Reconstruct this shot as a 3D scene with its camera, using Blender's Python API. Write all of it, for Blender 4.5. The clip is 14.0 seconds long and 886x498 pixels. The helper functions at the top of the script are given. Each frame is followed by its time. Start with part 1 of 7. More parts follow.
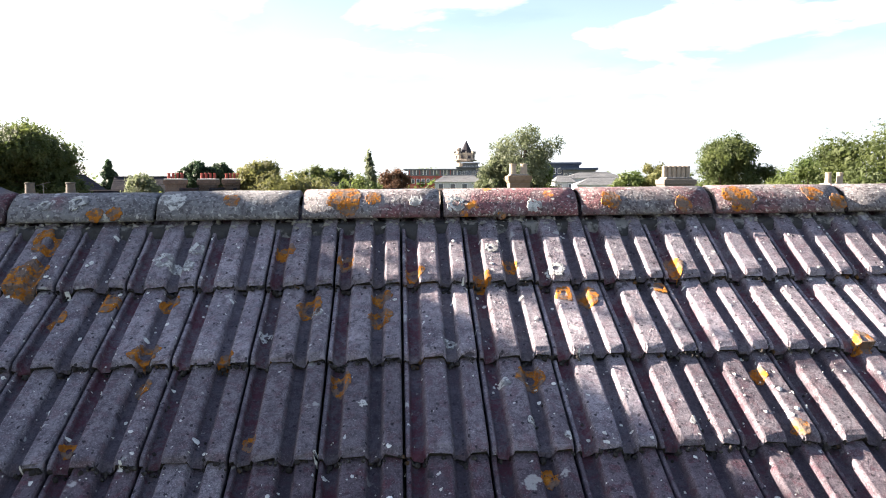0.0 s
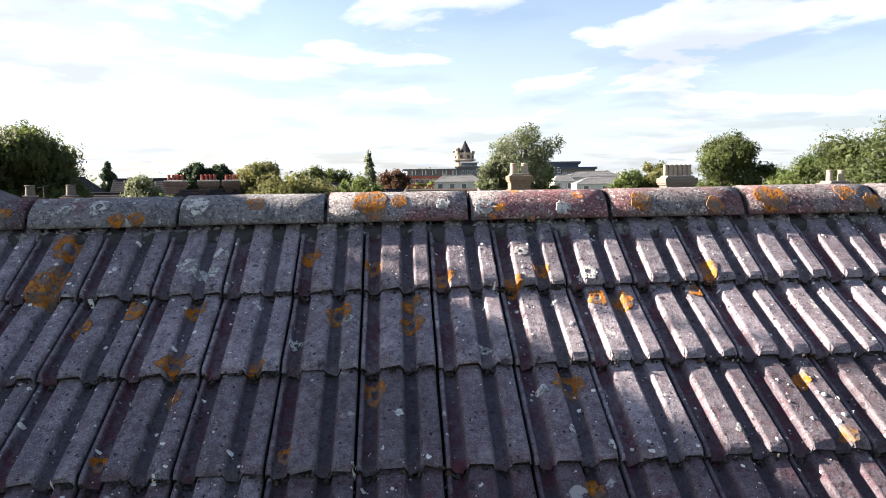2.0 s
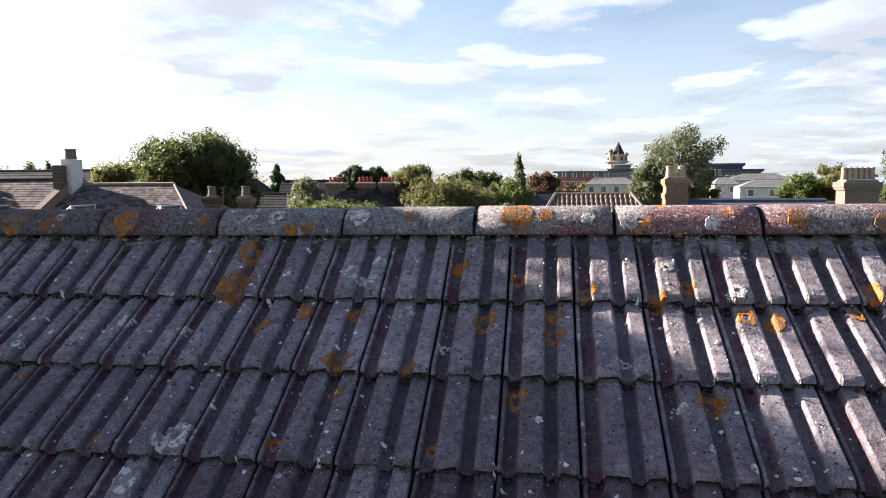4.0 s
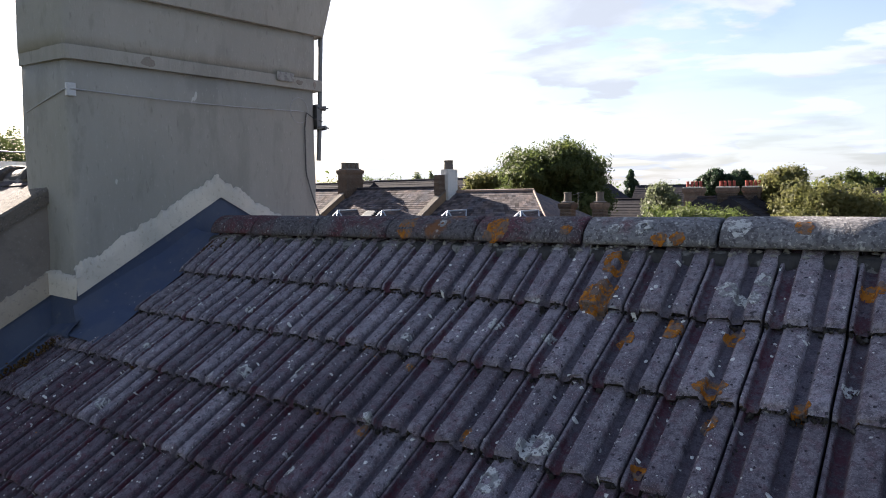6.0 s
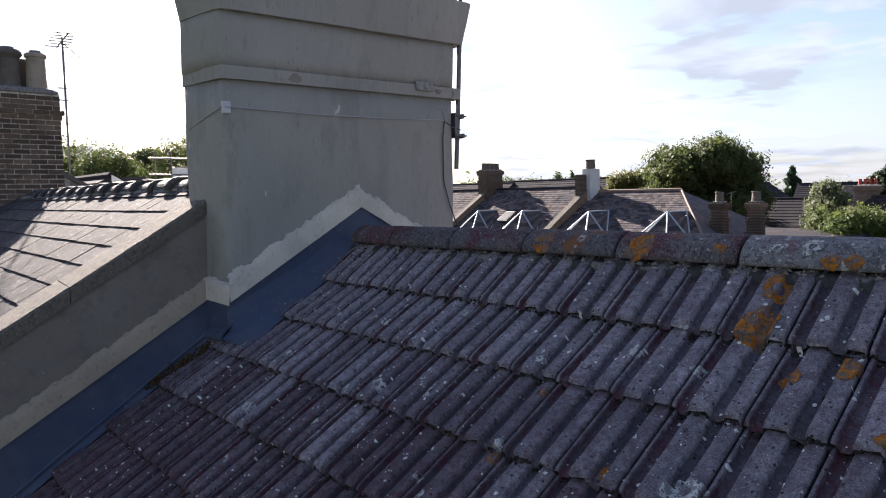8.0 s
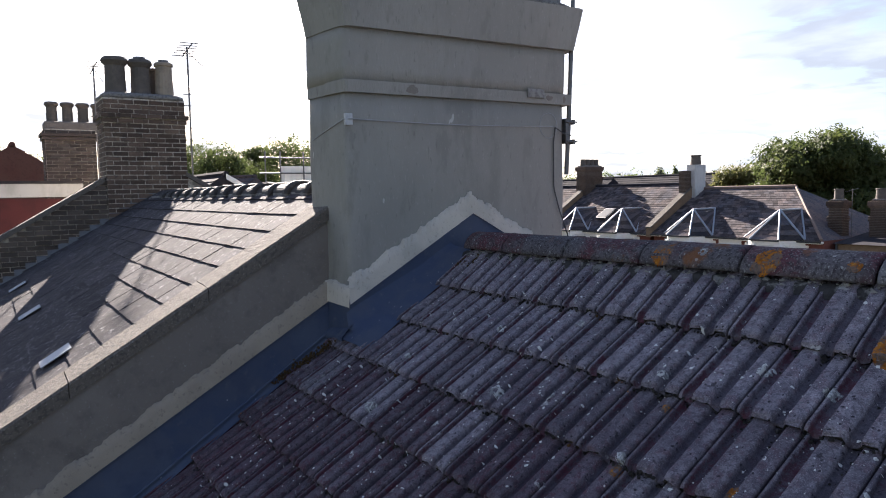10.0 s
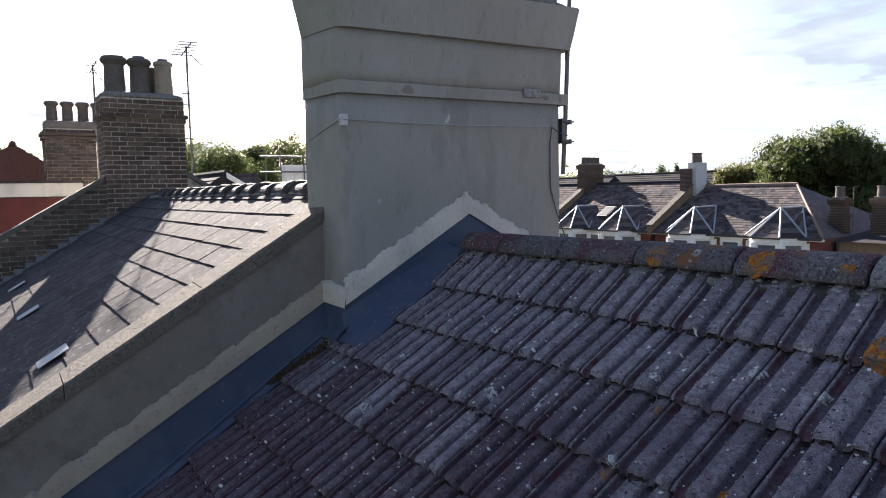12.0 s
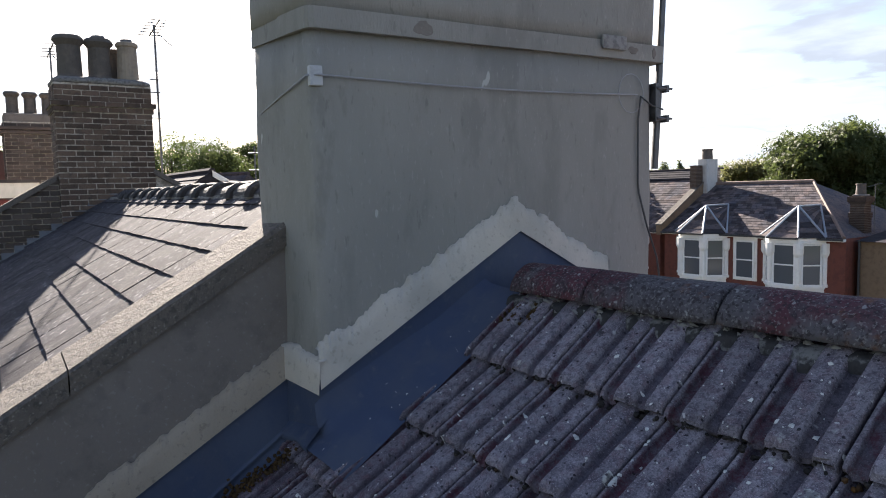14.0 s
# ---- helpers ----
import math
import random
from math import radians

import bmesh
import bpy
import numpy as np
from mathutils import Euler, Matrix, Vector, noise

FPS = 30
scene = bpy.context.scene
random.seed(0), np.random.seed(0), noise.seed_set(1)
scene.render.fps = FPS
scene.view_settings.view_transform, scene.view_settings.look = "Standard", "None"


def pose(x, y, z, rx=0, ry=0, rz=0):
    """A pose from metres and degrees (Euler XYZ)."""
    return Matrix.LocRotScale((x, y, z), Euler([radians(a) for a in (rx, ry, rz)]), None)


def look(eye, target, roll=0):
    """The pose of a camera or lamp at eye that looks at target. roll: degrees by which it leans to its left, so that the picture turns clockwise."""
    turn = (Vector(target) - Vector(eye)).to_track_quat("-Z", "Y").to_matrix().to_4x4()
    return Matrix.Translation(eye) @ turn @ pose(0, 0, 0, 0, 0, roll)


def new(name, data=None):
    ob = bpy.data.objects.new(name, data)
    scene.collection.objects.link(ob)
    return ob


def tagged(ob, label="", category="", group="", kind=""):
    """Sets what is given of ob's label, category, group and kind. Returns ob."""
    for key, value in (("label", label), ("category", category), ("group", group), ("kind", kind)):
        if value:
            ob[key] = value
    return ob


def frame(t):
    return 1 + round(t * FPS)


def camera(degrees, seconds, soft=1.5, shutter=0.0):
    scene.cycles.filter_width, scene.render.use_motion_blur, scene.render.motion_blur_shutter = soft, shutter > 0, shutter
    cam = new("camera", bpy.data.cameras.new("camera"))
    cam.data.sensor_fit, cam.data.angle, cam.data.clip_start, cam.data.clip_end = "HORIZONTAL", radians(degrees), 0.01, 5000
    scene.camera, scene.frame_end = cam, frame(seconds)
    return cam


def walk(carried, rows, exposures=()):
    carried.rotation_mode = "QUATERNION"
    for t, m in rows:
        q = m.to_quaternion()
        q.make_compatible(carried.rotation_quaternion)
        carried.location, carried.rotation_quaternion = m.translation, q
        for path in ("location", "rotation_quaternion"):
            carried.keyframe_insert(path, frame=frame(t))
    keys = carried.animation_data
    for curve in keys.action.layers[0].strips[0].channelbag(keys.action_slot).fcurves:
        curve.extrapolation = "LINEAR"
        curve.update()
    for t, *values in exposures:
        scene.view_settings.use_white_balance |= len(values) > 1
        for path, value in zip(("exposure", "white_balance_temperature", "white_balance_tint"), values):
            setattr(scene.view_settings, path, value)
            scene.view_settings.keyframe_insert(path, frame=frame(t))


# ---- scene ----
cam = camera(65.4, 14.0, soft=1.0)
PATH = [
    (0, (-0.009, -2.290, 0.111), (0.1210, -0.3040, -0.0815), -0.25),
    (0.5, (-0.005, -2.254, 0.110), (0.1248, -0.2674, -0.0824), -0.37),
    (1, (-0.049, -2.234, 0.116), (0.0815, -0.2474, -0.0767), -0.50),
    (1.5, (-0.078, -2.225, 0.118), (0.0528, -0.2390, -0.0764), -0.51),
    (2, (-0.097, -2.240, 0.119), (0.0348, -0.2541, -0.0738), -0.62),
    (2.2, (-0.091, -2.256, 0.116), (0.0413, -0.2696, -0.0783), -0.56),
    (4.3, (-0.086, -2.336, 0.165), (-0.4907, -0.3858, -0.0134), -0.44),
    (4.5, (-0.106, -2.320, 0.166), (-0.6014, -0.3908, -0.0099), -0.55),
    (5, (-0.159, -2.298, 0.166), (-1.0534, -0.5173, -0.0005), -0.90),
    (5.5, (-0.190, -2.289, 0.171), (-1.2075, -0.5754, 0.0072), -0.73),
    (6, (-0.171, -2.253, 0.168), (-1.3748, -0.6631, 0.0099), -0.82),
    (6.5, (-0.153, -2.232, 0.180), (-1.3997, -0.6767, 0.0209), -0.94),
    (7, (-0.164, -2.191, 0.190), (-1.5388, -0.7466, 0.0349), -1.02),
    (7.5, (-0.184, -2.167, 0.211), (-1.6466, -0.8116, 0.0572), -0.97),
    (8, (-0.219, -2.175, 0.223), (-1.7173, -0.8589, 0.0706), -1.11),
    (8.5, (-0.231, -2.195, 0.227), (-1.7956, -0.9574, 0.0756), -1.23),
    (9, (-0.225, -2.231, 0.236), (-1.8549, -1.0811, 0.0841), -1.11),
    (9.2, (-0.222, -2.242, 0.249), (-1.8779, -1.1307, 0.0976), -1.19),
    (11.3, (-0.199, -2.347, 0.308), (-1.8669, -1.2548, 0.1455), -1.04),
    (11.5, (-0.189, -2.317, 0.306), (-1.8564, -1.2243, 0.1429), -1.09),
    (12, (-0.203, -2.263, 0.302), (-1.8695, -1.1698, 0.1368), -1.15),
    (12.5, (-0.351, -2.144, 0.306), (-2.0163, -1.0493, 0.1391), -1.16),
    (13, (-0.650, -1.987, 0.314), (-2.3143, -0.8904, 0.1453), -1.23),
    (13.5, (-1.058, -1.795, 0.334), (-2.7218, -0.6990, 0.1647), -1.30),
    (14, (-1.568, -1.530, 0.330), (-3.2317, -0.4332, 0.1593), -1.33),
]
# The clip's camera opens up a little towards the bright start and closes towards the sun.
walk(cam, [(t, look(eye, target, roll)) for t, eye, target, roll in PATH],
     exposures=[(0.0, 2.82, 6250, 13), (1.0, 2.58, 6250, 12), (2.2, 2.44, 6200, 13), (4.3, 2.25, 6150, 14), (6.2, 2.25, 6050, 15), (7.3, 2.06, 5950, 16), (9.0, 2.16, 5850, 17), (11.5, 2.17, 5850, 15), (14.0, 2.20, 5900, 14)])

# ---- sky and sun ----
SUN_TO = Vector((-0.97, 0.31, 0.46)).normalized()      # towards the sun
world = bpy.data.worlds.new("sky")
scene.world = world
world.use_nodes = True


def sky_nodes():
    nt = world.node_tree
    nt.nodes.clear()
    out = nt.nodes.new("ShaderNodeOutputWorld")
    bg = nt.nodes.new("ShaderNodeBackground")
    sky = nt.nodes.new("ShaderNodeTexSky")
    sky.sky_type = "NISHITA"
    sky.sun_disc = False
    sky.sun_elevation = math.asin(SUN_TO.z)
    sky.sun_rotation = math.atan2(SUN_TO.x, SUN_TO.y)
    sky.dust_density = 1.6
    sky.ozone_density = 1.2
    tc = nt.nodes.new("ShaderNodeTexCoord")
    sep = nt.nodes.new("ShaderNodeSeparateXYZ")
    nt.links.new(tc.outputs["Generated"], sep.inputs[0])
    # clouds lie on a flat layer, so that they crowd together towards the horizon
    zz = nt.nodes.new("ShaderNodeMath"); zz.operation = "MAXIMUM"; zz.inputs[1].default_value = 0.0
    nt.links.new(sep.outputs["Z"], zz.inputs[0])
    za = nt.nodes.new("ShaderNodeMath"); za.operation = "ADD"; za.inputs[1].default_value = 0.10
    nt.links.new(zz.outputs[0], za.inputs[0])
    comb = nt.nodes.new("ShaderNodeCombineXYZ")
    for n, axis in enumerate("XY"):
        d = nt.nodes.new("ShaderNodeMath"); d.operation = "DIVIDE"
        nt.links.new(sep.outputs[axis], d.inputs[0]); nt.links.new(za.outputs[0], d.inputs[1])
        nt.links.new(d.outputs[0], comb.inputs[n])
    big = nt.nodes.new("ShaderNodeTexNoise")
    big.inputs["Scale"].default_value = 1.05; big.inputs["Detail"].default_value = 8.0; big.inputs["Roughness"].default_value = 0.52
    big.inputs["Distortion"].default_value = 0.25
    nt.links.new(comb.outputs[0], big.inputs["Vector"])
    ramp = nt.nodes.new("ShaderNodeMapRange"); ramp.interpolation_type = "SMOOTHSTEP"
    ramp.inputs["From Min"].default_value = 0.49; ramp.inputs["From Max"].default_value = 0.56
    nt.links.new(big.outputs["Fac"], ramp.inputs["Value"])
    # thin haze towards the horizon
    hz = nt.nodes.new("ShaderNodeMapRange"); hz.interpolation_type = "SMOOTHSTEP"
    hz.inputs["From Min"].default_value = 0.0; hz.inputs["From Max"].default_value = 0.30
    hz.inputs["To Min"].default_value = 0.66; hz.inputs["To Max"].default_value = 0.12
    nt.links.new(sep.outputs["Z"], hz.inputs["Value"])
    # overhead the sky is clear
    clear = nt.nodes.new("ShaderNodeMapRange"); clear.interpolation_type = "SMOOTHSTEP"
    clear.inputs["From Min"].default_value = 0.35; clear.inputs["From Max"].default_value = 0.6
    clear.inputs["To Min"].default_value = 1.0; clear.inputs["To Max"].default_value = 0.0
    nt.links.new(sep.outputs["Z"], clear.inputs["Value"])
    few = nt.nodes.new("ShaderNodeMath"); few.operation = "MULTIPLY"
    nt.links.new(ramp.outputs[0], few.inputs[0]); nt.links.new(clear.outputs[0], few.inputs[1])
    mx = nt.nodes.new("ShaderNodeMath"); mx.operation = "MAXIMUM"
    nt.links.new(few.outputs[0], mx.inputs[0]); nt.links.new(hz.outputs[0], mx.inputs[1])
    sc = nt.nodes.new("ShaderNodeMath"); sc.operation = "MULTIPLY"; sc.inputs[1].default_value = 0.92
    nt.links.new(mx.outputs[0], sc.inputs[0])
    # cloud bellies are a little greyer than their tops
    # (the layer a little higher up is thick where a belly lies below it)
    above = nt.nodes.new("ShaderNodeVectorMath"); above.operation = "SCALE"; above.inputs["Scale"].default_value = 0.90
    nt.links.new(comb.outputs[0], above.inputs[0])
    upper = nt.nodes.new("ShaderNodeTexNoise")
    for key in ("Scale", "Detail", "Roughness", "Distortion"):
        upper.inputs[key].default_value = big.inputs[key].default_value
    nt.links.new(above.outputs[0], upper.inputs["Vector"])
    shade = nt.nodes.new("ShaderNodeMapRange"); shade.interpolation_type = "SMOOTHSTEP"
    shade.inputs["From Min"].default_value = 0.48; shade.inputs["From Max"].default_value = 0.62
    shade.inputs["To Min"].default_value = 1.0; shade.inputs["To Max"].default_value = 0.74
    nt.links.new(upper.outputs["Fac"], shade.inputs["Value"])
    cl = nt.nodes.new("ShaderNodeMixRGB"); cl.blend_type = "MULTIPLY"; cl.inputs[0].default_value = 1.0
    cl.inputs[1].default_value = (CLOUD * 0.95, CLOUD * 1.0, CLOUD * 1.05, 1)
    nt.links.new(shade.outputs[0], cl.inputs[2])
    mix = nt.nodes.new("ShaderNodeMixRGB")
    nt.links.new(sc.outputs[0], mix.inputs[0]); nt.links.new(sky.outputs[0], mix.inputs[1]); nt.links.new(cl.outputs[0], mix.inputs[2])
    bg.inputs["Strength"].default_value = 0.041
    nt.links.new(mix.outputs[0], bg.inputs["Color"]); nt.links.new(bg.outputs[0], out.inputs[0])


CLOUD = 5.5
sky_nodes()
sun = new("sun", bpy.data.lights.new("sun", "SUN"))
sun.data.energy, sun.data.angle, sun.data.color = 6.2, radians(0.6), (1.0, 0.86, 0.67)
sun.matrix_world = look(SUN_TO * 60, (0, 0, 0))

# ---- helpers of this scene ----
def lin(c):
    return (*[v for v in c[:3]], 1.0)


def material(name, base, layers=(), rough=0.85, bump=(), metal=0.0, vary=0.0, spec=0.3, coords="world", stretch=(1, 1, 1), height=None, island=0.0):
    """layers: (kind, scale, lo, hi, colour, amount): a noise or voronoi pattern whose part between lo and hi takes the colour.
    bump: (scale, metres) pairs. vary: lightness change from piece to piece. height: (colour, lo, hi) over the mesh's own 'rise' values."""
    m = bpy.data.materials.new(name)
    m.use_nodes = True
    nt = m.node_tree
    b = nt.nodes["Principled BSDF"]
    b.inputs["Roughness"].default_value, b.inputs["Metallic"].default_value = rough, metal
    b.inputs["Specular IOR Level"].default_value = spec
    if coords == "world":
        src = nt.nodes.new("ShaderNodeNewGeometry").outputs["Position"]
    else:
        src = nt.nodes.new("ShaderNodeTexCoord").outputs["Object"]
    mp = nt.nodes.new("ShaderNodeMapping")
    mp.inputs["Scale"].default_value = stretch
    nt.links.new(src, mp.inputs["Vector"])
    vec = mp.outputs[0]
    rgb = nt.nodes.new("ShaderNodeRGB")
    rgb.outputs[0].default_value = lin(base)
    col = rgb.outputs[0]

    def mixed(fac, c, amount):
        nonlocal col
        f = nt.nodes.new("ShaderNodeMath"); f.operation = "MULTIPLY"; f.inputs[1].default_value = amount
        nt.links.new(fac, f.inputs[0])
        x = nt.nodes.new("ShaderNodeMixRGB"); x.inputs[2].default_value = lin(c)
        nt.links.new(f.outputs[0], x.inputs[0]); nt.links.new(col, x.inputs[1])
        col = x.outputs[0]

    for kind, scale, lo, hi, c, amount in layers:
        if kind == "spot":
            t = nt.nodes.new("ShaderNodeTexVoronoi"); t.inputs["Randomness"].default_value = 1.0
            w = nt.nodes.new("ShaderNodeTexNoise"); w.inputs["Scale"].default_value = scale * 2.2; w.inputs["Detail"].default_value = 3.0
            nt.links.new(vec, w.inputs["Vector"])
            wv = nt.nodes.new("ShaderNodeMixRGB"); wv.blend_type = "ADD"; wv.inputs[0].default_value = 0.5 / scale
            nt.links.new(vec, wv.inputs[1]); nt.links.new(w.outputs["Color"], wv.inputs[2])
            t.inputs["Scale"].default_value = scale
            nt.links.new(wv.outputs[0], t.inputs["Vector"])
            o = t.outputs["Distance"]
        else:
            t = nt.nodes.new("ShaderNodeTexNoise"); t.inputs["Detail"].default_value = 6.0; t.inputs["Roughness"].default_value = 0.6
            t.inputs["Scale"].default_value = scale
            nt.links.new(vec, t.inputs["Vector"])
            o = t.outputs["Fac"]
        r = nt.nodes.new("ShaderNodeMapRange"); r.interpolation_type = "SMOOTHSTEP"
        r.inputs["From Min"].default_value, r.inputs["From Max"].default_value = lo, hi
        nt.links.new(o, r.inputs["Value"])
        mixed(r.outputs[0], c, amount)
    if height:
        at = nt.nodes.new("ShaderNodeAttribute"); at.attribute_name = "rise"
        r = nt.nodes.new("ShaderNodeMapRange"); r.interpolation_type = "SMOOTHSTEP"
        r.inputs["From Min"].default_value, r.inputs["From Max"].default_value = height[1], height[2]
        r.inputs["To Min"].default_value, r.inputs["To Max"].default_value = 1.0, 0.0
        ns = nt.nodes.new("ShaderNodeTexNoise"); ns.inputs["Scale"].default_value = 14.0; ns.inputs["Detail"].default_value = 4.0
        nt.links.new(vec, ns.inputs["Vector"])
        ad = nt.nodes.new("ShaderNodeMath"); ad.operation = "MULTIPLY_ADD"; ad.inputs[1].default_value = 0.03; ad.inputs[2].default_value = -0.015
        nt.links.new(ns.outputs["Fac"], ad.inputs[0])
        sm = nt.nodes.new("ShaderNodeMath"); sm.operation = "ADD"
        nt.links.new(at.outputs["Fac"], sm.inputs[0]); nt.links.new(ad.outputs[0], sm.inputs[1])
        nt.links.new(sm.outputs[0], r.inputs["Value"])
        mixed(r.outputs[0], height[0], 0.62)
        if len(height) > 3:                                  # the pan beside each joint is redder
            lf = nt.nodes.new("ShaderNodeAttribute"); lf.attribute_name = "left"
            nr = nt.nodes.new("ShaderNodeTexNoise"); nr.inputs["Scale"].default_value = 11.0; nr.inputs["Detail"].default_value = 10.0; nr.inputs["Roughness"].default_value = 0.85
            nt.links.new(vec, nr.inputs["Vector"])
            rr = nt.nodes.new("ShaderNodeMapRange"); rr.inputs["From Min"].default_value = 0.46; rr.inputs["From Max"].default_value = 0.58
            nt.links.new(nr.outputs["Fac"], rr.inputs["Value"])
            ml = nt.nodes.new("ShaderNodeMath"); ml.operation = "MULTIPLY"
            nt.links.new(rr.outputs[0], ml.inputs[0]); nt.links.new(lf.outputs["Fac"], ml.inputs[1])
            mixed(ml.outputs[0], height[3], 0.75)
    if vary:
        oi = nt.nodes.new("ShaderNodeObjectInfo")
        r = nt.nodes.new("ShaderNodeMapRange")
        r.inputs["To Min"].default_value, r.inputs["To Max"].default_value = 1 - vary, 1 + vary
        nt.links.new(oi.outputs["Random"], r.inputs["Value"])
        hs = nt.nodes.new("ShaderNodeHueSaturation")
        nt.links.new(r.outputs[0], hs.inputs["Value"]); nt.links.new(col, hs.inputs["Color"])
        col = hs.outputs[0]
    if island:                                               # lightness changes from piece to piece of one mesh
        ge = nt.nodes.new("ShaderNodeNewGeometry")
        r = nt.nodes.new("ShaderNodeMapRange")
        r.inputs["To Min"].default_value, r.inputs["To Max"].default_value = 1 - island, 1 + island
        nt.links.new(ge.outputs["Random Per Island"], r.inputs["Value"])
        hs = nt.nodes.new("ShaderNodeHueSaturation")
        nt.links.new(r.outputs[0], hs.inputs["Value"]); nt.links.new(col, hs.inputs["Color"])
        col = hs.outputs[0]
    nt.links.new(col, b.inputs["Base Color"])
    prev = None
    for scale, depth in bump:
        t = nt.nodes.new("ShaderNodeTexNoise"); t.inputs["Scale"].default_value = scale; t.inputs["Detail"].default_value = 5.0
        nt.links.new(vec, t.inputs["Vector"])
        bn = nt.nodes.new("ShaderNodeBump"); bn.inputs["Strength"].default_value = 1.0; bn.inputs["Distance"].default_value = depth
        nt.links.new(t.outputs["Fac"], bn.inputs["Height"])
        if prev:
            nt.links.new(prev, bn.inputs["Normal"])
        prev = bn.outputs[0]
    if prev:
        nt.links.new(prev, b.inputs["Normal"])
    return m


def part(name, bm, mat, parent=None, label="", kind="", smooth=False):
    """Links a bmesh as one mesh object, under a thing or a part."""
    me = bpy.data.meshes.new(name)
    bm.to_mesh(me)
    bm.free()
    if smooth:
        me.shade_smooth()
    if mat:
        me.materials.append(mat)
    ob = new(name, me)
    ob.parent = parent
    return tagged(ob, label, kind=kind)


def thing(name, label, category, at=(0, 0, 0), group="", kind="", turn=0.0):
    ob = new(name)
    ob.empty_display_size = 0.1
    ob.matrix_world = pose(*at, 0, 0, turn)
    return tagged(ob, label, category, group, kind)


def box(bm, x0, x1, y0, y1, z0, z1, bevel=0.0):
    v = [bm.verts.new((x, y, z)) for x in (x0, x1) for y in (y0, y1) for z in (z0, z1)]
    fs = [bm.faces.new([v[i] for i in q]) for q in ((0, 1, 3, 2), (4, 6, 7, 5), (0, 4, 5, 1), (2, 3, 7, 6), (0, 2, 6, 4), (1, 5, 7, 3))]
    if bevel:
        es = list({e for f in fs for e in f.edges})
        bmesh.ops.bevel(bm, geom=es, offset=bevel, segments=2, affect="EDGES", profile=0.6)
    return bm


def boxed(*a, bevel=0.0):
    return box(bmesh.new(), *a, bevel=bevel)


def prism(bm, pts, x0, x1, axis="x"):
    """A solid with the outline pts (in the two other axes), from x0 to x1 along the axis."""
    def place(a, b, c):
        return {"x": (c, a, b), "y": (a, c, b), "z": (a, b, c)}[axis]
    lo = [bm.verts.new(place(a, b, x0)) for a, b in pts]
    hi = [bm.verts.new(place(a, b, x1)) for a, b in pts]
    n = len(pts)
    for i in range(n):
        bm.faces.new((lo[i], lo[(i + 1) % n], hi[(i + 1) % n], hi[i]))
    bm.faces.new(lo[::-1]); bm.faces.new(hi)
    bmesh.ops.recalc_face_normals(bm, faces=bm.faces)
    return bm


def turned(bm, profile, segs=20, at=(0, 0, 0), sx=1.0, sy=1.0):
    """A lathe: profile of (radius, z)."""
    rings = []
    for r, z in profile:
        rings.append([bm.verts.new((at[0] + sx * r * math.cos(2 * math.pi * k / segs), at[1] + sy * r * math.sin(2 * math.pi * k / segs), at[2] + z)) for k in range(segs)])
    for a, b in zip(rings, rings[1:]):
        for k in range(segs):
            bm.faces.new((a[k], a[(k + 1) % segs], b[(k + 1) % segs], b[k]))
    bm.faces.new(rings[0][::-1]); bm.faces.new(rings[-1])
    return bm


def tube(bm, pts, r, segs=8):
    """A round bar along a line of points."""
    rings = []
    pts = [Vector(p) for p in pts]
    for i, p in enumerate(pts):
        d = (pts[min(i + 1, len(pts) - 1)] - pts[max(i - 1, 0)]).normalized()
        u = d.orthogonal().normalized() if abs(d.z) < 0.95 else Vector((1, 0, 0)).cross(d).normalized()
        if i:
            u = (u0 - d * u0.dot(d)).normalized()
        u0 = u
        w = d.cross(u)
        rr = r[i] if isinstance(r, (list, tuple)) else r
        rings.append([bm.verts.new(p + rr * (math.cos(2 * math.pi * k / segs) * u + math.sin(2 * math.pi * k / segs) * w)) for k in range(segs)])
    for a, b in zip(rings, rings[1:]):
        for k in range(segs):
            bm.faces.new((a[k], a[(k + 1) % segs], b[(k + 1) % segs], b[k]))
    bm.faces.new(rings[0][::-1]); bm.faces.new(rings[-1])
    return bm


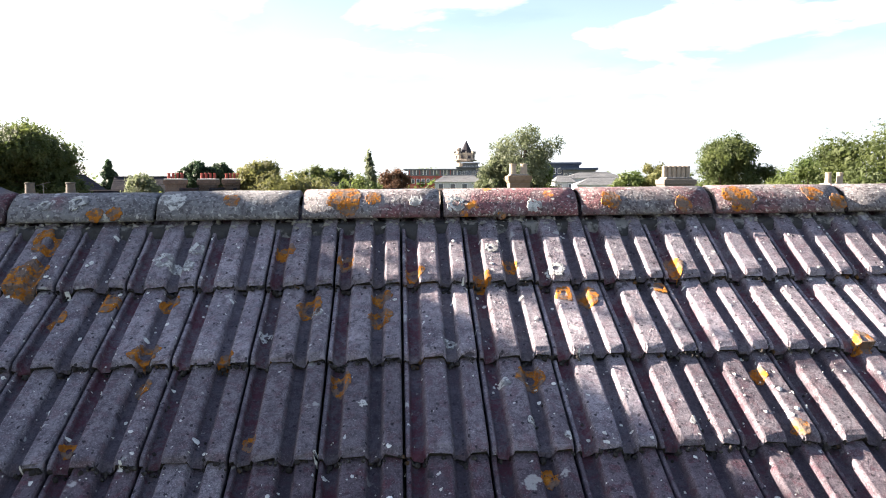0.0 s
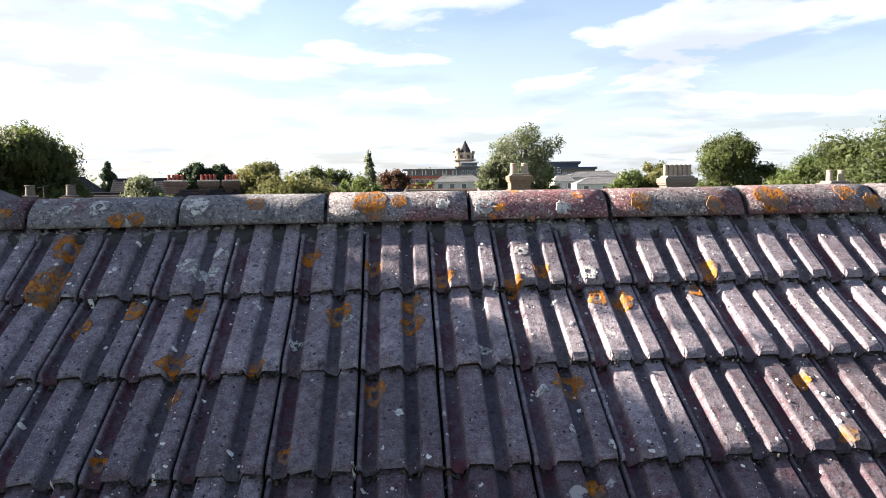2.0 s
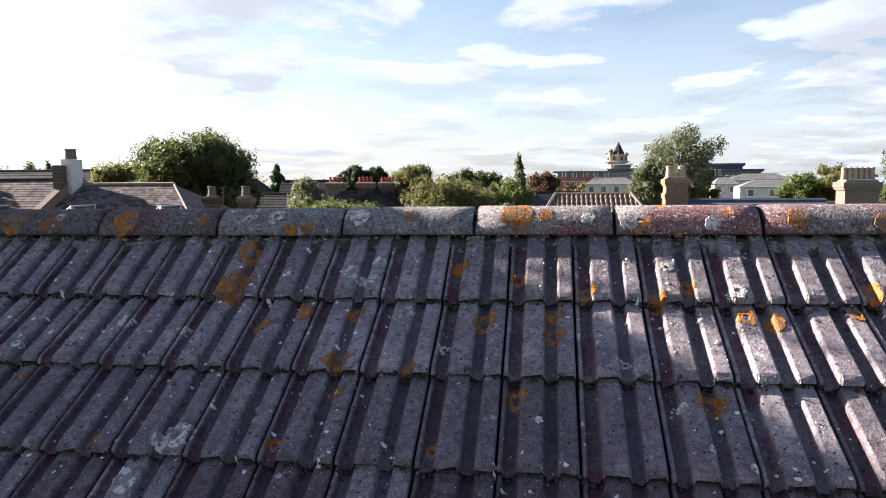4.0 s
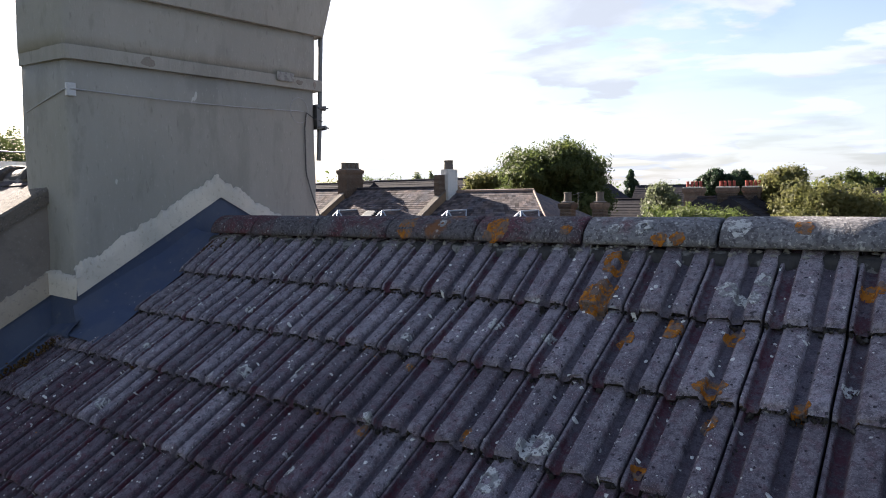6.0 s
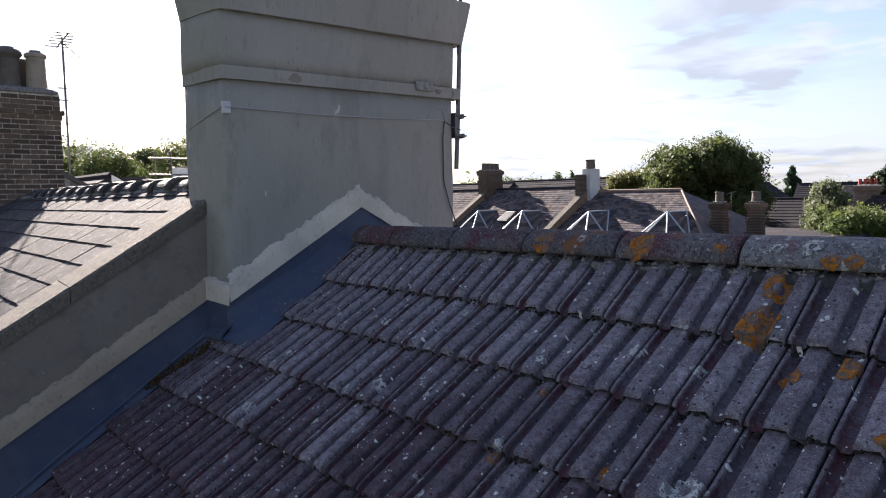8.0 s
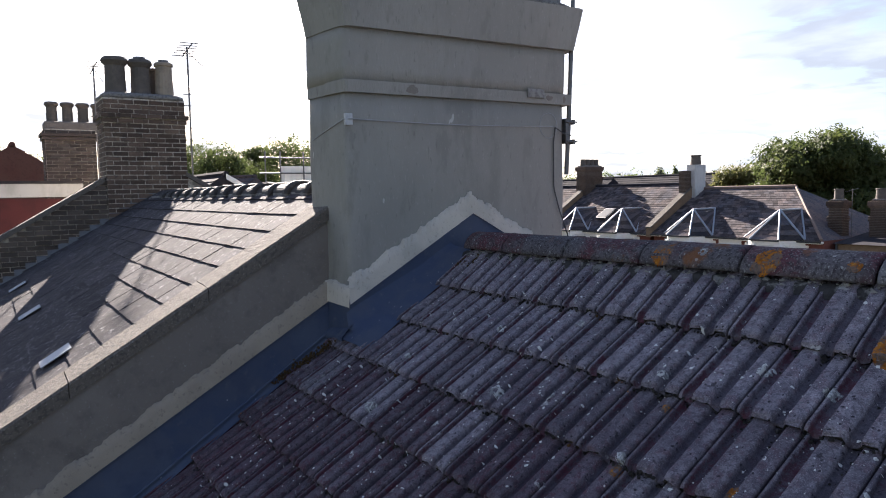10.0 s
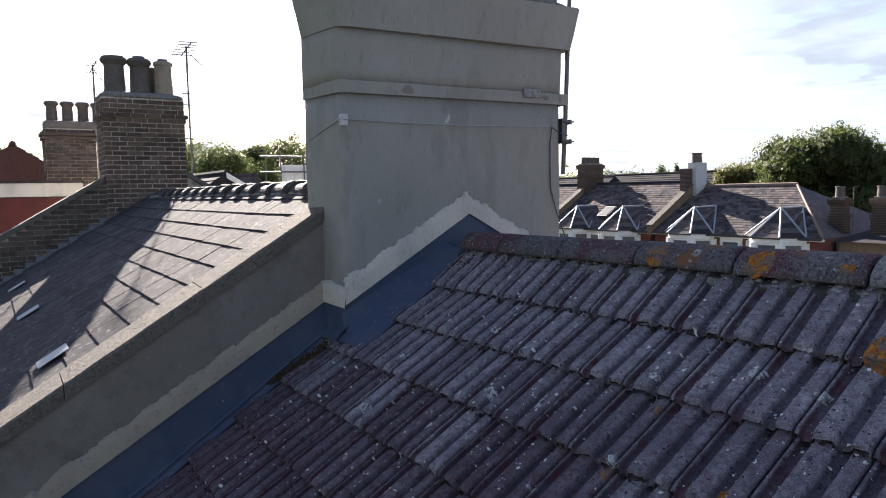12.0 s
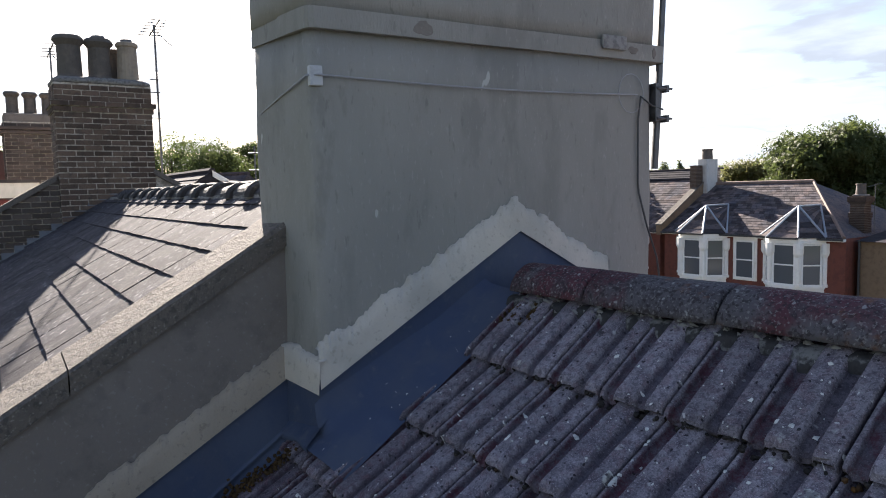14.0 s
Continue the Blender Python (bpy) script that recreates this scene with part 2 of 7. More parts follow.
# ---- materials ----
def tile_material(name, base, dark, red, red_amount):
    """Concrete with a sandy grain, pits, grey and maroon bloom, and darker pans between the ribs."""
    pale = tuple(min(1.0, v * 1.35) for v in base)
    return material(name, base, [
        ("noise", 2.6, 0.42, 0.64, dark, 0.70),
        ("noise", 9.0, 0.46, 0.66, pale, 0.60),
        ("noise", 1.1, 0.52, 0.66, red, red_amount),
        ("noise", 34.0, 0.48, 0.62, red, min(0.85, 0.26 + red_amount)),
        ("noise", 24.0, 0.48, 0.64, tuple(v * 0.72 for v in dark), 0.50),
        ("noise", 62.0, 0.49, 0.62, tuple(v * 0.60 for v in dark), 0.60),
        ("noise", 190.0, 0.48, 0.61, tuple(v * 0.50 for v in dark), 0.55),
        ("noise", 330.0, 0.56, 0.64, tuple(min(1.0, v * 1.9) for v in base), 0.55),
        ("spot", 37.0, 0.17, 0.11, (0.020, 0.018, 0.024), 0.90),
        ("noise", 21.0, 0.64, 0.69, (0.028, 0.026, 0.032), 0.80),
        ("noise", 13.0, 0.65, 0.70, (0.44, 0.44, 0.43), 0.60),
        ("noise", 45.0, 0.68, 0.72, (0.52, 0.51, 0.50), 0.80),
        ("noise", 7.0, 0.715, 0.745, (0.36, 0.14, 0.016), 0.9),
        ("spot", 19.0, 0.085, 0.06, (0.60, 0.60, 0.58), 0.75)],
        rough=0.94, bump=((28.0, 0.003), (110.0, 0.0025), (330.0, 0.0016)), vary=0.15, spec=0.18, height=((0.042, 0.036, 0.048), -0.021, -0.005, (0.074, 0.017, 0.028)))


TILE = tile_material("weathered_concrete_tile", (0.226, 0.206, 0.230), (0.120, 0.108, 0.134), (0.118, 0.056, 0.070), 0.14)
TILEDARK = tile_material("dark_concrete_tile", (0.160, 0.143, 0.163), (0.092, 0.080, 0.100), (0.092, 0.040, 0.052), 0.25)
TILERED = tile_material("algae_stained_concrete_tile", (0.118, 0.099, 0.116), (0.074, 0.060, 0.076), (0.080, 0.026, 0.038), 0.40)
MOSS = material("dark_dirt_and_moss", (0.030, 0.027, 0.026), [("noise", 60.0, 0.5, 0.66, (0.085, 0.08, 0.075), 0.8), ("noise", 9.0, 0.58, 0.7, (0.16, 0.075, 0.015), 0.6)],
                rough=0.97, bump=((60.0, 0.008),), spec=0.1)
MOSSBROWN = material("rusty_moss", (0.055, 0.036, 0.018), [("noise", 60.0, 0.45, 0.65, (0.06, 0.036, 0.016), 0.9), ("noise", 18.0, 0.55, 0.68, (0.10, 0.058, 0.02), 0.6)], rough=0.97, bump=((90.0, 0.006),), spec=0.1)
RIDGE = material("weathered_ridge_concrete", (0.160, 0.152, 0.162), [
    ("noise", 3.0, 0.44, 0.57, (0.140, 0.042, 0.052), 0.78),
    ("noise", 14.0, 0.50, 0.60, (0.115, 0.100, 0.108), 0.6),
    ("noise", 75.0, 0.50, 0.60, (0.040, 0.030, 0.034), 0.75),
    ("noise", 130.0, 0.56, 0.64, (0.48, 0.46, 0.44), 0.55),
    ("noise", 30.0, 0.64, 0.68, (0.50, 0.49, 0.47), 0.7),
    ("noise", 6.5, 0.66, 0.70, (0.45, 0.17, 0.018), 0.9),
    ("spot", 26.0, 0.17, 0.11, (0.50, 0.50, 0.48), 0.65)],
    rough=0.93, bump=((40.0, 0.004), (150.0, 0.003)), vary=0.13, spec=0.25)
RIDGEGREY = material("grey_ridge_concrete", (0.172, 0.170, 0.182), [
    ("noise", 2.2, 0.60, 0.68, (0.130, 0.045, 0.055), 0.8),
    ("noise", 14.0, 0.48, 0.60, (0.105, 0.102, 0.112), 0.7),
    ("noise", 75.0, 0.50, 0.60, (0.050, 0.046, 0.052), 0.7),
    ("noise", 130.0, 0.55, 0.63, (0.44, 0.43, 0.42), 0.5),
    ("noise", 22.0, 0.61, 0.66, (0.46, 0.46, 0.45), 0.75),
    ("spot", 26.0, 0.17, 0.11, (0.50, 0.50, 0.48), 0.6)],
    rough=0.93, bump=((40.0, 0.004), (150.0, 0.003)), vary=0.10, spec=0.25)
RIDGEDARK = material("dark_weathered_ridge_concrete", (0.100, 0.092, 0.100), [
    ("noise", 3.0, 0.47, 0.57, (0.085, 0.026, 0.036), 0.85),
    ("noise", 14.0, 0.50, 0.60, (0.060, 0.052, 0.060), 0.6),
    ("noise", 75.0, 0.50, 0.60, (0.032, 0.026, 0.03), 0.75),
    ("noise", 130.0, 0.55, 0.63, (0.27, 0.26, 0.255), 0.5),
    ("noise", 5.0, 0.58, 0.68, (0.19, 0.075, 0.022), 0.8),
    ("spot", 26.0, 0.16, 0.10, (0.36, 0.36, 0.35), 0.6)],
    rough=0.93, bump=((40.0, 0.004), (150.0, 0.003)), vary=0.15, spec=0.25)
MORTAR = material("old_mortar", (0.20, 0.19, 0.18), [("noise", 25.0, 0.45, 0.6, (0.10, 0.095, 0.09), 0.8), ("noise", 90.0, 0.5, 0.7, (0.34, 0.33, 0.31), 0.5)], rough=0.95, bump=((50.0, 0.008),))
# near-black base puts the shade of the gap under the ridge into the mortar
SHADEMORTAR = material("bedding_mortar_with_gap_shade", (0.045, 0.043, 0.044), [("noise", 14.0, 0.52, 0.60, (0.20, 0.195, 0.19), 0.8), ("noise", 60.0, 0.5, 0.65, (0.03, 0.029, 0.03), 0.7)], rough=0.95, bump=((40.0, 0.010),))
MORTARPALE = material("pale_mortar_crumbs", (0.24, 0.235, 0.23), [("noise", 40.0, 0.45, 0.65, (0.14, 0.135, 0.135), 0.85)], rough=0.95, bump=((80.0, 0.006),))
UNDER = material("roofing_underlay", (0.03, 0.03, 0.032), [("noise", 20.0, 0.4, 0.7, (0.05, 0.045, 0.04), 0.7)], rough=0.95)
RENDER = material("painted_cement_render", (0.245, 0.237, 0.220), [
    ("noise", 1.6, 0.40, 0.68, (0.300, 0.290, 0.268), 0.8),
    ("noise", 4.0, 0.50, 0.68, (0.195, 0.188, 0.174), 0.7),
    ("noise", 0.9, 0.55, 0.70, (0.270, 0.270, 0.240), 0.7),
    ("noise", 12.0, 0.56, 0.68, (0.195, 0.187, 0.174), 0.5),
    ("noise", 38.0, 0.60, 0.70, (0.160, 0.152, 0.142), 0.5),
    ("noise", 90.0, 0.58, 0.72, (0.37, 0.36, 0.335), 0.4),
    ("spot", 5.0, 0.045, 0.03, (0.50, 0.49, 0.46), 0.7)],
    rough=0.9, bump=((7.0, 0.006), (55.0, 0.0025), (220.0, 0.001)), spec=0.2, stretch=(1, 1, 0.35))
WALLRENDER = material("dark_cement_render", (0.172, 0.152, 0.138), [
    ("noise", 1.6, 0.40, 0.68, (0.205, 0.184, 0.168), 0.8), ("noise", 4.0, 0.50, 0.66, (0.098, 0.089, 0.082), 0.65), ("noise", 12.0, 0.52, 0.68, (0.125, 0.114, 0.104), 0.5),
    ("noise", 70.0, 0.58, 0.72, (0.30, 0.285, 0.265), 0.4), ("spot", 6.0, 0.05, 0.03, (0.40, 0.38, 0.35), 0.6)],
    rough=0.92, bump=((7.0, 0.006), (55.0, 0.003)), spec=0.15)
FILLET = material("pale_cement_fillet", (0.52, 0.475, 0.415), [("noise", 3.0, 0.42, 0.7, (0.38, 0.36, 0.32), 0.8), ("noise", 45.0, 0.55, 0.7, (0.25, 0.23, 0.20), 0.5)], rough=0.92, bump=((20.0, 0.006), (110.0, 0.002)))
FILLETDARK = material("weathered_cement_fillet", (0.31, 0.265, 0.212), [("noise", 3.0, 0.42, 0.7, (0.24, 0.205, 0.168), 0.8), ("noise", 45.0, 0.55, 0.7, (0.13, 0.115, 0.095), 0.5)], rough=0.92, bump=((20.0, 0.006), (110.0, 0.002)))
LEAD = material("blue_painted_lead", (0.050, 0.066, 0.116), [("noise", 2.2, 0.46, 0.62, (0.085, 0.102, 0.145), 0.6), ("noise", 5.0, 0.42, 0.66, (0.068, 0.080, 0.118), 0.8), ("noise", 18.0, 0.57, 0.72, (0.10, 0.11, 0.135), 0.5), ("noise", 3.0, 0.56, 0.70, (0.045, 0.055, 0.10), 0.7), ("spot", 9.0, 0.05, 0.03, (0.45, 0.46, 0.47), 0.6)],
                rough=0.78, bump=((9.0, 0.004), (50.0, 0.0015)), spec=0.18)
COPING = material("gritty_concrete_coping", (0.132, 0.114, 0.098), [("noise", 6.0, 0.45, 0.66, (0.115, 0.10, 0.088), 0.85), ("noise", 45.0, 0.5, 0.64, (0.07, 0.065, 0.06), 0.8), ("noise", 100.0, 0.56, 0.7, (0.38, 0.35, 0.31), 0.5)], rough=0.95, bump=((35.0, 0.006), (140.0, 0.003)))
SLATE = material("weathered_slate", (0.044, 0.041, 0.048), [("noise", 6.0, 0.42, 0.68, (0.070, 0.064, 0.064), 0.8), ("noise", 40.0, 0.52, 0.68, (0.030, 0.029, 0.034), 0.65), ("spot", 21.0, 0.20, 0.12, (0.36, 0.36, 0.37), 0.85), ("noise", 120.0, 0.60, 0.68, (0.34, 0.335, 0.33), 0.6)],
                 rough=0.9, bump=((22.0, 0.005), (110.0, 0.004)), vary=0.24, spec=0.10, stretch=(1.5, 0.6, 0.6))
BLACKCLAY = material("black_clay_ridge", (0.036, 0.034, 0.035), [("noise", 30.0, 0.54, 0.68, (0.12, 0.115, 0.11), 0.6)], rough=0.75, bump=((30.0, 0.006),), spec=0.25)
BRICK = material("sooty_stock_brick", (0.108, 0.074, 0.057), [("noise", 2.4, 0.42, 0.66, (0.148, 0.106, 0.078), 0.8), ("noise", 9.0, 0.50, 0.66, (0.060, 0.046, 0.040), 0.7), ("noise", 40.0, 0.5, 0.7, (0.050, 0.040, 0.035), 0.7)], rough=0.93, bump=((60.0, 0.004),), vary=0.42)
BRICKLAID = material("sooty_laid_brick", (0.080, 0.064, 0.055), [("noise", 2.4, 0.42, 0.66, (0.110, 0.086, 0.070), 0.8), ("noise", 40.0, 0.5, 0.7, (0.050, 0.040, 0.035), 0.7)], rough=0.93, island=0.40)
BRICKRED = material("red_facing_brick", (0.15, 0.055, 0.041), [("noise", 4.0, 0.45, 0.65, (0.11, 0.043, 0.034), 0.8), ("noise", 30.0, 0.55, 0.7, (0.14, 0.05, 0.035), 0.5)], rough=0.9, vary=0.1)
BRICKTAN = material("tan_stock_brick", (0.19, 0.135, 0.088), [("noise", 5.0, 0.45, 0.65, (0.14, 0.10, 0.066), 0.8), ("noise", 30.0, 0.55, 0.7, (0.12, 0.085, 0.055), 0.5)], rough=0.92)
JOINT = material("sooty_lime_mortar", (0.52, 0.47, 0.40), [("noise", 5.0, 0.46, 0.66, (0.200, 0.170, 0.140), 0.85), ("noise", 30.0, 0.5, 0.66, (0.10, 0.085, 0.075), 0.7)], rough=0.95)
JOINTDARK = material("sooty_mortar_joints", (0.20, 0.175, 0.15), [("noise", 12.0, 0.45, 0.7, (0.12, 0.105, 0.09), 0.8)], rough=0.95)
POT = material("dark_clay_pot", (0.10, 0.088, 0.078), [("noise", 6.0, 0.45, 0.7, (0.15, 0.125, 0.105), 0.8), ("noise", 40.0, 0.55, 0.7, (0.05, 0.045, 0.042), 0.6)], rough=0.85, bump=((30.0, 0.004),))
POTBUFF = material("buff_clay_pot", (0.30, 0.25, 0.195), [("noise", 6.0, 0.45, 0.7, (0.20, 0.165, 0.13), 0.8)], rough=0.85)
POTRED = material("red_clay_pot", (0.27, 0.060, 0.046), [("noise", 6.0, 0.45, 0.7, (0.17, 0.048, 0.04), 0.7)], rough=0.8)
METAL = material("dull_galvanised_steel", (0.13, 0.13, 0.135), [("noise", 20.0, 0.5, 0.7, (0.09, 0.07, 0.055), 0.6)], rough=0.5, metal=0.8)
CABLE = material("grey_cable", (0.30, 0.30, 0.31), [("noise", 9.0, 0.5, 0.7, (0.22, 0.22, 0.22), 0.6)], rough=0.6)
CABLEDARK = material("dark_cable", (0.05, 0.05, 0.052), [("noise", 9.0, 0.5, 0.7, (0.08, 0.08, 0.08), 0.6)], rough=0.6)
PLASTIC = material("pale_plastic", (0.45, 0.46, 0.48), [("noise", 30.0, 0.5, 0.7, (0.34, 0.34, 0.36), 0.6)], rough=0.5)
LEADGREY = material("old_grey_lead", (0.17, 0.18, 0.205), [("noise", 8.0, 0.45, 0.7, (0.11, 0.115, 0.135), 0.8)], rough=0.6, spec=0.3)
OFFWHITE = material("dirty_white_render", (0.50, 0.50, 0.49), [("noise", 2.5, 0.45, 0.65, (0.36, 0.355, 0.34), 0.8), ("noise", 12.0, 0.55, 0.7, (0.27, 0.265, 0.255), 0.5)], rough=0.85, stretch=(1, 1, 0.4))
WHITE = material("white_painted_stucco", (0.78, 0.77, 0.74), [("noise", 6.0, 0.5, 0.7, (0.66, 0.65, 0.62), 0.7)], rough=0.7)
FRAME = material("white_window_frame", (0.80, 0.80, 0.79), [("noise", 8.0, 0.5, 0.7, (0.70, 0.70, 0.69), 0.6)], rough=0.5)
LEADROLL = material("pale_lead_roll", (0.30, 0.325, 0.365), [("noise", 5.0, 0.45, 0.7, (0.30, 0.33, 0.38), 0.8)], rough=0.5, metal=0.2)
FARSLATE = material("terrace_slate_roof", (0.086, 0.076, 0.080), [("noise", 1.2, 0.42, 0.66, (0.135, 0.104, 0.096), 0.8), ("noise", 0.7, 0.50, 0.62, (0.060, 0.062, 0.078), 0.7), ("noise", 7.0, 0.5, 0.66, (0.045, 0.043, 0.050), 0.8), ("noise", 22.0, 0.58, 0.68, (0.19, 0.175, 0.165), 0.5)], rough=0.95, spec=0.06, bump=((9.0, 0.01),), island=0.5)
HIPTILE = material("terracotta_hip_tile", (0.20, 0.145, 0.12), [("noise", 6.0, 0.45, 0.7, (0.13, 0.10, 0.085), 0.8)], rough=0.85)
PANTILE = material("brown_pantile", (0.165, 0.130, 0.108), [("noise", 3.0, 0.45, 0.7, (0.11, 0.085, 0.072), 0.8), ("noise", 20.0, 0.55, 0.68, (0.25, 0.22, 0.19), 0.5)], rough=0.95, spec=0.06, vary=0.1)
DARKROOF = material("dark_slate_roof", (0.034, 0.033, 0.040), [("noise", 0.8, 0.45, 0.66, (0.058, 0.052, 0.054), 0.8), ("noise", 6.0, 0.48, 0.66, (0.024, 0.023, 0.027), 0.7)], rough=0.95, spec=0.06)
BLUEROOF = material("blue_grey_roof", (0.07, 0.085, 0.125), [("noise", 2.0, 0.45, 0.7, (0.10, 0.11, 0.14), 0.8)], rough=0.95, spec=0.06)
GREYROOF = material("pale_grey_metal_roof", (0.14, 0.143, 0.152), [("noise", 0.6, 0.45, 0.7, (0.10, 0.103, 0.11), 0.8)], rough=0.95, spec=0.06)
TOWERBRICK = material("tower_brick", (0.215, 0.185, 0.155), [("noise", 0.6, 0.45, 0.7, (0.155, 0.130, 0.108), 0.8)], rough=0.9)
DORMERRED = material("maroon_tile_hanging", (0.085, 0.024, 0.026), [("noise", 4.0, 0.45, 0.7, (0.06, 0.02, 0.022), 0.8)], rough=0.9)
REDWALL = material("far_red_brick", (0.36, 0.095, 0.075), [("noise", 0.5, 0.45, 0.7, (0.23, 0.065, 0.05), 0.8)], rough=0.9)
GROUND = material("grass_and_earth", (0.06, 0.075, 0.03), [("noise", 0.05, 0.45, 0.6, (0.10, 0.085, 0.055), 0.8), ("noise", 2.0, 0.45, 0.7, (0.045, 0.06, 0.022), 0.8)], rough=0.95)
ASPHALT = material("asphalt", (0.05, 0.05, 0.052), [("noise", 0.8, 0.45, 0.7, (0.065, 0.063, 0.06), 0.8)], rough=0.9)
PAVING = material("concrete_paving", (0.26, 0.25, 0.235), [("noise", 1.5, 0.45, 0.7, (0.20, 0.195, 0.18), 0.8)], rough=0.9)
BARK = material("tree_bark", (0.09, 0.07, 0.05), [("noise", 8.0, 0.45, 0.7, (0.055, 0.043, 0.032), 0.8)], rough=0.95, bump=((15.0, 0.02),))


def leaf_material(name, c, c2):
    m = material(name, c, [("noise", 0.45, 0.42, 0.62, c2, 0.9), ("noise", 3.0, 0.5, 0.7, tuple(v * 0.55 for v in c), 0.7)], rough=0.6, spec=0.3)
    nt = m.node_tree
    b = nt.nodes["Principled BSDF"]
    tr = nt.nodes.new("ShaderNodeBsdfTranslucent")
    nt.links.new(b.inputs["Base Color"].links[0].from_socket, tr.inputs["Color"])
    mx = nt.nodes.new("ShaderNodeMixShader"); mx.inputs[0].default_value = 0.5
    nt.links.new(b.outputs[0], mx.inputs[1]); nt.links.new(tr.outputs[0], mx.inputs[2])
    nt.links.new(mx.outputs[0], nt.nodes["Material Output"].inputs["Surface"])
    return m


LEAFDARK = leaf_material("dark_green_leaves", (0.058, 0.078, 0.025), (0.098, 0.120, 0.038))
LEAFMID = leaf_material("mid_green_leaves", (0.085, 0.120, 0.034), (0.130, 0.160, 0.050))
LEAFPALE = leaf_material("olive_green_leaves", (0.150, 0.150, 0.056), (0.110, 0.118, 0.042))
LEAFGREY = leaf_material("silvery_green_leaves", (0.145, 0.165, 0.098), (0.090, 0.110, 0.056))
NEEDLES = leaf_material("blue_green_needles", (0.030, 0.052, 0.030), (0.044, 0.070, 0.038))
AUTUMN = leaf_material("copper_leaves", (0.10, 0.055, 0.035), (0.075, 0.045, 0.03))


def glass_material():
    m = bpy.data.materials.new("window_glass")
    m.use_nodes = True
    b = m.node_tree.nodes["Principled BSDF"]
    b.inputs["Base Color"].default_value = (0.10, 0.11, 0.125, 1)
    b.inputs["Roughness"].default_value = 0.08
    b.inputs["Specular IOR Level"].default_value = 0.7
    return m


GLASS = glass_material()
CURTAIN = material("pale_net_curtain", (0.42, 0.42, 0.42), [("noise", 6.0, 0.45, 0.7, (0.30, 0.30, 0.31), 0.8)], rough=0.9, stretch=(3, 3, 0.4))

# ---- our roof ----
PITCH = radians(33.27)
CP, SP = math.cos(PITCH), math.sin(PITCH)
SAG = 0.0056             # the ridge falls a little towards the chimney
GAUGE, FIRST, COVER = 0.298, 0.317, 0.2
GROUND_Z = -8.9


def on_roof(x, s, h=0.0):
    """A point s metres down the near slope from the apex, h above the tops of the tile ribs."""
    return Vector((x, -s * CP - h * SP, -s * SP + h * CP + SAG * x))


# the tile's cross-section: (across, height)
SECTION = [(0.0030, -0.030), (0.0040, -0.012), (0.0060, -0.009), (0.0130, -0.009), (0.0155, -0.012), (0.0190, -0.024), (0.0225, -0.0265), (0.0435, -0.0265), (0.0475, -0.0235),
           (0.0535, -0.0060), (0.0560, -0.0018), (0.0600, 0.0), (0.1060, 0.0), (0.1100, -0.0018), (0.1125, -0.0060), (0.1180, -0.0205), (0.1220, -0.0235), (0.1415, -0.0235),
           (0.1455, -0.0205), (0.1510, -0.0060), (0.1535, -0.0018), (0.1570, 0.0), (0.1915, 0.0), (0.1950, -0.0025), (0.1968, -0.008), (0.1975, -0.030)]


def tile_rise(u):
    for (a, ha), (b, hb) in zip(SECTION, SECTION[1:]):
        if a <= u <= b:
            return ha + (hb - ha) * (u - a) / (b - a)
    return -0.03


def tile_mesh(seed, mat=None):
    """One interlocking tile, its lower edge at the origin, its length along local +y, up the slope."""
    rng = random.Random(seed)
    stations = [0.0, 0.008, 0.021, 0.11, 0.24, 0.37]
    verts, faces, rise, left = [], [], [], []
    n = len(SECTION)
    for k, s in enumerate(stations):
        for u, h in SECTION:
            wob = 0.0016 * noise.noise(Vector((u * 30 + seed * 7, s * 9, seed)))
            drop = (0.013, 0.005)[k] * (0.6 + 0.8 * rng.random()) if k < 2 else 0.0
            back = 0.008 * (rng.random() - 0.5) if k < 2 else 0.0
            verts.append((u, s + back, h - drop + wob - 0.092 * s))
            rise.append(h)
            left.append(1.0 if 0.015 < u < 0.053 else 0.0)
    for k in range(len(stations) - 1):
        for i in range(n - 1):
            a = k * n + i
            faces.append((a, a + 1, a + n + 1, a + n))
    base = len(verts)
    for u, h in SECTION:                               # the rough lower edge
        verts.append((u, 0.005 + 0.004 * rng.random(), h - 0.026 - 0.004 * rng.random()))
        rise.append(-0.03)
        left.append(0.0)
    for i in range(n - 1):
        faces.append((base + i, base + i + 1, i + 1, i))
    me = bpy.data.meshes.new("tile")
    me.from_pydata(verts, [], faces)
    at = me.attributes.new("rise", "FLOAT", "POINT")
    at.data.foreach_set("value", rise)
    me.attributes.new("left", "FLOAT", "POINT").data.foreach_set("value", left)
    me.materials.append(mat or TILE)
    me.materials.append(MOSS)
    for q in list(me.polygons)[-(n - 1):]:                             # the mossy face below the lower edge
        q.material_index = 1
    return me


roof = bmesh.new()
prism(roof, [(-3.6 * CP + 0.035 * SP, -3.6 * SP - 0.09), (-0.0, -0.085), (3.6 * CP, -3.6 * SP - 0.05), (3.6 * CP, -3.6 * SP - 0.16), (0, -0.2), (-3.6 * CP, -3.6 * SP - 0.2)], -3.80, 6.6)
roof = part("roof", roof, UNDER, label="tiled pitched roof of weathered concrete interlocking tiles", kind="structure")
tagged(roof, category="roof")
TILES = [tile_mesh(k) for k in range(9)]
DARK_TILES = [tile_mesh(k, TILEDARK) for k in range(12, 17)]
RED_TILES = [tile_mesh(k, TILERED) for k in range(20, 27)]        # lower courses are darker and carry more red algae


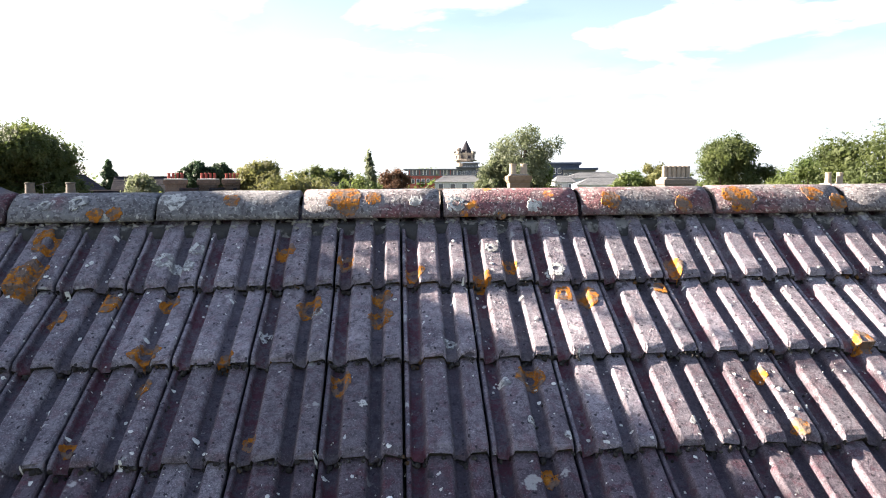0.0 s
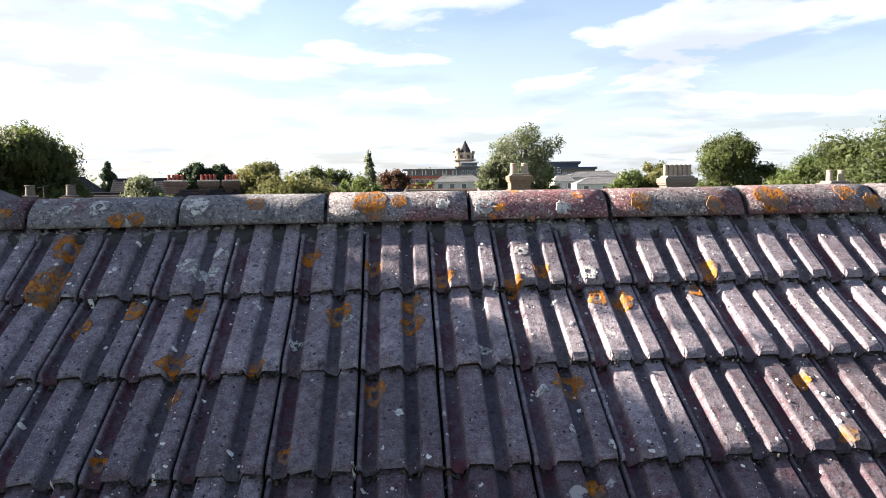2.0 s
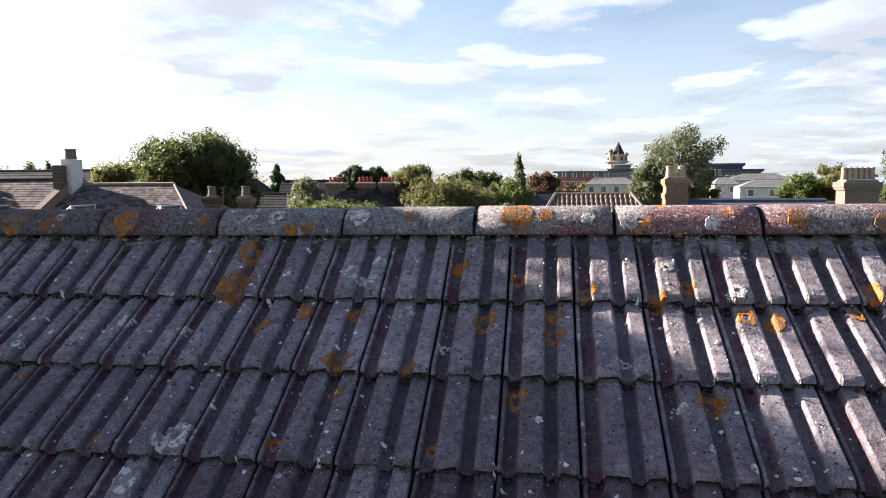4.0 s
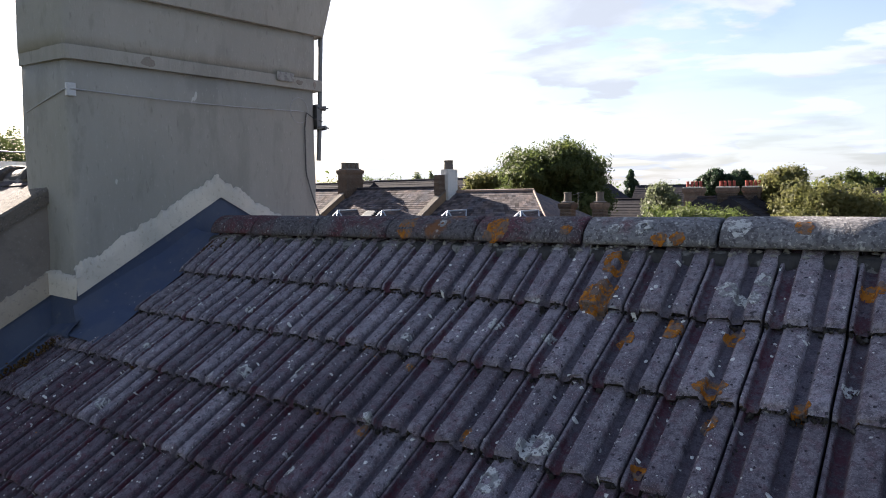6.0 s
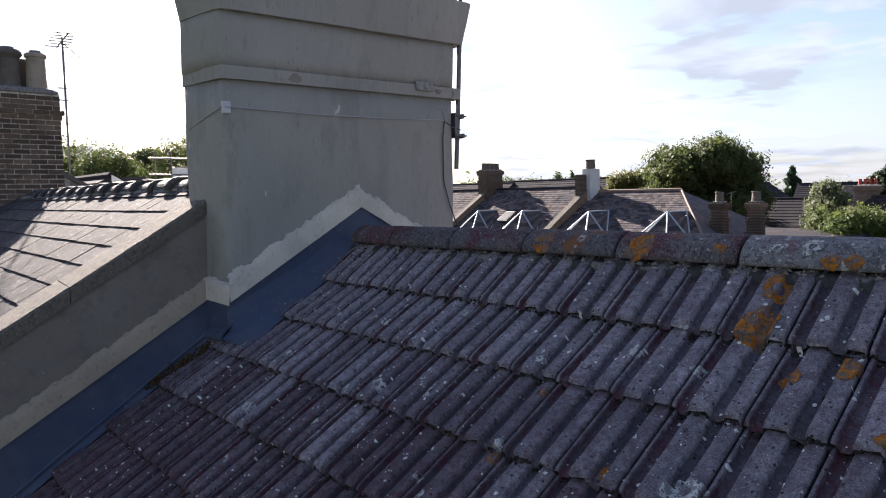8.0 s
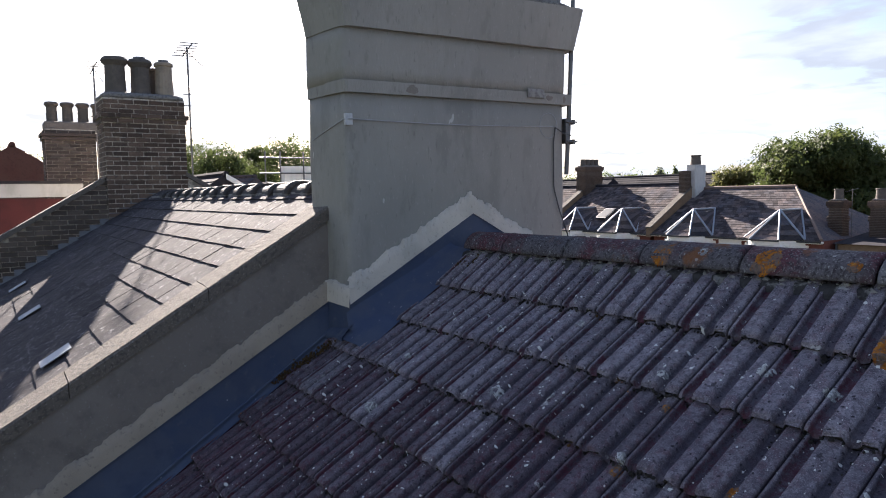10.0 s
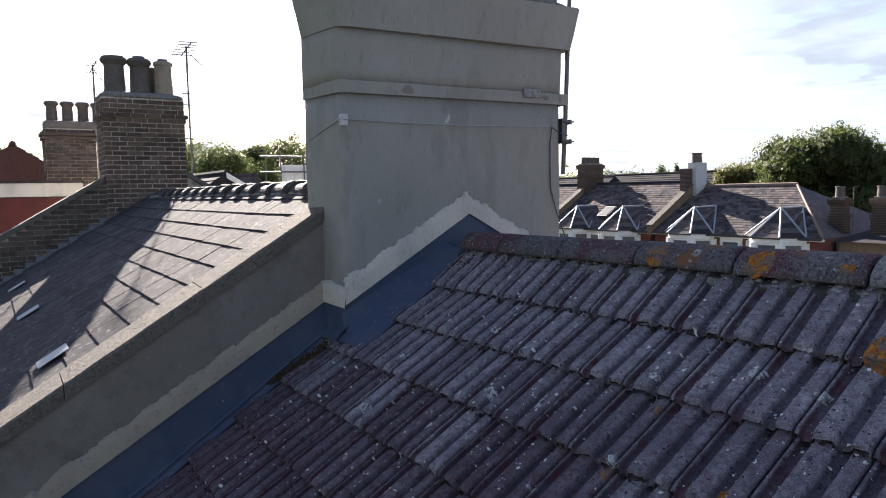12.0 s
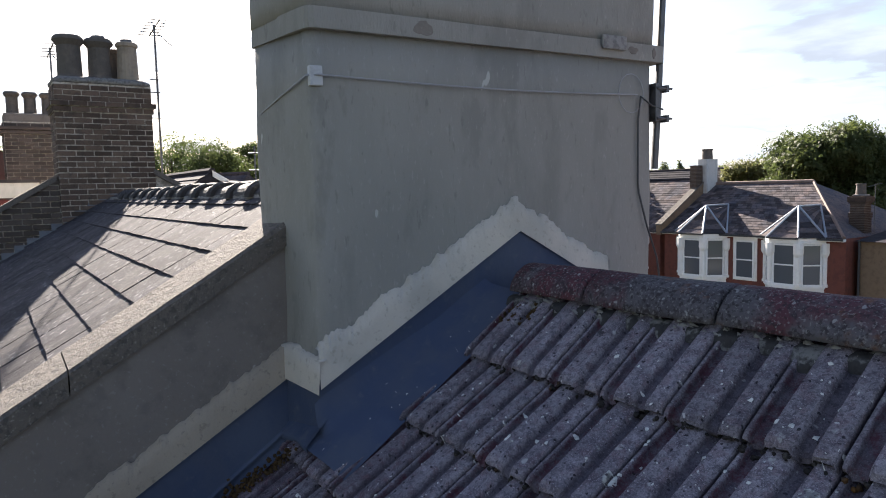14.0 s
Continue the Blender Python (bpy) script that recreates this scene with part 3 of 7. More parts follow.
def tile_pose(x, s, rng, lift=0.0):
    slope = Matrix.Rotation(PITCH, 4, "X")
    p = on_roof(x, s, 0.0015 * (rng.random() - 0.5))
    return Matrix.Translation(p) @ slope @ pose(0, 0, 0, lift + 0.5 * (rng.random() - 0.5), 0.35 * (rng.random() - 0.5), 0.35 * (rng.random() - 0.5))


def lay_tiles():
    rng = random.Random(5)
    rest = []
    for row in range(11):
        for col in range(-19, 30):
            x, s = col * COVER, FIRST + row * GAUGE + 0.003 * (rng.random() - 0.5)
            if x < -3.84 or (x < -3.45 and row < 2):
                continue
            m = tile_pose(x, s, rng, 0.0 if row else 6.4)    # the top course lies flatter, on the ridge batten
            if row < 7 and -3.9 < x < 2.3:
                ob = new("tile", rng.choice(RED_TILES if rng.random() < (row - 2.1) * 0.75 else (DARK_TILES if row == 2 and rng.random() < 0.5 else TILES)))
                ob.matrix_world = m
                ob.parent = roof
            else:
                rest.append((rng.choice(RED_TILES if rng.random() < (row - 2.1) * 0.75 else (DARK_TILES if row == 2 and rng.random() < 0.5 else TILES)), m))
    verts, faces, rise, left, dirt = [], [], [], [], []
    for me, m in rest:
        base = len(verts)
        verts += [tuple(m @ v.co) for v in me.vertices]
        faces += [tuple(base + i for i in p.vertices) for p in me.polygons]
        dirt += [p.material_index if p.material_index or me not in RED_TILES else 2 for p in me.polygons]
        rise += [d.value for d in me.attributes["rise"].data]
        left += [d.value for d in me.attributes["left"].data]
    me = bpy.data.meshes.new("outer_tiles")
    me.from_pydata(verts, [], faces)
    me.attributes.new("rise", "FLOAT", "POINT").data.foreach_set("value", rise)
    me.attributes.new("left", "FLOAT", "POINT").data.foreach_set("value", left)
    me.materials.append(TILE)
    me.materials.append(MOSS)
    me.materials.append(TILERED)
    me.polygons.foreach_set("material_index", dirt)
    ob = new("outer_tiles", me)
    ob.parent = roof
    tagged(ob, kind="stuff")
    # the slope that faces the street, tiled alike
    turn = Matrix.Translation((0, 2 * 0.052, 0)) @ Matrix.Rotation(math.pi, 4, "Z")
    verts, faces, rise, left, dirt = [], [], [], [], []
    for row in range(11):
        for col in range(-33, 17):
            x, s = col * COVER, FIRST + row * GAUGE
            m = turn @ tile_pose(x, s, rng, 0.0 if row else 6.4)
            m.translation.z += 2 * SAG * m.translation.x
            me = rng.choice(TILES)
            base = len(verts)
            verts += [tuple(m @ v.co) for v in me.vertices]
            faces += [tuple(base + i for i in p.vertices) for p in me.polygons]
            dirt += [p.material_index for p in me.polygons]
            rise += [d.value for d in me.attributes["rise"].data]
            left += [d.value for d in me.attributes["left"].data]
    me = bpy.data.meshes.new("street_side_tiles")
    me.from_pydata(verts, [], faces)
    me.attributes.new("rise", "FLOAT", "POINT").data.foreach_set("value", rise)
    me.attributes.new("left", "FLOAT", "POINT").data.foreach_set("value", left)
    me.materials.append(TILE)
    me.materials.append(MOSS)
    me.polygons.foreach_set("material_index", dirt)
    ob = new("street_side_tiles", me)
    ob.parent = roof
    tagged(ob, kind="stuff")


lay_tiles()

# ridge tiles: half-round, butted end to end, bedded in mortar
RIDGE_X0, RIDGE_L, RIDGE_Y = 0.141, 0.457, 0.052


def ridge_mesh(seed, mat=None):
    rng = random.Random(100 + seed)
    verts, faces = [], []
    n, L = 15, RIDGE_L - 0.012
    stations = [0, 0.006, 0.12, 0.24, 0.36, L - 0.006, L]
    for k, x in enumerate(stations):
        end = 0.006 if k in (0, len(stations) - 1) else 0.0
        for i in range(n):
            a = math.pi * (0.045 + 0.91 * i / (n - 1))
            r = 0.104 - end + 0.003 * noise.noise(Vector((x * 8, i * 0.6, seed * 3.1)))
            verts.append((x, RIDGE_Y - r * math.cos(a) * 1.04, -0.016 + r * math.sin(a)))
    for k in range(len(stations) - 1):
        for i in range(n - 1):
            a = k * n + i
            faces.append((a, a + 1, a + n + 1, a + n))
    for k in (0, len(stations) - 1):
        b = len(verts)
        for i in range(n):
            x, y, z = verts[k * n + i]
            verts.append((x, RIDGE_Y + (y - RIDGE_Y) * 0.84, -0.016 + (z + 0.016) * 0.84))
        for i in range(n - 1):
            faces.append((k * n + i, k * n + i + 1, b + i + 1, b + i))
    for side in (0, n - 1):
        b = len(verts)
        for k in range(len(stations)):
            x, y, z = verts[k * n + side]
            verts.append((x, RIDGE_Y + (y - RIDGE_Y) * 0.86, z - 0.004))
        for k in range(len(stations) - 1):
            faces.append((k * n + side, (k + 1) * n + side, b + k + 1, b + k))
    me = bpy.data.meshes.new("ridge_tile")
    me.from_pydata(verts, [], faces)
    me.shade_smooth()
    me.materials.append(mat or RIDGE)
    return me


def lay_ridge():
    rng = random.Random(8)
    meshes = [ridge_mesh(k) for k in range(6)]
    grey = [ridge_mesh(k, RIDGEGREY) for k in (7, 8)]
    dark = [ridge_mesh(k, RIDGEDARK) for k in range(10, 14)]        # the ridge tiles towards the stack are darker
    for k in range(-8, 14):
        x = RIDGE_X0 + k * RIDGE_L
        first = max(x, -3.40)
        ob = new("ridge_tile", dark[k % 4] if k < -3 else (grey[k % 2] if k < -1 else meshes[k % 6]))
        ob.matrix_world = pose(first, 0.006 * (rng.random() - 0.5), SAG * x + 0.001 + 0.004 * (rng.random() - 0.5), 2.0 * (rng.random() - 0.5), -0.3, 0.5 * (rng.random() - 0.5))
        if first > x:
            ob.scale.x = (x + RIDGE_L - first) / RIDGE_L
        ob.parent = roof
    # mortar under the ridge, squeezed out in lumps over the tile pans
    bm = bmesh.new()
    for side in (-1, 1):
        rows = []
        for i in range(300):
            x = -3.42 + i * 0.0333
            lump = 0.050 * max(0.0, noise.noise(Vector((x * 9, side, 3)))) + 0.014 * noise.noise(Vector((x * 27, side, 9)))
            y0, z0 = RIDGE_Y + side * 0.094, -0.020 + SAG * x
            y1 = RIDGE_Y + side * (0.104 + lump)
            drop = (lambda y: -abs(y if side < 0 else y - 2 * RIDGE_Y) * SP / CP + SAG * x)
            rows.append([bm.verts.new((x, RIDGE_Y + side * 0.07, z0 + 0.004)), bm.verts.new((x, y0, z0 - 0.004)), bm.verts.new((x, (y0 + y1) / 2, 0.5 * (z0 + drop(y1)) - 0.004)), bm.verts.new((x, y1, drop(y1) - 0.016)), bm.verts.new((x, y1 - side * 0.01, drop(y1) - 0.07))])
        for a, b in zip(rows, rows[1:]):
            for j in range(4):
                bm.faces.new((a[j], a[j + 1], b[j + 1], b[j]))
    bmesh.ops.recalc_face_normals(bm, faces=bm.faces)
    part("ridge_mortar", bm, SHADEMORTAR, roof, "crumbling bedding mortar, coloured dark for the shade under the ridge", smooth=True)


lay_ridge()

# ---- chimney on the party wall ----
chimney = thing("chimney", "tall grey cement-rendered chimney stack with projecting bands", "chimney", (-3.60, 0.15, -0.6), turn=-3.4)


def bowed(bm, x0, x1, y0, y1, z0, z1, amp=0.012, nz=10, ny=12, nx=6, seed=0.0, corner=0.035):
    """An upright block with rounded corners and slightly uneven faces."""
    loop = []
    for i in range(ny):
        loop.append((x1, y0 + corner + (y1 - y0 - 2 * corner) * i / (ny - 1)))
    loop += [(x1 - corner * 0.3, y1 - corner * 0.3)]
    for i in range(nx):
        loop.append((x1 - corner - (x1 - x0 - 2 * corner) * i / (nx - 1), y1))
    loop += [(x0 + corner * 0.3, y1 - corner * 0.3)]
    for i in range(ny):
        loop.append((x0, y1 - corner - (y1 - y0 - 2 * corner) * i / (ny - 1)))
    loop += [(x0 + corner * 0.3, y0 + corner * 0.3)]
    for i in range(nx):
        loop.append((x0 + corner + (x1 - x0 - 2 * corner) * i / (nx - 1), y0))
    loop += [(x1 - corner * 0.3, y0 + corner * 0.3)]
    cx, cy = (x0 + x1) / 2, (y0 + y1) / 2
    rings = []
    for k in range(nz):
        z = z0 + (z1 - z0) * k / (nz - 1)
        ring = []
        for x, y in loop:
            d = amp * noise.noise(Vector((x * 2.3 + seed, y * 2.3, z * 2.3)))
            q = Vector((x - cx, y - cy))
            q *= 1 + d / max(0.3, q.length)
            ring.append(bm.verts.new((cx + q.x, cy + q.y, z)))
        rings.append(ring)
    n = len(loop)
    for a, b in zip(rings, rings[1:]):
        for i in range(n):
            bm.faces.new((a[i], a[(i + 1) % n], b[(i + 1) % n], b[i]))
    bm.faces.new(rings[0][::-1]); bm.faces.new(rings[-1])
    bmesh.ops.recalc_face_normals(bm, faces=bm.faces)
    return bm


# local frame of the chimney: x towards our roof, z from 0.6 m below the apex of the roof
CHX, CHY0, CHY1 = 0.0, -0.765, 0.720


def skewed(bm):
    """The stack is not square: its near face turns away from the party wall and its plan narrows there."""
    for v in bm.verts:
        near = max(0.0, min(1.0, (-0.62 - v.co.y) / 0.08))
        if v.co.x < 0:
            v.co.x *= 0.5 + 0.5 * max(0.0, min(1.0, (v.co.y + 0.8) / 1.2))
        v.co.y += near * (-0.035 + 0.205 * v.co.x)
    return bm


bm = skewed(bowed(bmesh.new(), -0.72, CHX, CHY0, CHY1, -3.0, 1.47, nz=24))
part("shaft", bm, RENDER, chimney, smooth=True)
bm = skewed(bowed(bmesh.new(), -0.725, CHX + 0.024, CHY0 - 0.008, CHY1 + 0.050, 1.445, 1.512, nz=4, seed=4.0, corner=0.02))
part("lower_band", bm, RENDER, chimney)
bm = skewed(bowed(bmesh.new(), -0.728, CHX + 0.012, CHY0 - 0.010, CHY1 + 0.006, 1.507, 1.80, nz=5, seed=6.0))
part("upper_shaft", bm, RENDER, chimney, smooth=True)
bm = bowed(bmesh.new(), -0.735, CHX + 0.045, CHY0 - 0.018, CHY1 + 0.07, 1.79, 2.05, nz=6, seed=9.0, corner=0.05)
for v in bm.verts:                                       # the cap flares out towards its top
    f = 1 + 0.07 * (v.co.z - 1.79) / 0.26
    v.co.x, v.co.y = -0.325 + (v.co.x + 0.325) * f, v.co.y * f
part("cap", skewed(bm), RENDER, chimney)
bm = bowed(bmesh.new(), -0.68, 0.03, -0.78, 0.80, 2.05, 2.125, nz=4, seed=11.0, corner=0.1)
for v in bm.verts:
    if v.co.z > 2.08:
        v.co.x, v.co.y = -0.325 + (v.co.x + 0.325) * 0.86, v.co.y * 0.95
    v.co.z += 0.016 * noise.noise(Vector((v.co.x * 3, v.co.y * 4, 6))) if v.co.z > 2.11 else 0.0
part("flaunching", skewed(bm), MORTAR, chimney, "cement flaunching", smooth=True)


def ragged_strip(bm, line, width_up, amp, thick, normal, seed, steps=170):
    """A band of trowelled cement along a line of points, its upper edge ragged."""
    line = [Vector(p) for p in line]
    lens = [0.0]
    for a, b in zip(line, line[1:]):
        lens.append(lens[-1] + (b - a).length)
    rows = []
    for i in range(steps + 1):
        d = lens[-1] * i / steps
        k = max(j for j in range(len(lens) - 1) if lens[j] <= d + 1e-9)
        p = line[k].lerp(line[k + 1], (d - lens[k]) / (lens[k + 1] - lens[k]))
        nrm = Vector(normal[min(k, len(normal) - 1)])
        w = width_up + amp * noise.noise(Vector((d * 9, seed, 0))) + amp * 0.5 * noise.noise(Vector((d * 31, seed, 5))) + amp * 0.35 * noise.noise(Vector((d * 85, seed, 9)))
        up = Vector((0, 0, 1))
        rows.append([bm.verts.new(p + nrm * thick * 1.6), bm.verts.new(p + up * w * 0.55 + nrm * thick * 1.2), bm.verts.new(p + up * (w - 0.004) + nrm * thick), bm.verts.new(p + up * w - nrm * 0.01)])
    for a, b in zip(rows, rows[1:]):
        for j in range(3):
            bm.faces.new((a[j], b[j], b[j + 1], a[j + 1]))
    bmesh.ops.recalc_face_normals(bm, faces=bm.faces)
    return bm


# flashing where the tiles meet the stack (in the chimney's frame: apex of the lead at y = -0.02)
APEX_Y, APEX_Z = -0.01, 0.770
LEFT_Z, RIGHT_Y = 0.325, 0.52
bm = bmesh.new()
outline = [(CHY0 - 0.05, LEFT_Z - 0.017), (APEX_Y, APEX_Z), (RIGHT_Y, 0.50), (RIGHT_Y, 0.20), (APEX_Y, 0.52), (CHY0 - 0.05, 0.02)]
prism(bm, outline, CHX - 0.01, CHX + 0.022)
part("stack_flashing", bm, LEAD, chimney, "blue-painted lead flashing")
bm = ragged_strip(bmesh.new(), [(CHX, CHY0 - 0.050, LEFT_Z - 0.030), (CHX, APEX_Y, APEX_Z)], 0.130, 0.03, 0.022, [(1, 0, 0)], 1.0)
ragged_strip(bm, [(CHX, APEX_Y, APEX_Z), (CHX, 0.44, 0.515)], 0.115, 0.03, 0.022, [(1, 0, 0)], 2.0, steps=110)
part("cement_fillet", bm, FILLET, chimney, "pale cement fillet with a ragged edge", smooth=True)
# lead dressed down on to the roof beside the stack and the party wall
bm = bmesh.new()
def apron(bm, x0, x1, s0, s1, seed, corner=0.0):
    """Lead dressed over the tiles along a wall; past the corner it no longer stands up."""
    rows = []
    for i in range(41):
        s = s0 + (s1 - s0) * i / 40
        w = 0.004 * noise.noise(Vector((s * 6, seed, 0)))
        up = 1.0 if corner == 0.0 else max(0.12, min(1.0, (corner - s) / 0.04))      # how far it still stands up against the wall
        rows.append([bm.verts.new(on_roof(x0 - 0.01, s, 0.10 * up)), bm.verts.new(on_roof(x0 + 0.014, s, 0.04 * up + w)), bm.verts.new(on_roof(x0 + 0.05, s, 0.006 + w)), bm.verts.new(on_roof(x1 - 0.05, s, -0.010 + 2 * w + (0.014 if corner > 0.5 and s > 0.62 else 0.0))), bm.verts.new(on_roof(x1 + 0.012, s, -0.030 + w))])
    for a, b in zip(rows, rows[1:]):
        for j in range(4):
            bm.faces.new((a[j], b[j], b[j + 1], a[j + 1]))
    bmesh.ops.recalc_face_normals(bm, faces=bm.faces)
    return bm
apron(bm, -3.615, -3.385, 0.0, 0.862, 1.0, corner=0.80)
part("lead_apron", bm, LEAD, roof, "blue-painted lead dressed on to the roof", smooth=True)
bm = bmesh.new()
rows = []
for i in range(25):                                  # a sheet dressed round the corner, creased below the edge of the stack
    x = -3.862 + 0.262 * i / 24
    fold = 0.012 * max(0.0, (x + 3.64) / 0.04)
    edge = 0.872 + 0.010 * noise.noise(Vector((x * 9, 2, 1))) - 0.012 * i / 24
    rows.append([bm.verts.new(on_roof(x, s, h + fold + 0.003 * noise.noise(Vector((x * 14, s * 14, 5))))) for s, h in ((0.74, 0.030), (0.790, 0.018), (0.825, 0.012), (edge - 0.012, 0.008), (edge, 0.001), (edge + 0.002, -0.012))])
for a, b in zip(rows, rows[1:]):
    for k in range(5):
        bm.faces.new((a[k], a[k + 1], b[k + 1], b[k]))
bmesh.ops.recalc_face_normals(bm, faces=bm.faces)
part("lead_saddle", bm, LEAD, roof, "blue-painted lead in the corner of wall and stack", smooth=True)
bm = apron(bmesh.new(), -3.86, -3.785, 0.85, 3.5, 2.0, corner=0.01)
part("lead_apron", bm, LEAD, roof, "blue-painted lead dressed on to the roof", smooth=True)
# moss gathered on the edge of the tiles
def moss_clumps(places):
    rng = random.Random(2)
    bm = bmesh.new()
    for x, s, r in places:
        for k in range(44):
            dx, ds = rng.gauss(0, r * 0.28), rng.gauss(0, r * 0.6)
            bmesh.ops.create_icosphere(bm, subdivisions=1, radius=rng.uniform(0.003, 0.0085), matrix=Matrix.Translation(on_roof(x + dx, s + ds, rng.uniform(-0.012, 0.004))))
    for v in bm.verts:
        v.co += Vector((rng.uniform(-1, 1), rng.uniform(-1, 1), rng.uniform(-1, 1))) * 0.003
    tagged(part("moss", bm, MOSSBROWN, None, "rusty brown moss gathered on the tile edges", kind="stuff"), category="moss")
moss_clumps(((-3.755, 1.10, 0.09), (-3.735, 1.02, 0.07), (-3.785, 1.20, 0.06), (-3.70, 0.93, 0.05), (-3.33, 0.12, 0.05), (-3.25, 0.10, 0.05)))
# clip and cable
bm = boxed(CHX - 0.012, CHX + 0.012, CHY0 - 0.039, CHY0 + 0.005, 1.268, 1.332, bevel=0.005)
part("corner_clip", bm, PLASTIC, chimney, "pale corner clip")
bm = bmesh.new()
pts = [(-0.325, CHY0 - 0.106, 1.21), (-0.17, CHY0 - 0.078, 1.255), (0.0, CHY0 - 0.047, 1.30), (0.016, CHY0 - 0.01, 1.302)]
pts += [(0.014, CHY0 + 0.02 + 1.36 * k / 14, 1.302 - 0.012 * math.sin(math.pi * k / 14) + 0.004 * k / 14) for k in range(1, 15)]
tube(bm, pts, 0.0035, 6)
part("cable", bm, CABLE, chimney, "thin grey cable strung round the stack")
bm = bmesh.new()
loop = [(0.014, 0.58 + 0.07 * math.sin(2 * math.pi * k / 16), 1.31 + 0.08 * math.cos(2 * math.pi * k / 16)) for k in range(17)]
tube(bm, loop, 0.0018, 6)
part("cable_loop", bm, CABLE, chimney, "spare coil of cable")
bm = bmesh.new()
tube(bm, [(0.02, 0.76, 1.25), (0.015, 0.70, 1.265), (0.014, 0.635, 1.30), (0.013, 0.62, 1.20), (0.013, 0.62, 0.94), (0.013, 0.625, 0.90), (0.025, 0.66, 0.76), (0.025, 0.72, 0.62), (0.0, 0.765, 0.52)], 0.0042, 6)
part("downlead", bm, CABLEDARK, chimney, "dark aerial downlead")
bm = boxed(CHX + 0.03, CHX + 0.042, 0.40, 0.53, 1.475, 1.53, bevel=0.006)
part("band_patch", bm, MORTARPALE, chimney, "pale repair on the band")

def band_chip(y0, y1, z0, z1, seed):
    """A shallow broken piece of the band's face."""
    rng = random.Random(seed)
    bm = bmesh.new()
    n = 14
    rim, top = [], []
    for i in range(n):
        a = 2 * math.pi * i / n
        q = rng.uniform(0.65, 1.0)
        y, z = (y0 + y1) / 2 + math.cos(a) * q * (y1 - y0) / 2, (z0 + z1) / 2 + math.sin(a) * q * (z1 - z0) / 2
        rim.append(bm.verts.new((CHX + 0.020, y, z)))
        top.append(bm.verts.new((CHX + 0.0262 + 0.0012 * rng.random(), (y0 + y1) / 2 + (y - (y0 + y1) / 2) * 0.8, (z0 + z1) / 2 + (z - (z0 + z1) / 2) * 0.8)))
    for i in range(n):
        bm.faces.new((rim[i], rim[(i + 1) % n], top[(i + 1) % n], top[i]))
    bm.faces.new(top)
    bmesh.ops.recalc_face_normals(bm, faces=bm.faces)
    part("chipped_render", bm, WALLRENDER, chimney, "dark broken patch in the render")


for k, (a, b, c, d) in enumerate(((-0.71, -0.61, 1.455, 1.515), (-0.46, -0.34, 1.445, 1.512), (0.54, 0.62, 1.462, 1.502), (0.685, 0.715, 1.450, 1.510))):
    band_chip(a, b, c, d, k + 3)

mast = thing("aerial_mast", "dark steel aerial mast bracketed to the chimney stack", "aerial mast", (-3.602, 0.107, -0.6), turn=-3.4)
bm = bmesh.new()
tube(bm, [(-0.02, 0.795, 1.00), (-0.01, 0.806, 1.30), (0.03, 0.852, 2.9)], 0.015, 10)
part("pole", bm, METAL, mast)
bm = boxed(-0.05, 0.02, 0.760, 0.785, 1.20, 1.36, bevel=0.004)
box(bm, -0.05, 0.02, 0.76, 0.83, 1.33, 1.345)
box(bm, -0.05, 0.02, 0.76, 0.83, 1.205, 1.22)
part("bracket", bm, METAL, mast, "pressed steel bracket")
for z in (1.338, 1.212):
    bm = bmesh.new()
    tube(bm, [(-0.045, 0.77, z), (-0.04, 0.850, z)], 0.005, 8)
    tube(bm, [(0.02, 0.77, z), (0.025, 0.850, z)], 0.005, 8)
    box(bm, -0.05, 0.03, 0.815, 0.832, z - 0.015, z + 0.015, bevel=0.004)
    part("clamp", bm, METAL, mast, "U-bolt clamp")

# ---- party wall with sloping coping ----
WX = -3.86                      # its face towards our roof
WALL_TOP = lambda y: 0.235 + 0.592 * (y + 0.67)
party = bmesh.new()
prism(party, [(-4.4, WALL_TOP(-4.4) - 0.07), (-0.55, WALL_TOP(-0.55) - 0.07), (-0.55, -9.0), (-4.4, -9.0)], WX - 0.215, WX)
bmesh.ops.subdivide_edges(party, edges=[e for e in party.edges], cuts=6, use_grid_fill=True)
party = part("wall_party", party, WALLRENDER, label="sloping grey rendered party wall with concrete coping", kind="structure")
tagged(party, category="wall")


def coping_stones():
    rng = random.Random(4)
    edges = [-0.60, -1.36, -2.02, -2.95, -4.4]
    for a, b in zip(edges, edges[1:]):
        bm = bmesh.new()
        y1, y0 = a - 0.002, b + 0.002
        n = 10
        rows = []
        for i in range(n + 1):
            y = y0 + (y1 - y0) * i / n
            z = WALL_TOP(y)
            j = lambda: 0.004 * (rng.random() - 0.5)
            rows.append([bm.verts.new(p) for p in ((WX + 0.018 + j(), y, z - 0.080), (WX + 0.022 + j(), y, z - 0.012 + j()), (WX + 0.010 + j(), y, z + j()), (WX - 0.215 + j(), y, z + 0.012 + j()), (WX - 0.235, y, z + j()), (WX - 0.235, y, z - 0.08))])
        for p, q in zip(rows, rows[1:]):
            for k in range(6):
                bm.faces.new((p[k], p[(k + 1) % 6], q[(k + 1) % 6], q[k]))
        bm.faces.new(rows[0]); bm.faces.new(rows[-1][::-1])
        bmesh.ops.recalc_face_normals(bm, faces=bm.faces)
        part("coping_stone", bm, COPING, party)


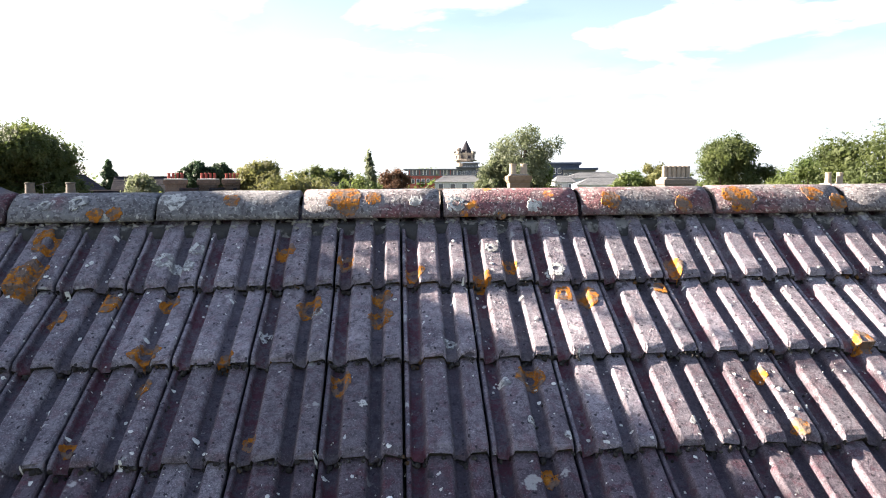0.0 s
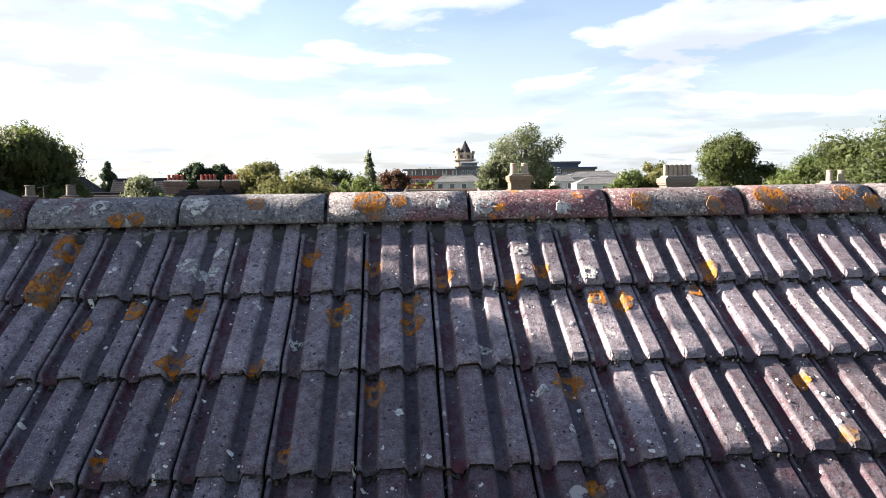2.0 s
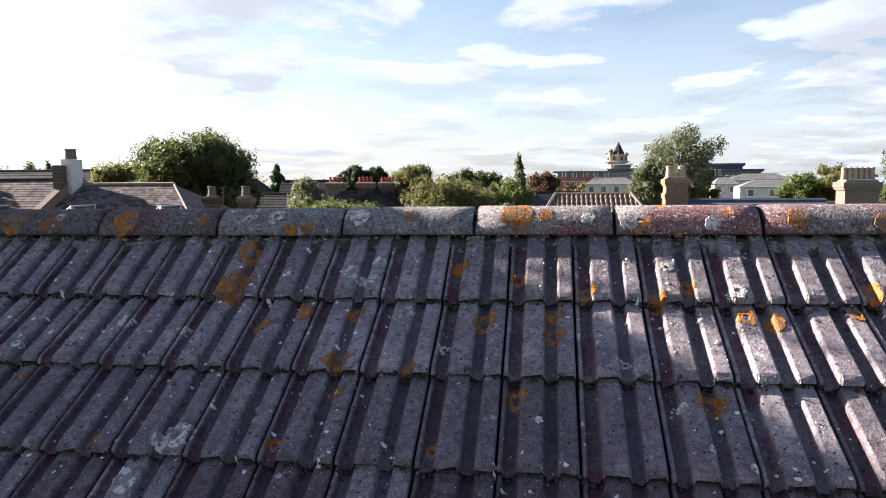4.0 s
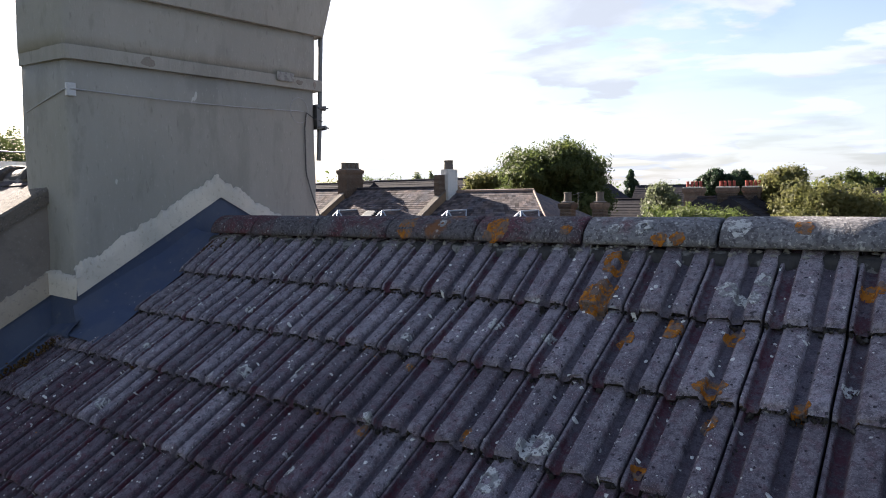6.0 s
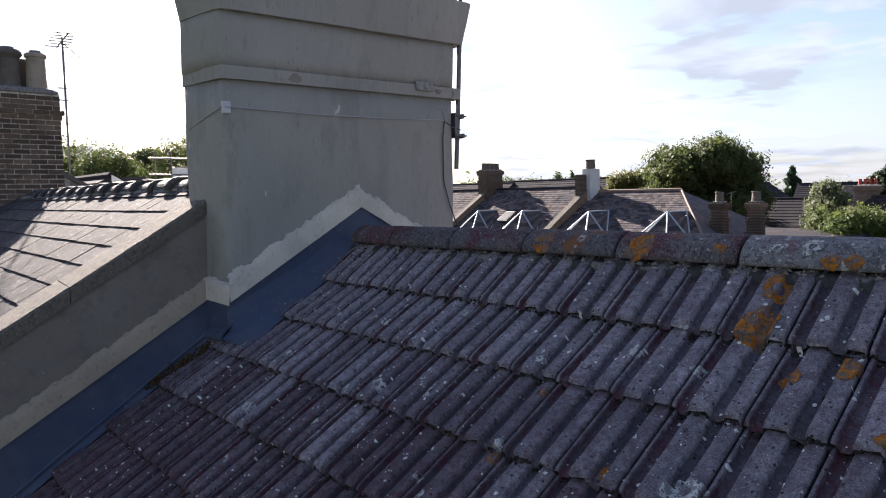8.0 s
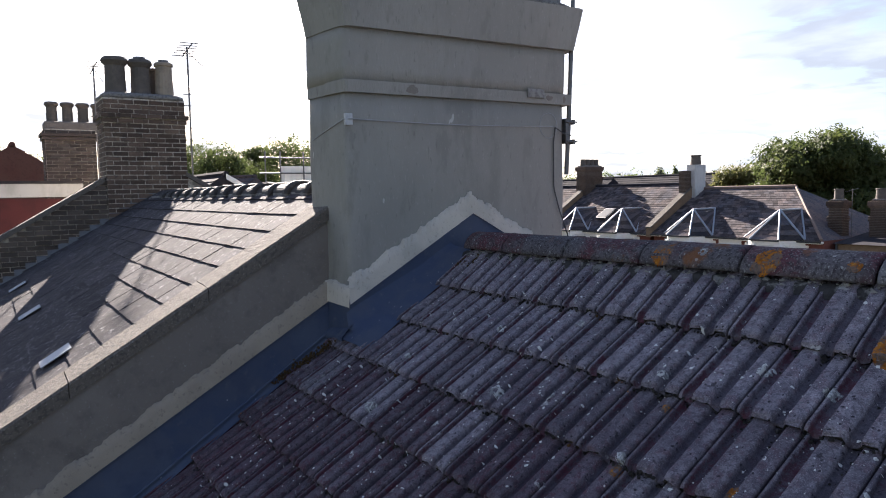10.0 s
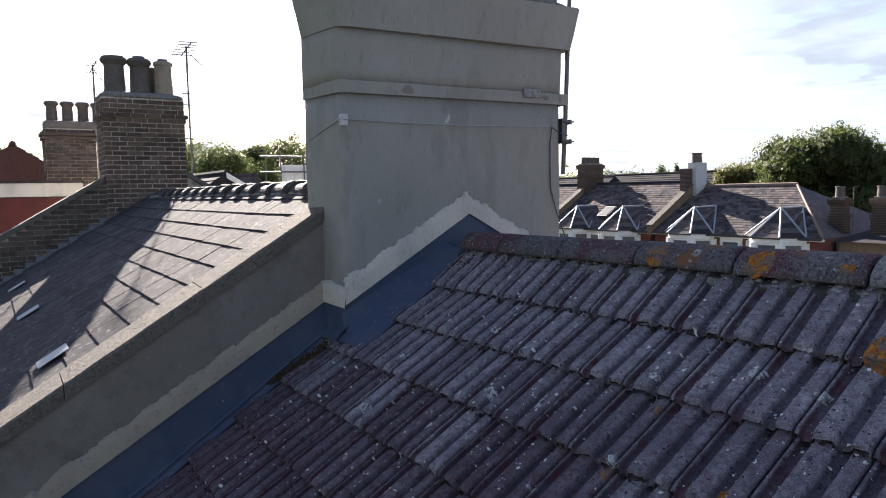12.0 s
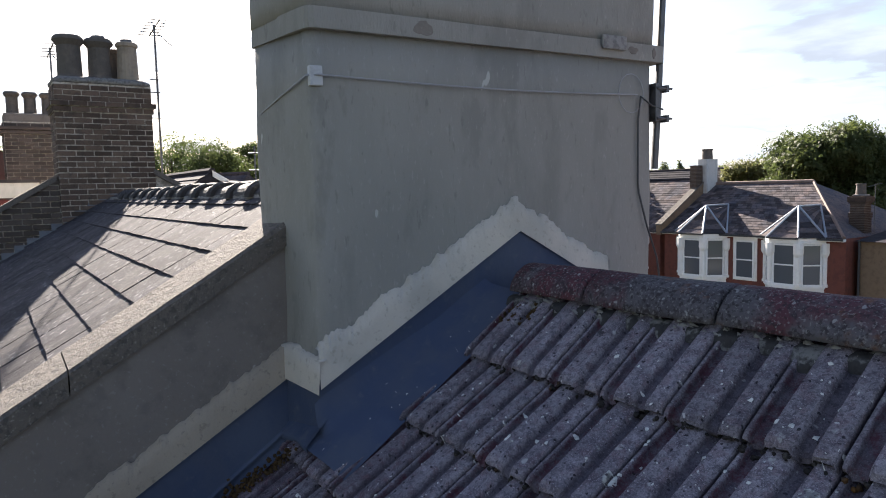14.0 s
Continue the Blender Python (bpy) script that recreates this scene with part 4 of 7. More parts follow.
coping_stones()
bm = bmesh.new()
up = lambda y: -0.303 + 0.575 * (y + 0.698)
prism(bm, [(-4.4, up(-4.4)), (-0.60, up(-0.60)), (-0.60, up(-0.60) - 0.5), (-4.4, up(-4.4) - 0.6)], WX, WX + 0.02)
part("wall_flashing", bm, LEAD, party, "blue-painted lead flashing")
bm = ragged_strip(bmesh.new(), [(WX, -4.4, up(-4.4) - 0.004), (WX, -0.694, up(-0.694) - 0.004)], 0.112, 0.024, 0.022, [(1, 0, 0)], 7.0, steps=420)
part("cement_fillet", bm, FILLETDARK, party, "pale cement fillet with a ragged edge", smooth=True)
# the short return between wall and stack
bm = ragged_strip(bmesh.new(), [(WX + 0.002, -0.690, -0.303), (-3.612, -0.652, -0.322)], 0.115, 0.02, 0.014, [(0, -1, 0)], 5.0, steps=40)
part("cement_fillet", bm, FILLET, party, smooth=True)
bm = bmesh.new()
prism(bm, [(WX, -0.698), (-3.628, -0.664), (-3.628, -0.60), (WX, -0.60)], -0.75, -0.310, "z")
part("return_flashing", bm, LEAD, party, "blue-painted lead flashing")

# the house below our roof
bm = boxed(-3.85, 6.5, -2.85, 2.85, GROUND_Z, -1.95)
body = part("wall_house", bm, BRICKTAN, label="stock brick walls of the house below the roof", kind="structure")
tagged(body, category="wall")

# ---- the neighbour's slate roof beyond the party wall ----
NB_T, NB_Z = math.tan(radians(31.0)), 0.372
NB_X0, NB_X1 = -12.15, WX - 0.235
nb_c, nb_s = math.cos(radians(31)), math.sin(radians(31))
bm = prism(bmesh.new(), [(-3.4, NB_Z - 0.03 - 3.4 * NB_T), (0, NB_Z - 0.03), (3.4, NB_Z - 0.03 - 3.4 * NB_T), (3.4, -9.0), (-3.4, -9.0)], NB_X0, NB_X1)
nb_roof = part("roof_neighbour", bm, UNDER, label="slate-covered pitched roof of the neighbouring house", kind="structure")
tagged(nb_roof, category="roof")


def slate_mesh(seed, w=0.246, length=0.33):
    rng = random.Random(seed)
    bm = bmesh.new()
    top, n = [], 4
    lower = [bm.verts.new((w * i / n, 0.006 * (rng.random() - 0.5), 0.0075 + 0.002 * rng.random())) for i in range(n + 1)]
    upper = [bm.verts.new((w * i / n, length, -0.006)) for i in range(n + 1)]
    under = [bm.verts.new((w * i / n, 0.003, 0.001)) for i in range(n + 1)]
    for i in range(n):
        bm.faces.new((lower[i], lower[i + 1], upper[i + 1], upper[i]))
        bm.faces.new((under[i], under[i + 1], lower[i + 1], lower[i]))
    bm.faces.new((under[0], lower[0], upper[0])); bm.faces.new((under[-1], upper[-1], lower[-1]))
    me = bpy.data.meshes.new("slate")
    bm.to_mesh(me); bm.free()
    me.materials.append(SLATE)
    return me


def lay_slates():
    rng = random.Random(17)
    meshes = [slate_mesh(k) for k in range(6)]
    gauge, w = 0.222, 0.25
    rest, count = [], 0
    for row in range(16):
        s = 0.22 + row * gauge
        off = 0.125 * (row % 2)
        for col in range(34):
            x = NB_X1 - 0.26 - off - col * w
            if x < NB_X0 - 0.1:
                continue
            p = Vector((x, -s * nb_c, NB_Z - s * nb_s + 0.004 + 0.004 * rng.random()))
            m = Matrix.Translation(p) @ Matrix.Rotation(radians(31), 4, "X") @ pose(0, 0, 0, 0, 0.8 * (rng.random() - 0.5), 1.0 * (rng.random() - 0.5))
            me = meshes[rng.randrange(6)]
            if count < 290 and row < 9:
                ob = new("slate", me); ob.matrix_world = m; ob.parent = nb_roof; count += 1
            else:
                rest.append((me, m))
    verts, faces = [], []
    for me, m in rest:
        b = len(verts)
        verts += [tuple(m @ v.co) for v in me.vertices]
        faces += [tuple(b + i for i in f.vertices) for f in me.polygons]
    me = bpy.data.meshes.new("lower_slates")
    me.from_pydata(verts, [], faces)
    me.materials.append(SLATE)
    ob = new("lower_slates", me); ob.parent = nb_roof; tagged(ob, kind="stuff")
    # three tingles of bright lead that hold slipped slates
    for x, s in ((-5.70, 2.38), (-8.15, 2.43), (-10.75, 2.45)):
        bm = boxed(x, x + 0.20, 0, 0.22, 0.02, 0.026)
        ob = part("lead_tingle", bm, LEADROLL, nb_roof, "bright lead strip on the slates")
        ob.matrix_world = Matrix.Translation((0, -s * nb_c, NB_Z - s * nb_s + 0.008)) @ Matrix.Rotation(radians(31), 4, "X")


lay_slates()


def nb_ridge():
    rng = random.Random(3)
    x = NB_X0 + 0.9
    while x < NB_X1 - 0.05:
        L = min(0.46, NB_X1 - x)
        bm = bmesh.new()
        rows = []
        for dx, r in ((0, 0.10), (L * 0.78, 0.105), (L * 0.80, 0.135), (L * 0.92, 0.14), (L, 0.125)):
            rows.append([bm.verts.new((dx, -math.cos(a) * r * 1.25, math.sin(a) * r * 0.85 + 0.003 * rng.random())) for a in [math.pi * k / 10 for k in range(11)]])
        for a, b in zip(rows, rows[1:]):
            for k in range(10):
                bm.faces.new((a[k], a[k + 1], b[k + 1], b[k]))
        for r in (rows[0], rows[-1]):
            bm.faces.new(r)
        bmesh.ops.recalc_face_normals(bm, faces=bm.faces)
        ob = part("ridge_tile", bm, BLACKCLAY, nb_roof, smooth=False)
        ob.matrix_world = pose(x, 0, NB_Z - 0.055 + 0.012 * (rng.random() - 0.5), 0, 2.5 * (rng.random() - 0.4), 2 * (rng.random() - 0.5))
        x += 0.45
    bm = bmesh.new()
    rows = []
    for i in range(160):
        x = NB_X0 + 0.3 + i * (NB_X1 - NB_X0 - 0.3) / 159
        y = -(0.13 + 0.05 * abs(noise.noise(Vector((x * 6, 1, 2)))) + 0.02 * noise.noise(Vector((x * 20, 1, 2))))
        rows.append([bm.verts.new((x, -0.10, NB_Z - 0.035)), bm.verts.new((x, y * 0.9, NB_Z + y * NB_T * 0.9 + 0.03)), bm.verts.new((x, y, NB_Z + y * NB_T + 0.004))])
    for a, b in zip(rows, rows[1:]):
        for k in range(2):
            bm.faces.new((a[k], a[k + 1], b[k + 1], b[k]))
    part("ridge_mortar", bm, MORTAR, nb_roof, "crumbling bedding mortar")


nb_ridge()


# ---- brick stacks ----
def brick_mesh(w, d, h, seed):
    rng = random.Random(seed)
    bm = boxed(-w / 2, w / 2, -d / 2, d / 2, -h / 2, h / 2)
    for v in bm.verts:
        v.co += Vector((rng.uniform(-1, 1), rng.uniform(-1, 1), rng.uniform(-1, 1))) * 0.003
    me = bpy.data.meshes.new("brick")
    bm.to_mesh(me); bm.free()
    me.materials.append(BRICK)
    return me


def brick_face(parent, meshes, rng, origin, along, out, width, courses, single=True, skip=None, joined=None, z0=0.0):
    """Lays courses of bricks on a wall face. along, out: unit vectors in the parent's frame."""
    along, out = Vector(along), Vector(out)
    rot = Matrix((along, out, Vector((0, 0, 1)))).transposed().to_4x4()
    pitch, L = 0.0755, 0.228
    for c in range(courses):
        x = -0.114 if c % 2 else 0.0
        while x < width - 0.02:
            a, b = max(x, 0), min(x + L, width)
            if b - a > 0.05:
                mid = (a + b) / 2
                if not (skip and skip(mid, z0 + c * pitch)):
                    p = Vector(origin) + along * mid + Vector((0, 0, c * pitch + 0.0375)) + out * rng.uniform(-0.002, 0.003)
                    m = Matrix.Translation(p) @ rot @ Matrix.Diagonal(((b - a - 0.015) / 0.215, 1, 1, 1))
                    me = meshes[rng.randrange(len(meshes))]
                    if joined is None:
                        ob = new("brick", me); ob.matrix_basis = m; ob.parent = parent
                    else:
                        joined.append((me, m))
            x += L


def join_meshes(name, items, mat, parent):
    verts, faces = [], []
    for me, m in items:
        b = len(verts)
        verts += [tuple(m @ v.co) for v in me.vertices]
        faces += [tuple(b + i for i in f.vertices) for f in me.polygons]
    me = bpy.data.meshes.new(name)
    me.from_pydata(verts, [], faces)
    me.materials.append(mat)
    ob = new(name, me); ob.parent = parent
    return tagged(ob, kind="stuff")


def chimney_pot(parent, x, y, z, h, r, mat, flared=True, liner=False):
    prof = [(r * 1.12, 0), (r * 1.1, 0.05), (r * 0.97, 0.09), (r * 0.92, h * 0.78), (r * 1.12, h * 0.84), (r * 1.28, h * 0.90), (r * 1.22, h * 0.95), (r * 1.05, h), (r * 0.85, h), (r * 0.8, h * 0.7)] if flared else \
           [(r * 1.12, 0), (r * 1.08, 0.04), (r * 0.95, h * 0.88), (r * 1.12, h * 0.90), (r * 1.12, h * 0.97), (r * 0.98, h), (r * 0.8, h), (r * 0.8, h * 0.7)]
    ob = part("pot", turned(bmesh.new(), prof, 18, (x, y, z)), mat, parent, smooth=False)
    if liner:
        bm = turned(bmesh.new(), [(r * 0.6, h * 0.95), (r * 0.6, h * 1.07), (r * 0.5, h * 1.07)], 12, (x, y, z))
        part("flue_liner", bm, METAL, ob, "steel flue liner")
    return ob


BR = [brick_mesh(0.215, 0.05, 0.0600, k) for k in range(5)]
# front face of the stack looks along +x, towards us
stack_a = thing("brick_chimney", "sooty stock-brick chimney stack with clay pots on a gable", "chimney", (-12.35, 0, 0))
SY0, SY1, SZ0, SZ1 = -0.67, 0.58, -0.45, 1.93
bm = boxed(-0.72, -0.006, SY0 + 0.006, SY1 - 0.006, SZ0, SZ1 - 0.02)
part("core", bm, JOINT, stack_a, "sooty lime mortar joints")
rng = random.Random(21)
brick_face(stack_a, BR, rng, (-0.022, SY0, SZ0), (0, 1, 0), (1, 0, 0), SY1 - SY0, 31)
brick_face(stack_a, BR, rng, (-0.70, SY0 + 0.022, SZ0 + 0.6), (1, 0, 0), (0, -1, 0), 0.68, 23)
for k, (o, z, n) in enumerate(((0.02, 1.515, 1), (0.05, 1.592, 1))):
    brick_face(stack_a, BR, rng, (-0.022 + o, SY0 - o, z), (0, 1, 0), (1, 0, 0), SY1 - SY0 + 2 * o, n)
    brick_face(stack_a, BR, rng, (-0.70, SY0 + 0.022 - o, z), (1, 0, 0), (0, -1, 0), 0.68 + o, n)
    bm = boxed(-0.74, -0.008 + o, SY0 + 0.008 - o, SY1 - 0.008 + o, z + 0.003, z + n * 0.0755 - 0.006)
    part("oversail_core", bm, JOINT, stack_a)
bm = bowed(bmesh.new(), -0.76, 0.01, SY0 - 0.01, SY1 + 0.01, 1.915, 2.01, nz=3, corner=0.12, amp=0.02)
for v in bm.verts:
    if v.co.z > 1.99:
        v.co.x, v.co.y = -0.36 + (v.co.x + 0.36) * 0.75, -0.08 + (v.co.y + 0.08) * 0.88
part("flaunching", bm, MORTAR, stack_a, "cement flaunching", smooth=True)
chimney_pot(stack_a, -0.30, -0.42, 1.96, 0.63, 0.165, POT)
chimney_pot(stack_a, -0.30, -0.04, 1.97, 0.61, 0.155, POT, liner=True)
chimney_pot(stack_a, -0.55, 0.20, 1.97, 0.52, 0.12, POT, flared=False)
chimney_pot(stack_a, -0.28, 0.33, 1.96, 0.60, 0.135, POTBUFF, flared=False, liner=True)
# stepped gable wall below the stack
gable = bmesh.new()
G_TOP = lambda y: 1.05 - 0.60 * abs(y)
prism(gable, [(-3.6, G_TOP(-3.6) - 0.05), (0, G_TOP(0) - 0.05), (3.6, G_TOP(3.6) - 0.05), (3.6, -9), (-3.6, -9)], -12.64, -12.39)
gable = part("wall_gable", gable, JOINT, label="sooty brick gable party wall with a sloping brick coping", kind="structure")
tagged(gable, category="wall")
items = []
brick_face(gable, BR, rng, (-12.39, -3.3, -2.2), (0, 1, 0), (1, 0, 0), 3.2, 40, joined=items, skip=lambda a, z: (-2.2 + z) > G_TOP(-3.3 + a) - 0.08 or (-2.2 + z) < NB_Z - 0.1 + (-3.3 + a) * NB_T)
join_meshes("gable_bricks", items, BRICKLAID, gable)
bm = prism(bmesh.new(), [(-3.6, G_TOP(-3.6) - 0.06), (-0.7, G_TOP(-0.7) - 0.06), (-0.7, G_TOP(-0.7) + 0.02), (-3.6, G_TOP(-3.6) + 0.02)], -12.70, -12.33)
prism(bm, [(0.55, G_TOP(0.55) - 0.06), (3.6, G_TOP(3.6) - 0.06), (3.6, G_TOP(3.6) + 0.02), (0.55, G_TOP(0.55) + 0.02)], -12.70, -12.33)
part("gable_coping", bm, COPING, gable, "sloping cement coping")
bm = bmesh.new()
for k in range(22):                                       # stepped lead soakers up the gable
    y = -3.2 + k * 0.15
    z = NB_Z + y * NB_T
    box(bm, -12.37, -12.352, y, y + 0.17, z - 0.05, z + 0.10)
part("stepped_flashing", bm, LEADGREY, gable, "stepped lead flashing")
# a second, lower stack and its aerial further on
stack_b = thing("brick_chimney", "dark brick chimney stack with a row of clay pots, further along", "chimney", (-17.6, 0.08, 0))
part("core", boxed(-0.6, 0, -1.22, -0.22, -1.5, 1.86), JOINT, stack_b, "mortar joints")
items = []
brick_face(stack_b, BR, rng, (0.0, -1.22, -0.5), (0, 1, 0), (1, 0, 0), 1.0, 31, joined=items)
brick_face(stack_b, BR, rng, (-0.6, -1.22, -0.5), (1, 0, 0), (0, -1, 0), 0.6, 31, joined=items)
join_meshes("stack_bricks", items, BRICKLAID, stack_b)
for k, (o, z) in enumerate(((0.03, 1.62), (0.055, 1.70))):
    part("oversail", boxed(-0.6 - o, 0.03 + o, -1.25 - o, -0.19 + o, z, z + 0.068, bevel=0.006), BRICKLAID, stack_b)
part("cap", boxed(-0.60, 0.0, -1.22, 0.10, 1.84, 2.03, bevel=0.05), WALLRENDER, stack_b, "sooty rendered cap")
for y in (-1.04, -0.73, -0.42, -0.12):
    chimney_pot(stack_b, -0.3, y, 1.97, 0.5, 0.115, POT)


def tv_aerial(x, y, z0, z1, name="tv_aerial", spread=0.28):
    th = thing(name, "thin rooftop television aerial on a steel mast", "aerial", (x, y, z0))
    h = z1 - z0
    part("mast", tube(bmesh.new(), [(0, 0, 0), (0, 0, h)], 0.015, 6), METAL, th)
    bm = bmesh.new()
    for z in (0.34, 0.42, 0.58, 0.66):
        tube(bm, [(0.02, -0.10, z * h), (0.02, 0.03, z * h)], 0.009, 4)
    part("wall_bracket", bm, METAL, th, "lashing bracket")
    bm = bmesh.new()
    tube(bm, [(-0.24, -0.03, h - 0.12), (0.26, 0.03, h + 0.02)], 0.010, 5)
    for k in range(6):
        f = k / 5
        w = spread * (0.62 - 0.10 * f)
        tube(bm, [(-0.22 + 0.46 * f, -w - 0.02, h - 0.115 + 0.13 * f), (-0.22 + 0.46 * f, w - 0.02, h - 0.105 + 0.13 * f)], 0.008, 4)
    tube(bm, [(0, 0.02, h - 0.10), (0.03, spread * 0.85, h - 0.30)], 0.007, 4)
    part("antenna", bm, METAL, th)
    return th


tv_aerial(-12.6, 0.72, 0.5, 2.86)
tv_aerial(-14.5, -0.50, 0.0, 2.76, spread=0.18)
# flat-roofed dormer beyond the gable
dormer = thing("roof_dormer", "flat-roofed dormer with a white fascia and red tile-hung side", "dormer", (-14.6, -2.2, 0))
part("cheek", boxed(-1.2, 0.0, -2.6, 1.35, -2.0, 0.33), DORMERRED, dormer, "red tile-hung side")
part("fascia", boxed(-1.25, 0.06, -2.65, 1.42, 0.36, 0.60), OFFWHITE, dormer, "white fascia board")
part("flat_roof", boxed(-1.27, 0.08, -2.67, 1.44, 0.60, 0.65), DARKROOF, dormer, "dark felt roof")

# ---- ground and street ----
bm = bmesh.new()
v = [bm.verts.new(p) for p in ((-2500, -2500, GROUND_Z), (2500, -2500, GROUND_Z), (2500, 2500, GROUND_Z), (-2500, 2500, GROUND_Z))]
bm.faces.new(v)
tagged(part("ground", bm, GROUND, label="grass and earth between the houses", kind="structure"), category="ground")
tagged(part("road", boxed(-120, 120, 10.0, 18.0, GROUND_Z - 0.2, GROUND_Z + 0.02), ASPHALT, label="asphalt street between the terraces", kind="structure"), category="road")
for a, b in ((7.8, 10.0), (18.0, 20.2)):
    tagged(part("pavement", boxed(-120, 120, a, b, GROUND_Z - 0.2, GROUND_Z + 0.14, bevel=0.02), PAVING, label="concrete slab pavement beside the road", kind="structure"), category="pavement")

# ---- the terrace across the street ----
FY, EAVE, SILL = 28.8, -2.13, -4.30


def slate_courses(bm, x0, x1, y0, z0, y1, z1, gauge=0.24, lip=0.012):
    """Courses of slates, each a thin wedge, from the eaves (y0, z0) up to the ridge (y1, z1)."""
    L = math.hypot(y1 - y0, z1 - z0)
    n = int(L / gauge)
    ny, nz = -(z1 - z0) / L, (y1 - y0) / L
    for k in range(n):
        a, b = k / n, (k + 1) / n
        pa = (y0 + (y1 - y0) * a, z0 + (z1 - z0) * a)
        pb = (y0 + (y1 - y0) * b, z0 + (z1 - z0) * b)
        xa, xb = (x0(a), x1(a)) if callable(x0) else (x0, x1)
        xc, xd = (x0(b), x1(b)) if callable(x0) else (x0, x1)
        w = 0.27
        m = max(1, int(round((xb - xa) / w)))
        for i in range(m):
            j = 0.004 * random.random()
            u0, u1 = i / m, (i + 1) / m
            f = [(xa + (xb - xa) * u0 + 0.004, *pa), (xa + (xb - xa) * u1 - 0.004, *pa), (xc + (xd - xc) * u1 - 0.004, *pb), (xc + (xd - xc) * u0 + 0.004, *pb)]
            lo = [bm.verts.new((p[0], p[1] + ny * (lip + j), p[2] + nz * (lip + j))) for p in f[:2]]
            hi = [bm.verts.new(p) for p in f[2:]]
            un = [bm.verts.new(p) for p in f[:2]]
            bm.faces.new((lo[0], lo[1], hi[0], hi[1])); bm.faces.new((un[0], un[1], lo[1], lo[0]))


def sash(parent, x0, x1, z0, z1, y, normal_turn=0.0, at=None):
    """A sash window set in a wall: frame, two panes, meeting rail and a curtain behind."""
    w = part("sash_window", bmesh.new(), FRAME, parent, "white sash window")
    w.matrix_basis = at or pose((x0 + x1) / 2, y, z0)
    ww, h = x1 - x0, z1 - z0
    bm = bmesh.new()
    for a, b, c, d in ((-ww / 2, -ww / 2 + 0.07, 0, h), (ww / 2 - 0.07, ww / 2, 0, h), (-ww / 2 + 0.07, ww / 2 - 0.07, 0, 0.09), (-ww / 2 + 0.07, ww / 2 - 0.07, h - 0.07, h), (-ww / 2 + 0.07, ww / 2 - 0.07, h * 0.5 - 0.03, h * 0.5 + 0.03)):
        box(bm, a, b, -0.03, 0.03, c, d)
    bm.to_mesh(w.data); bm.free()
    for z in (0.06, h * 0.5):
        bm = boxed(-ww / 2 + 0.05, ww / 2 - 0.05, 0.0 if z > 0.1 else 0.012, 0.006 if z > 0.1 else 0.018, z, z + h * 0.5 - 0.04)
        part("pane", bm, GLASS, w)
    return w


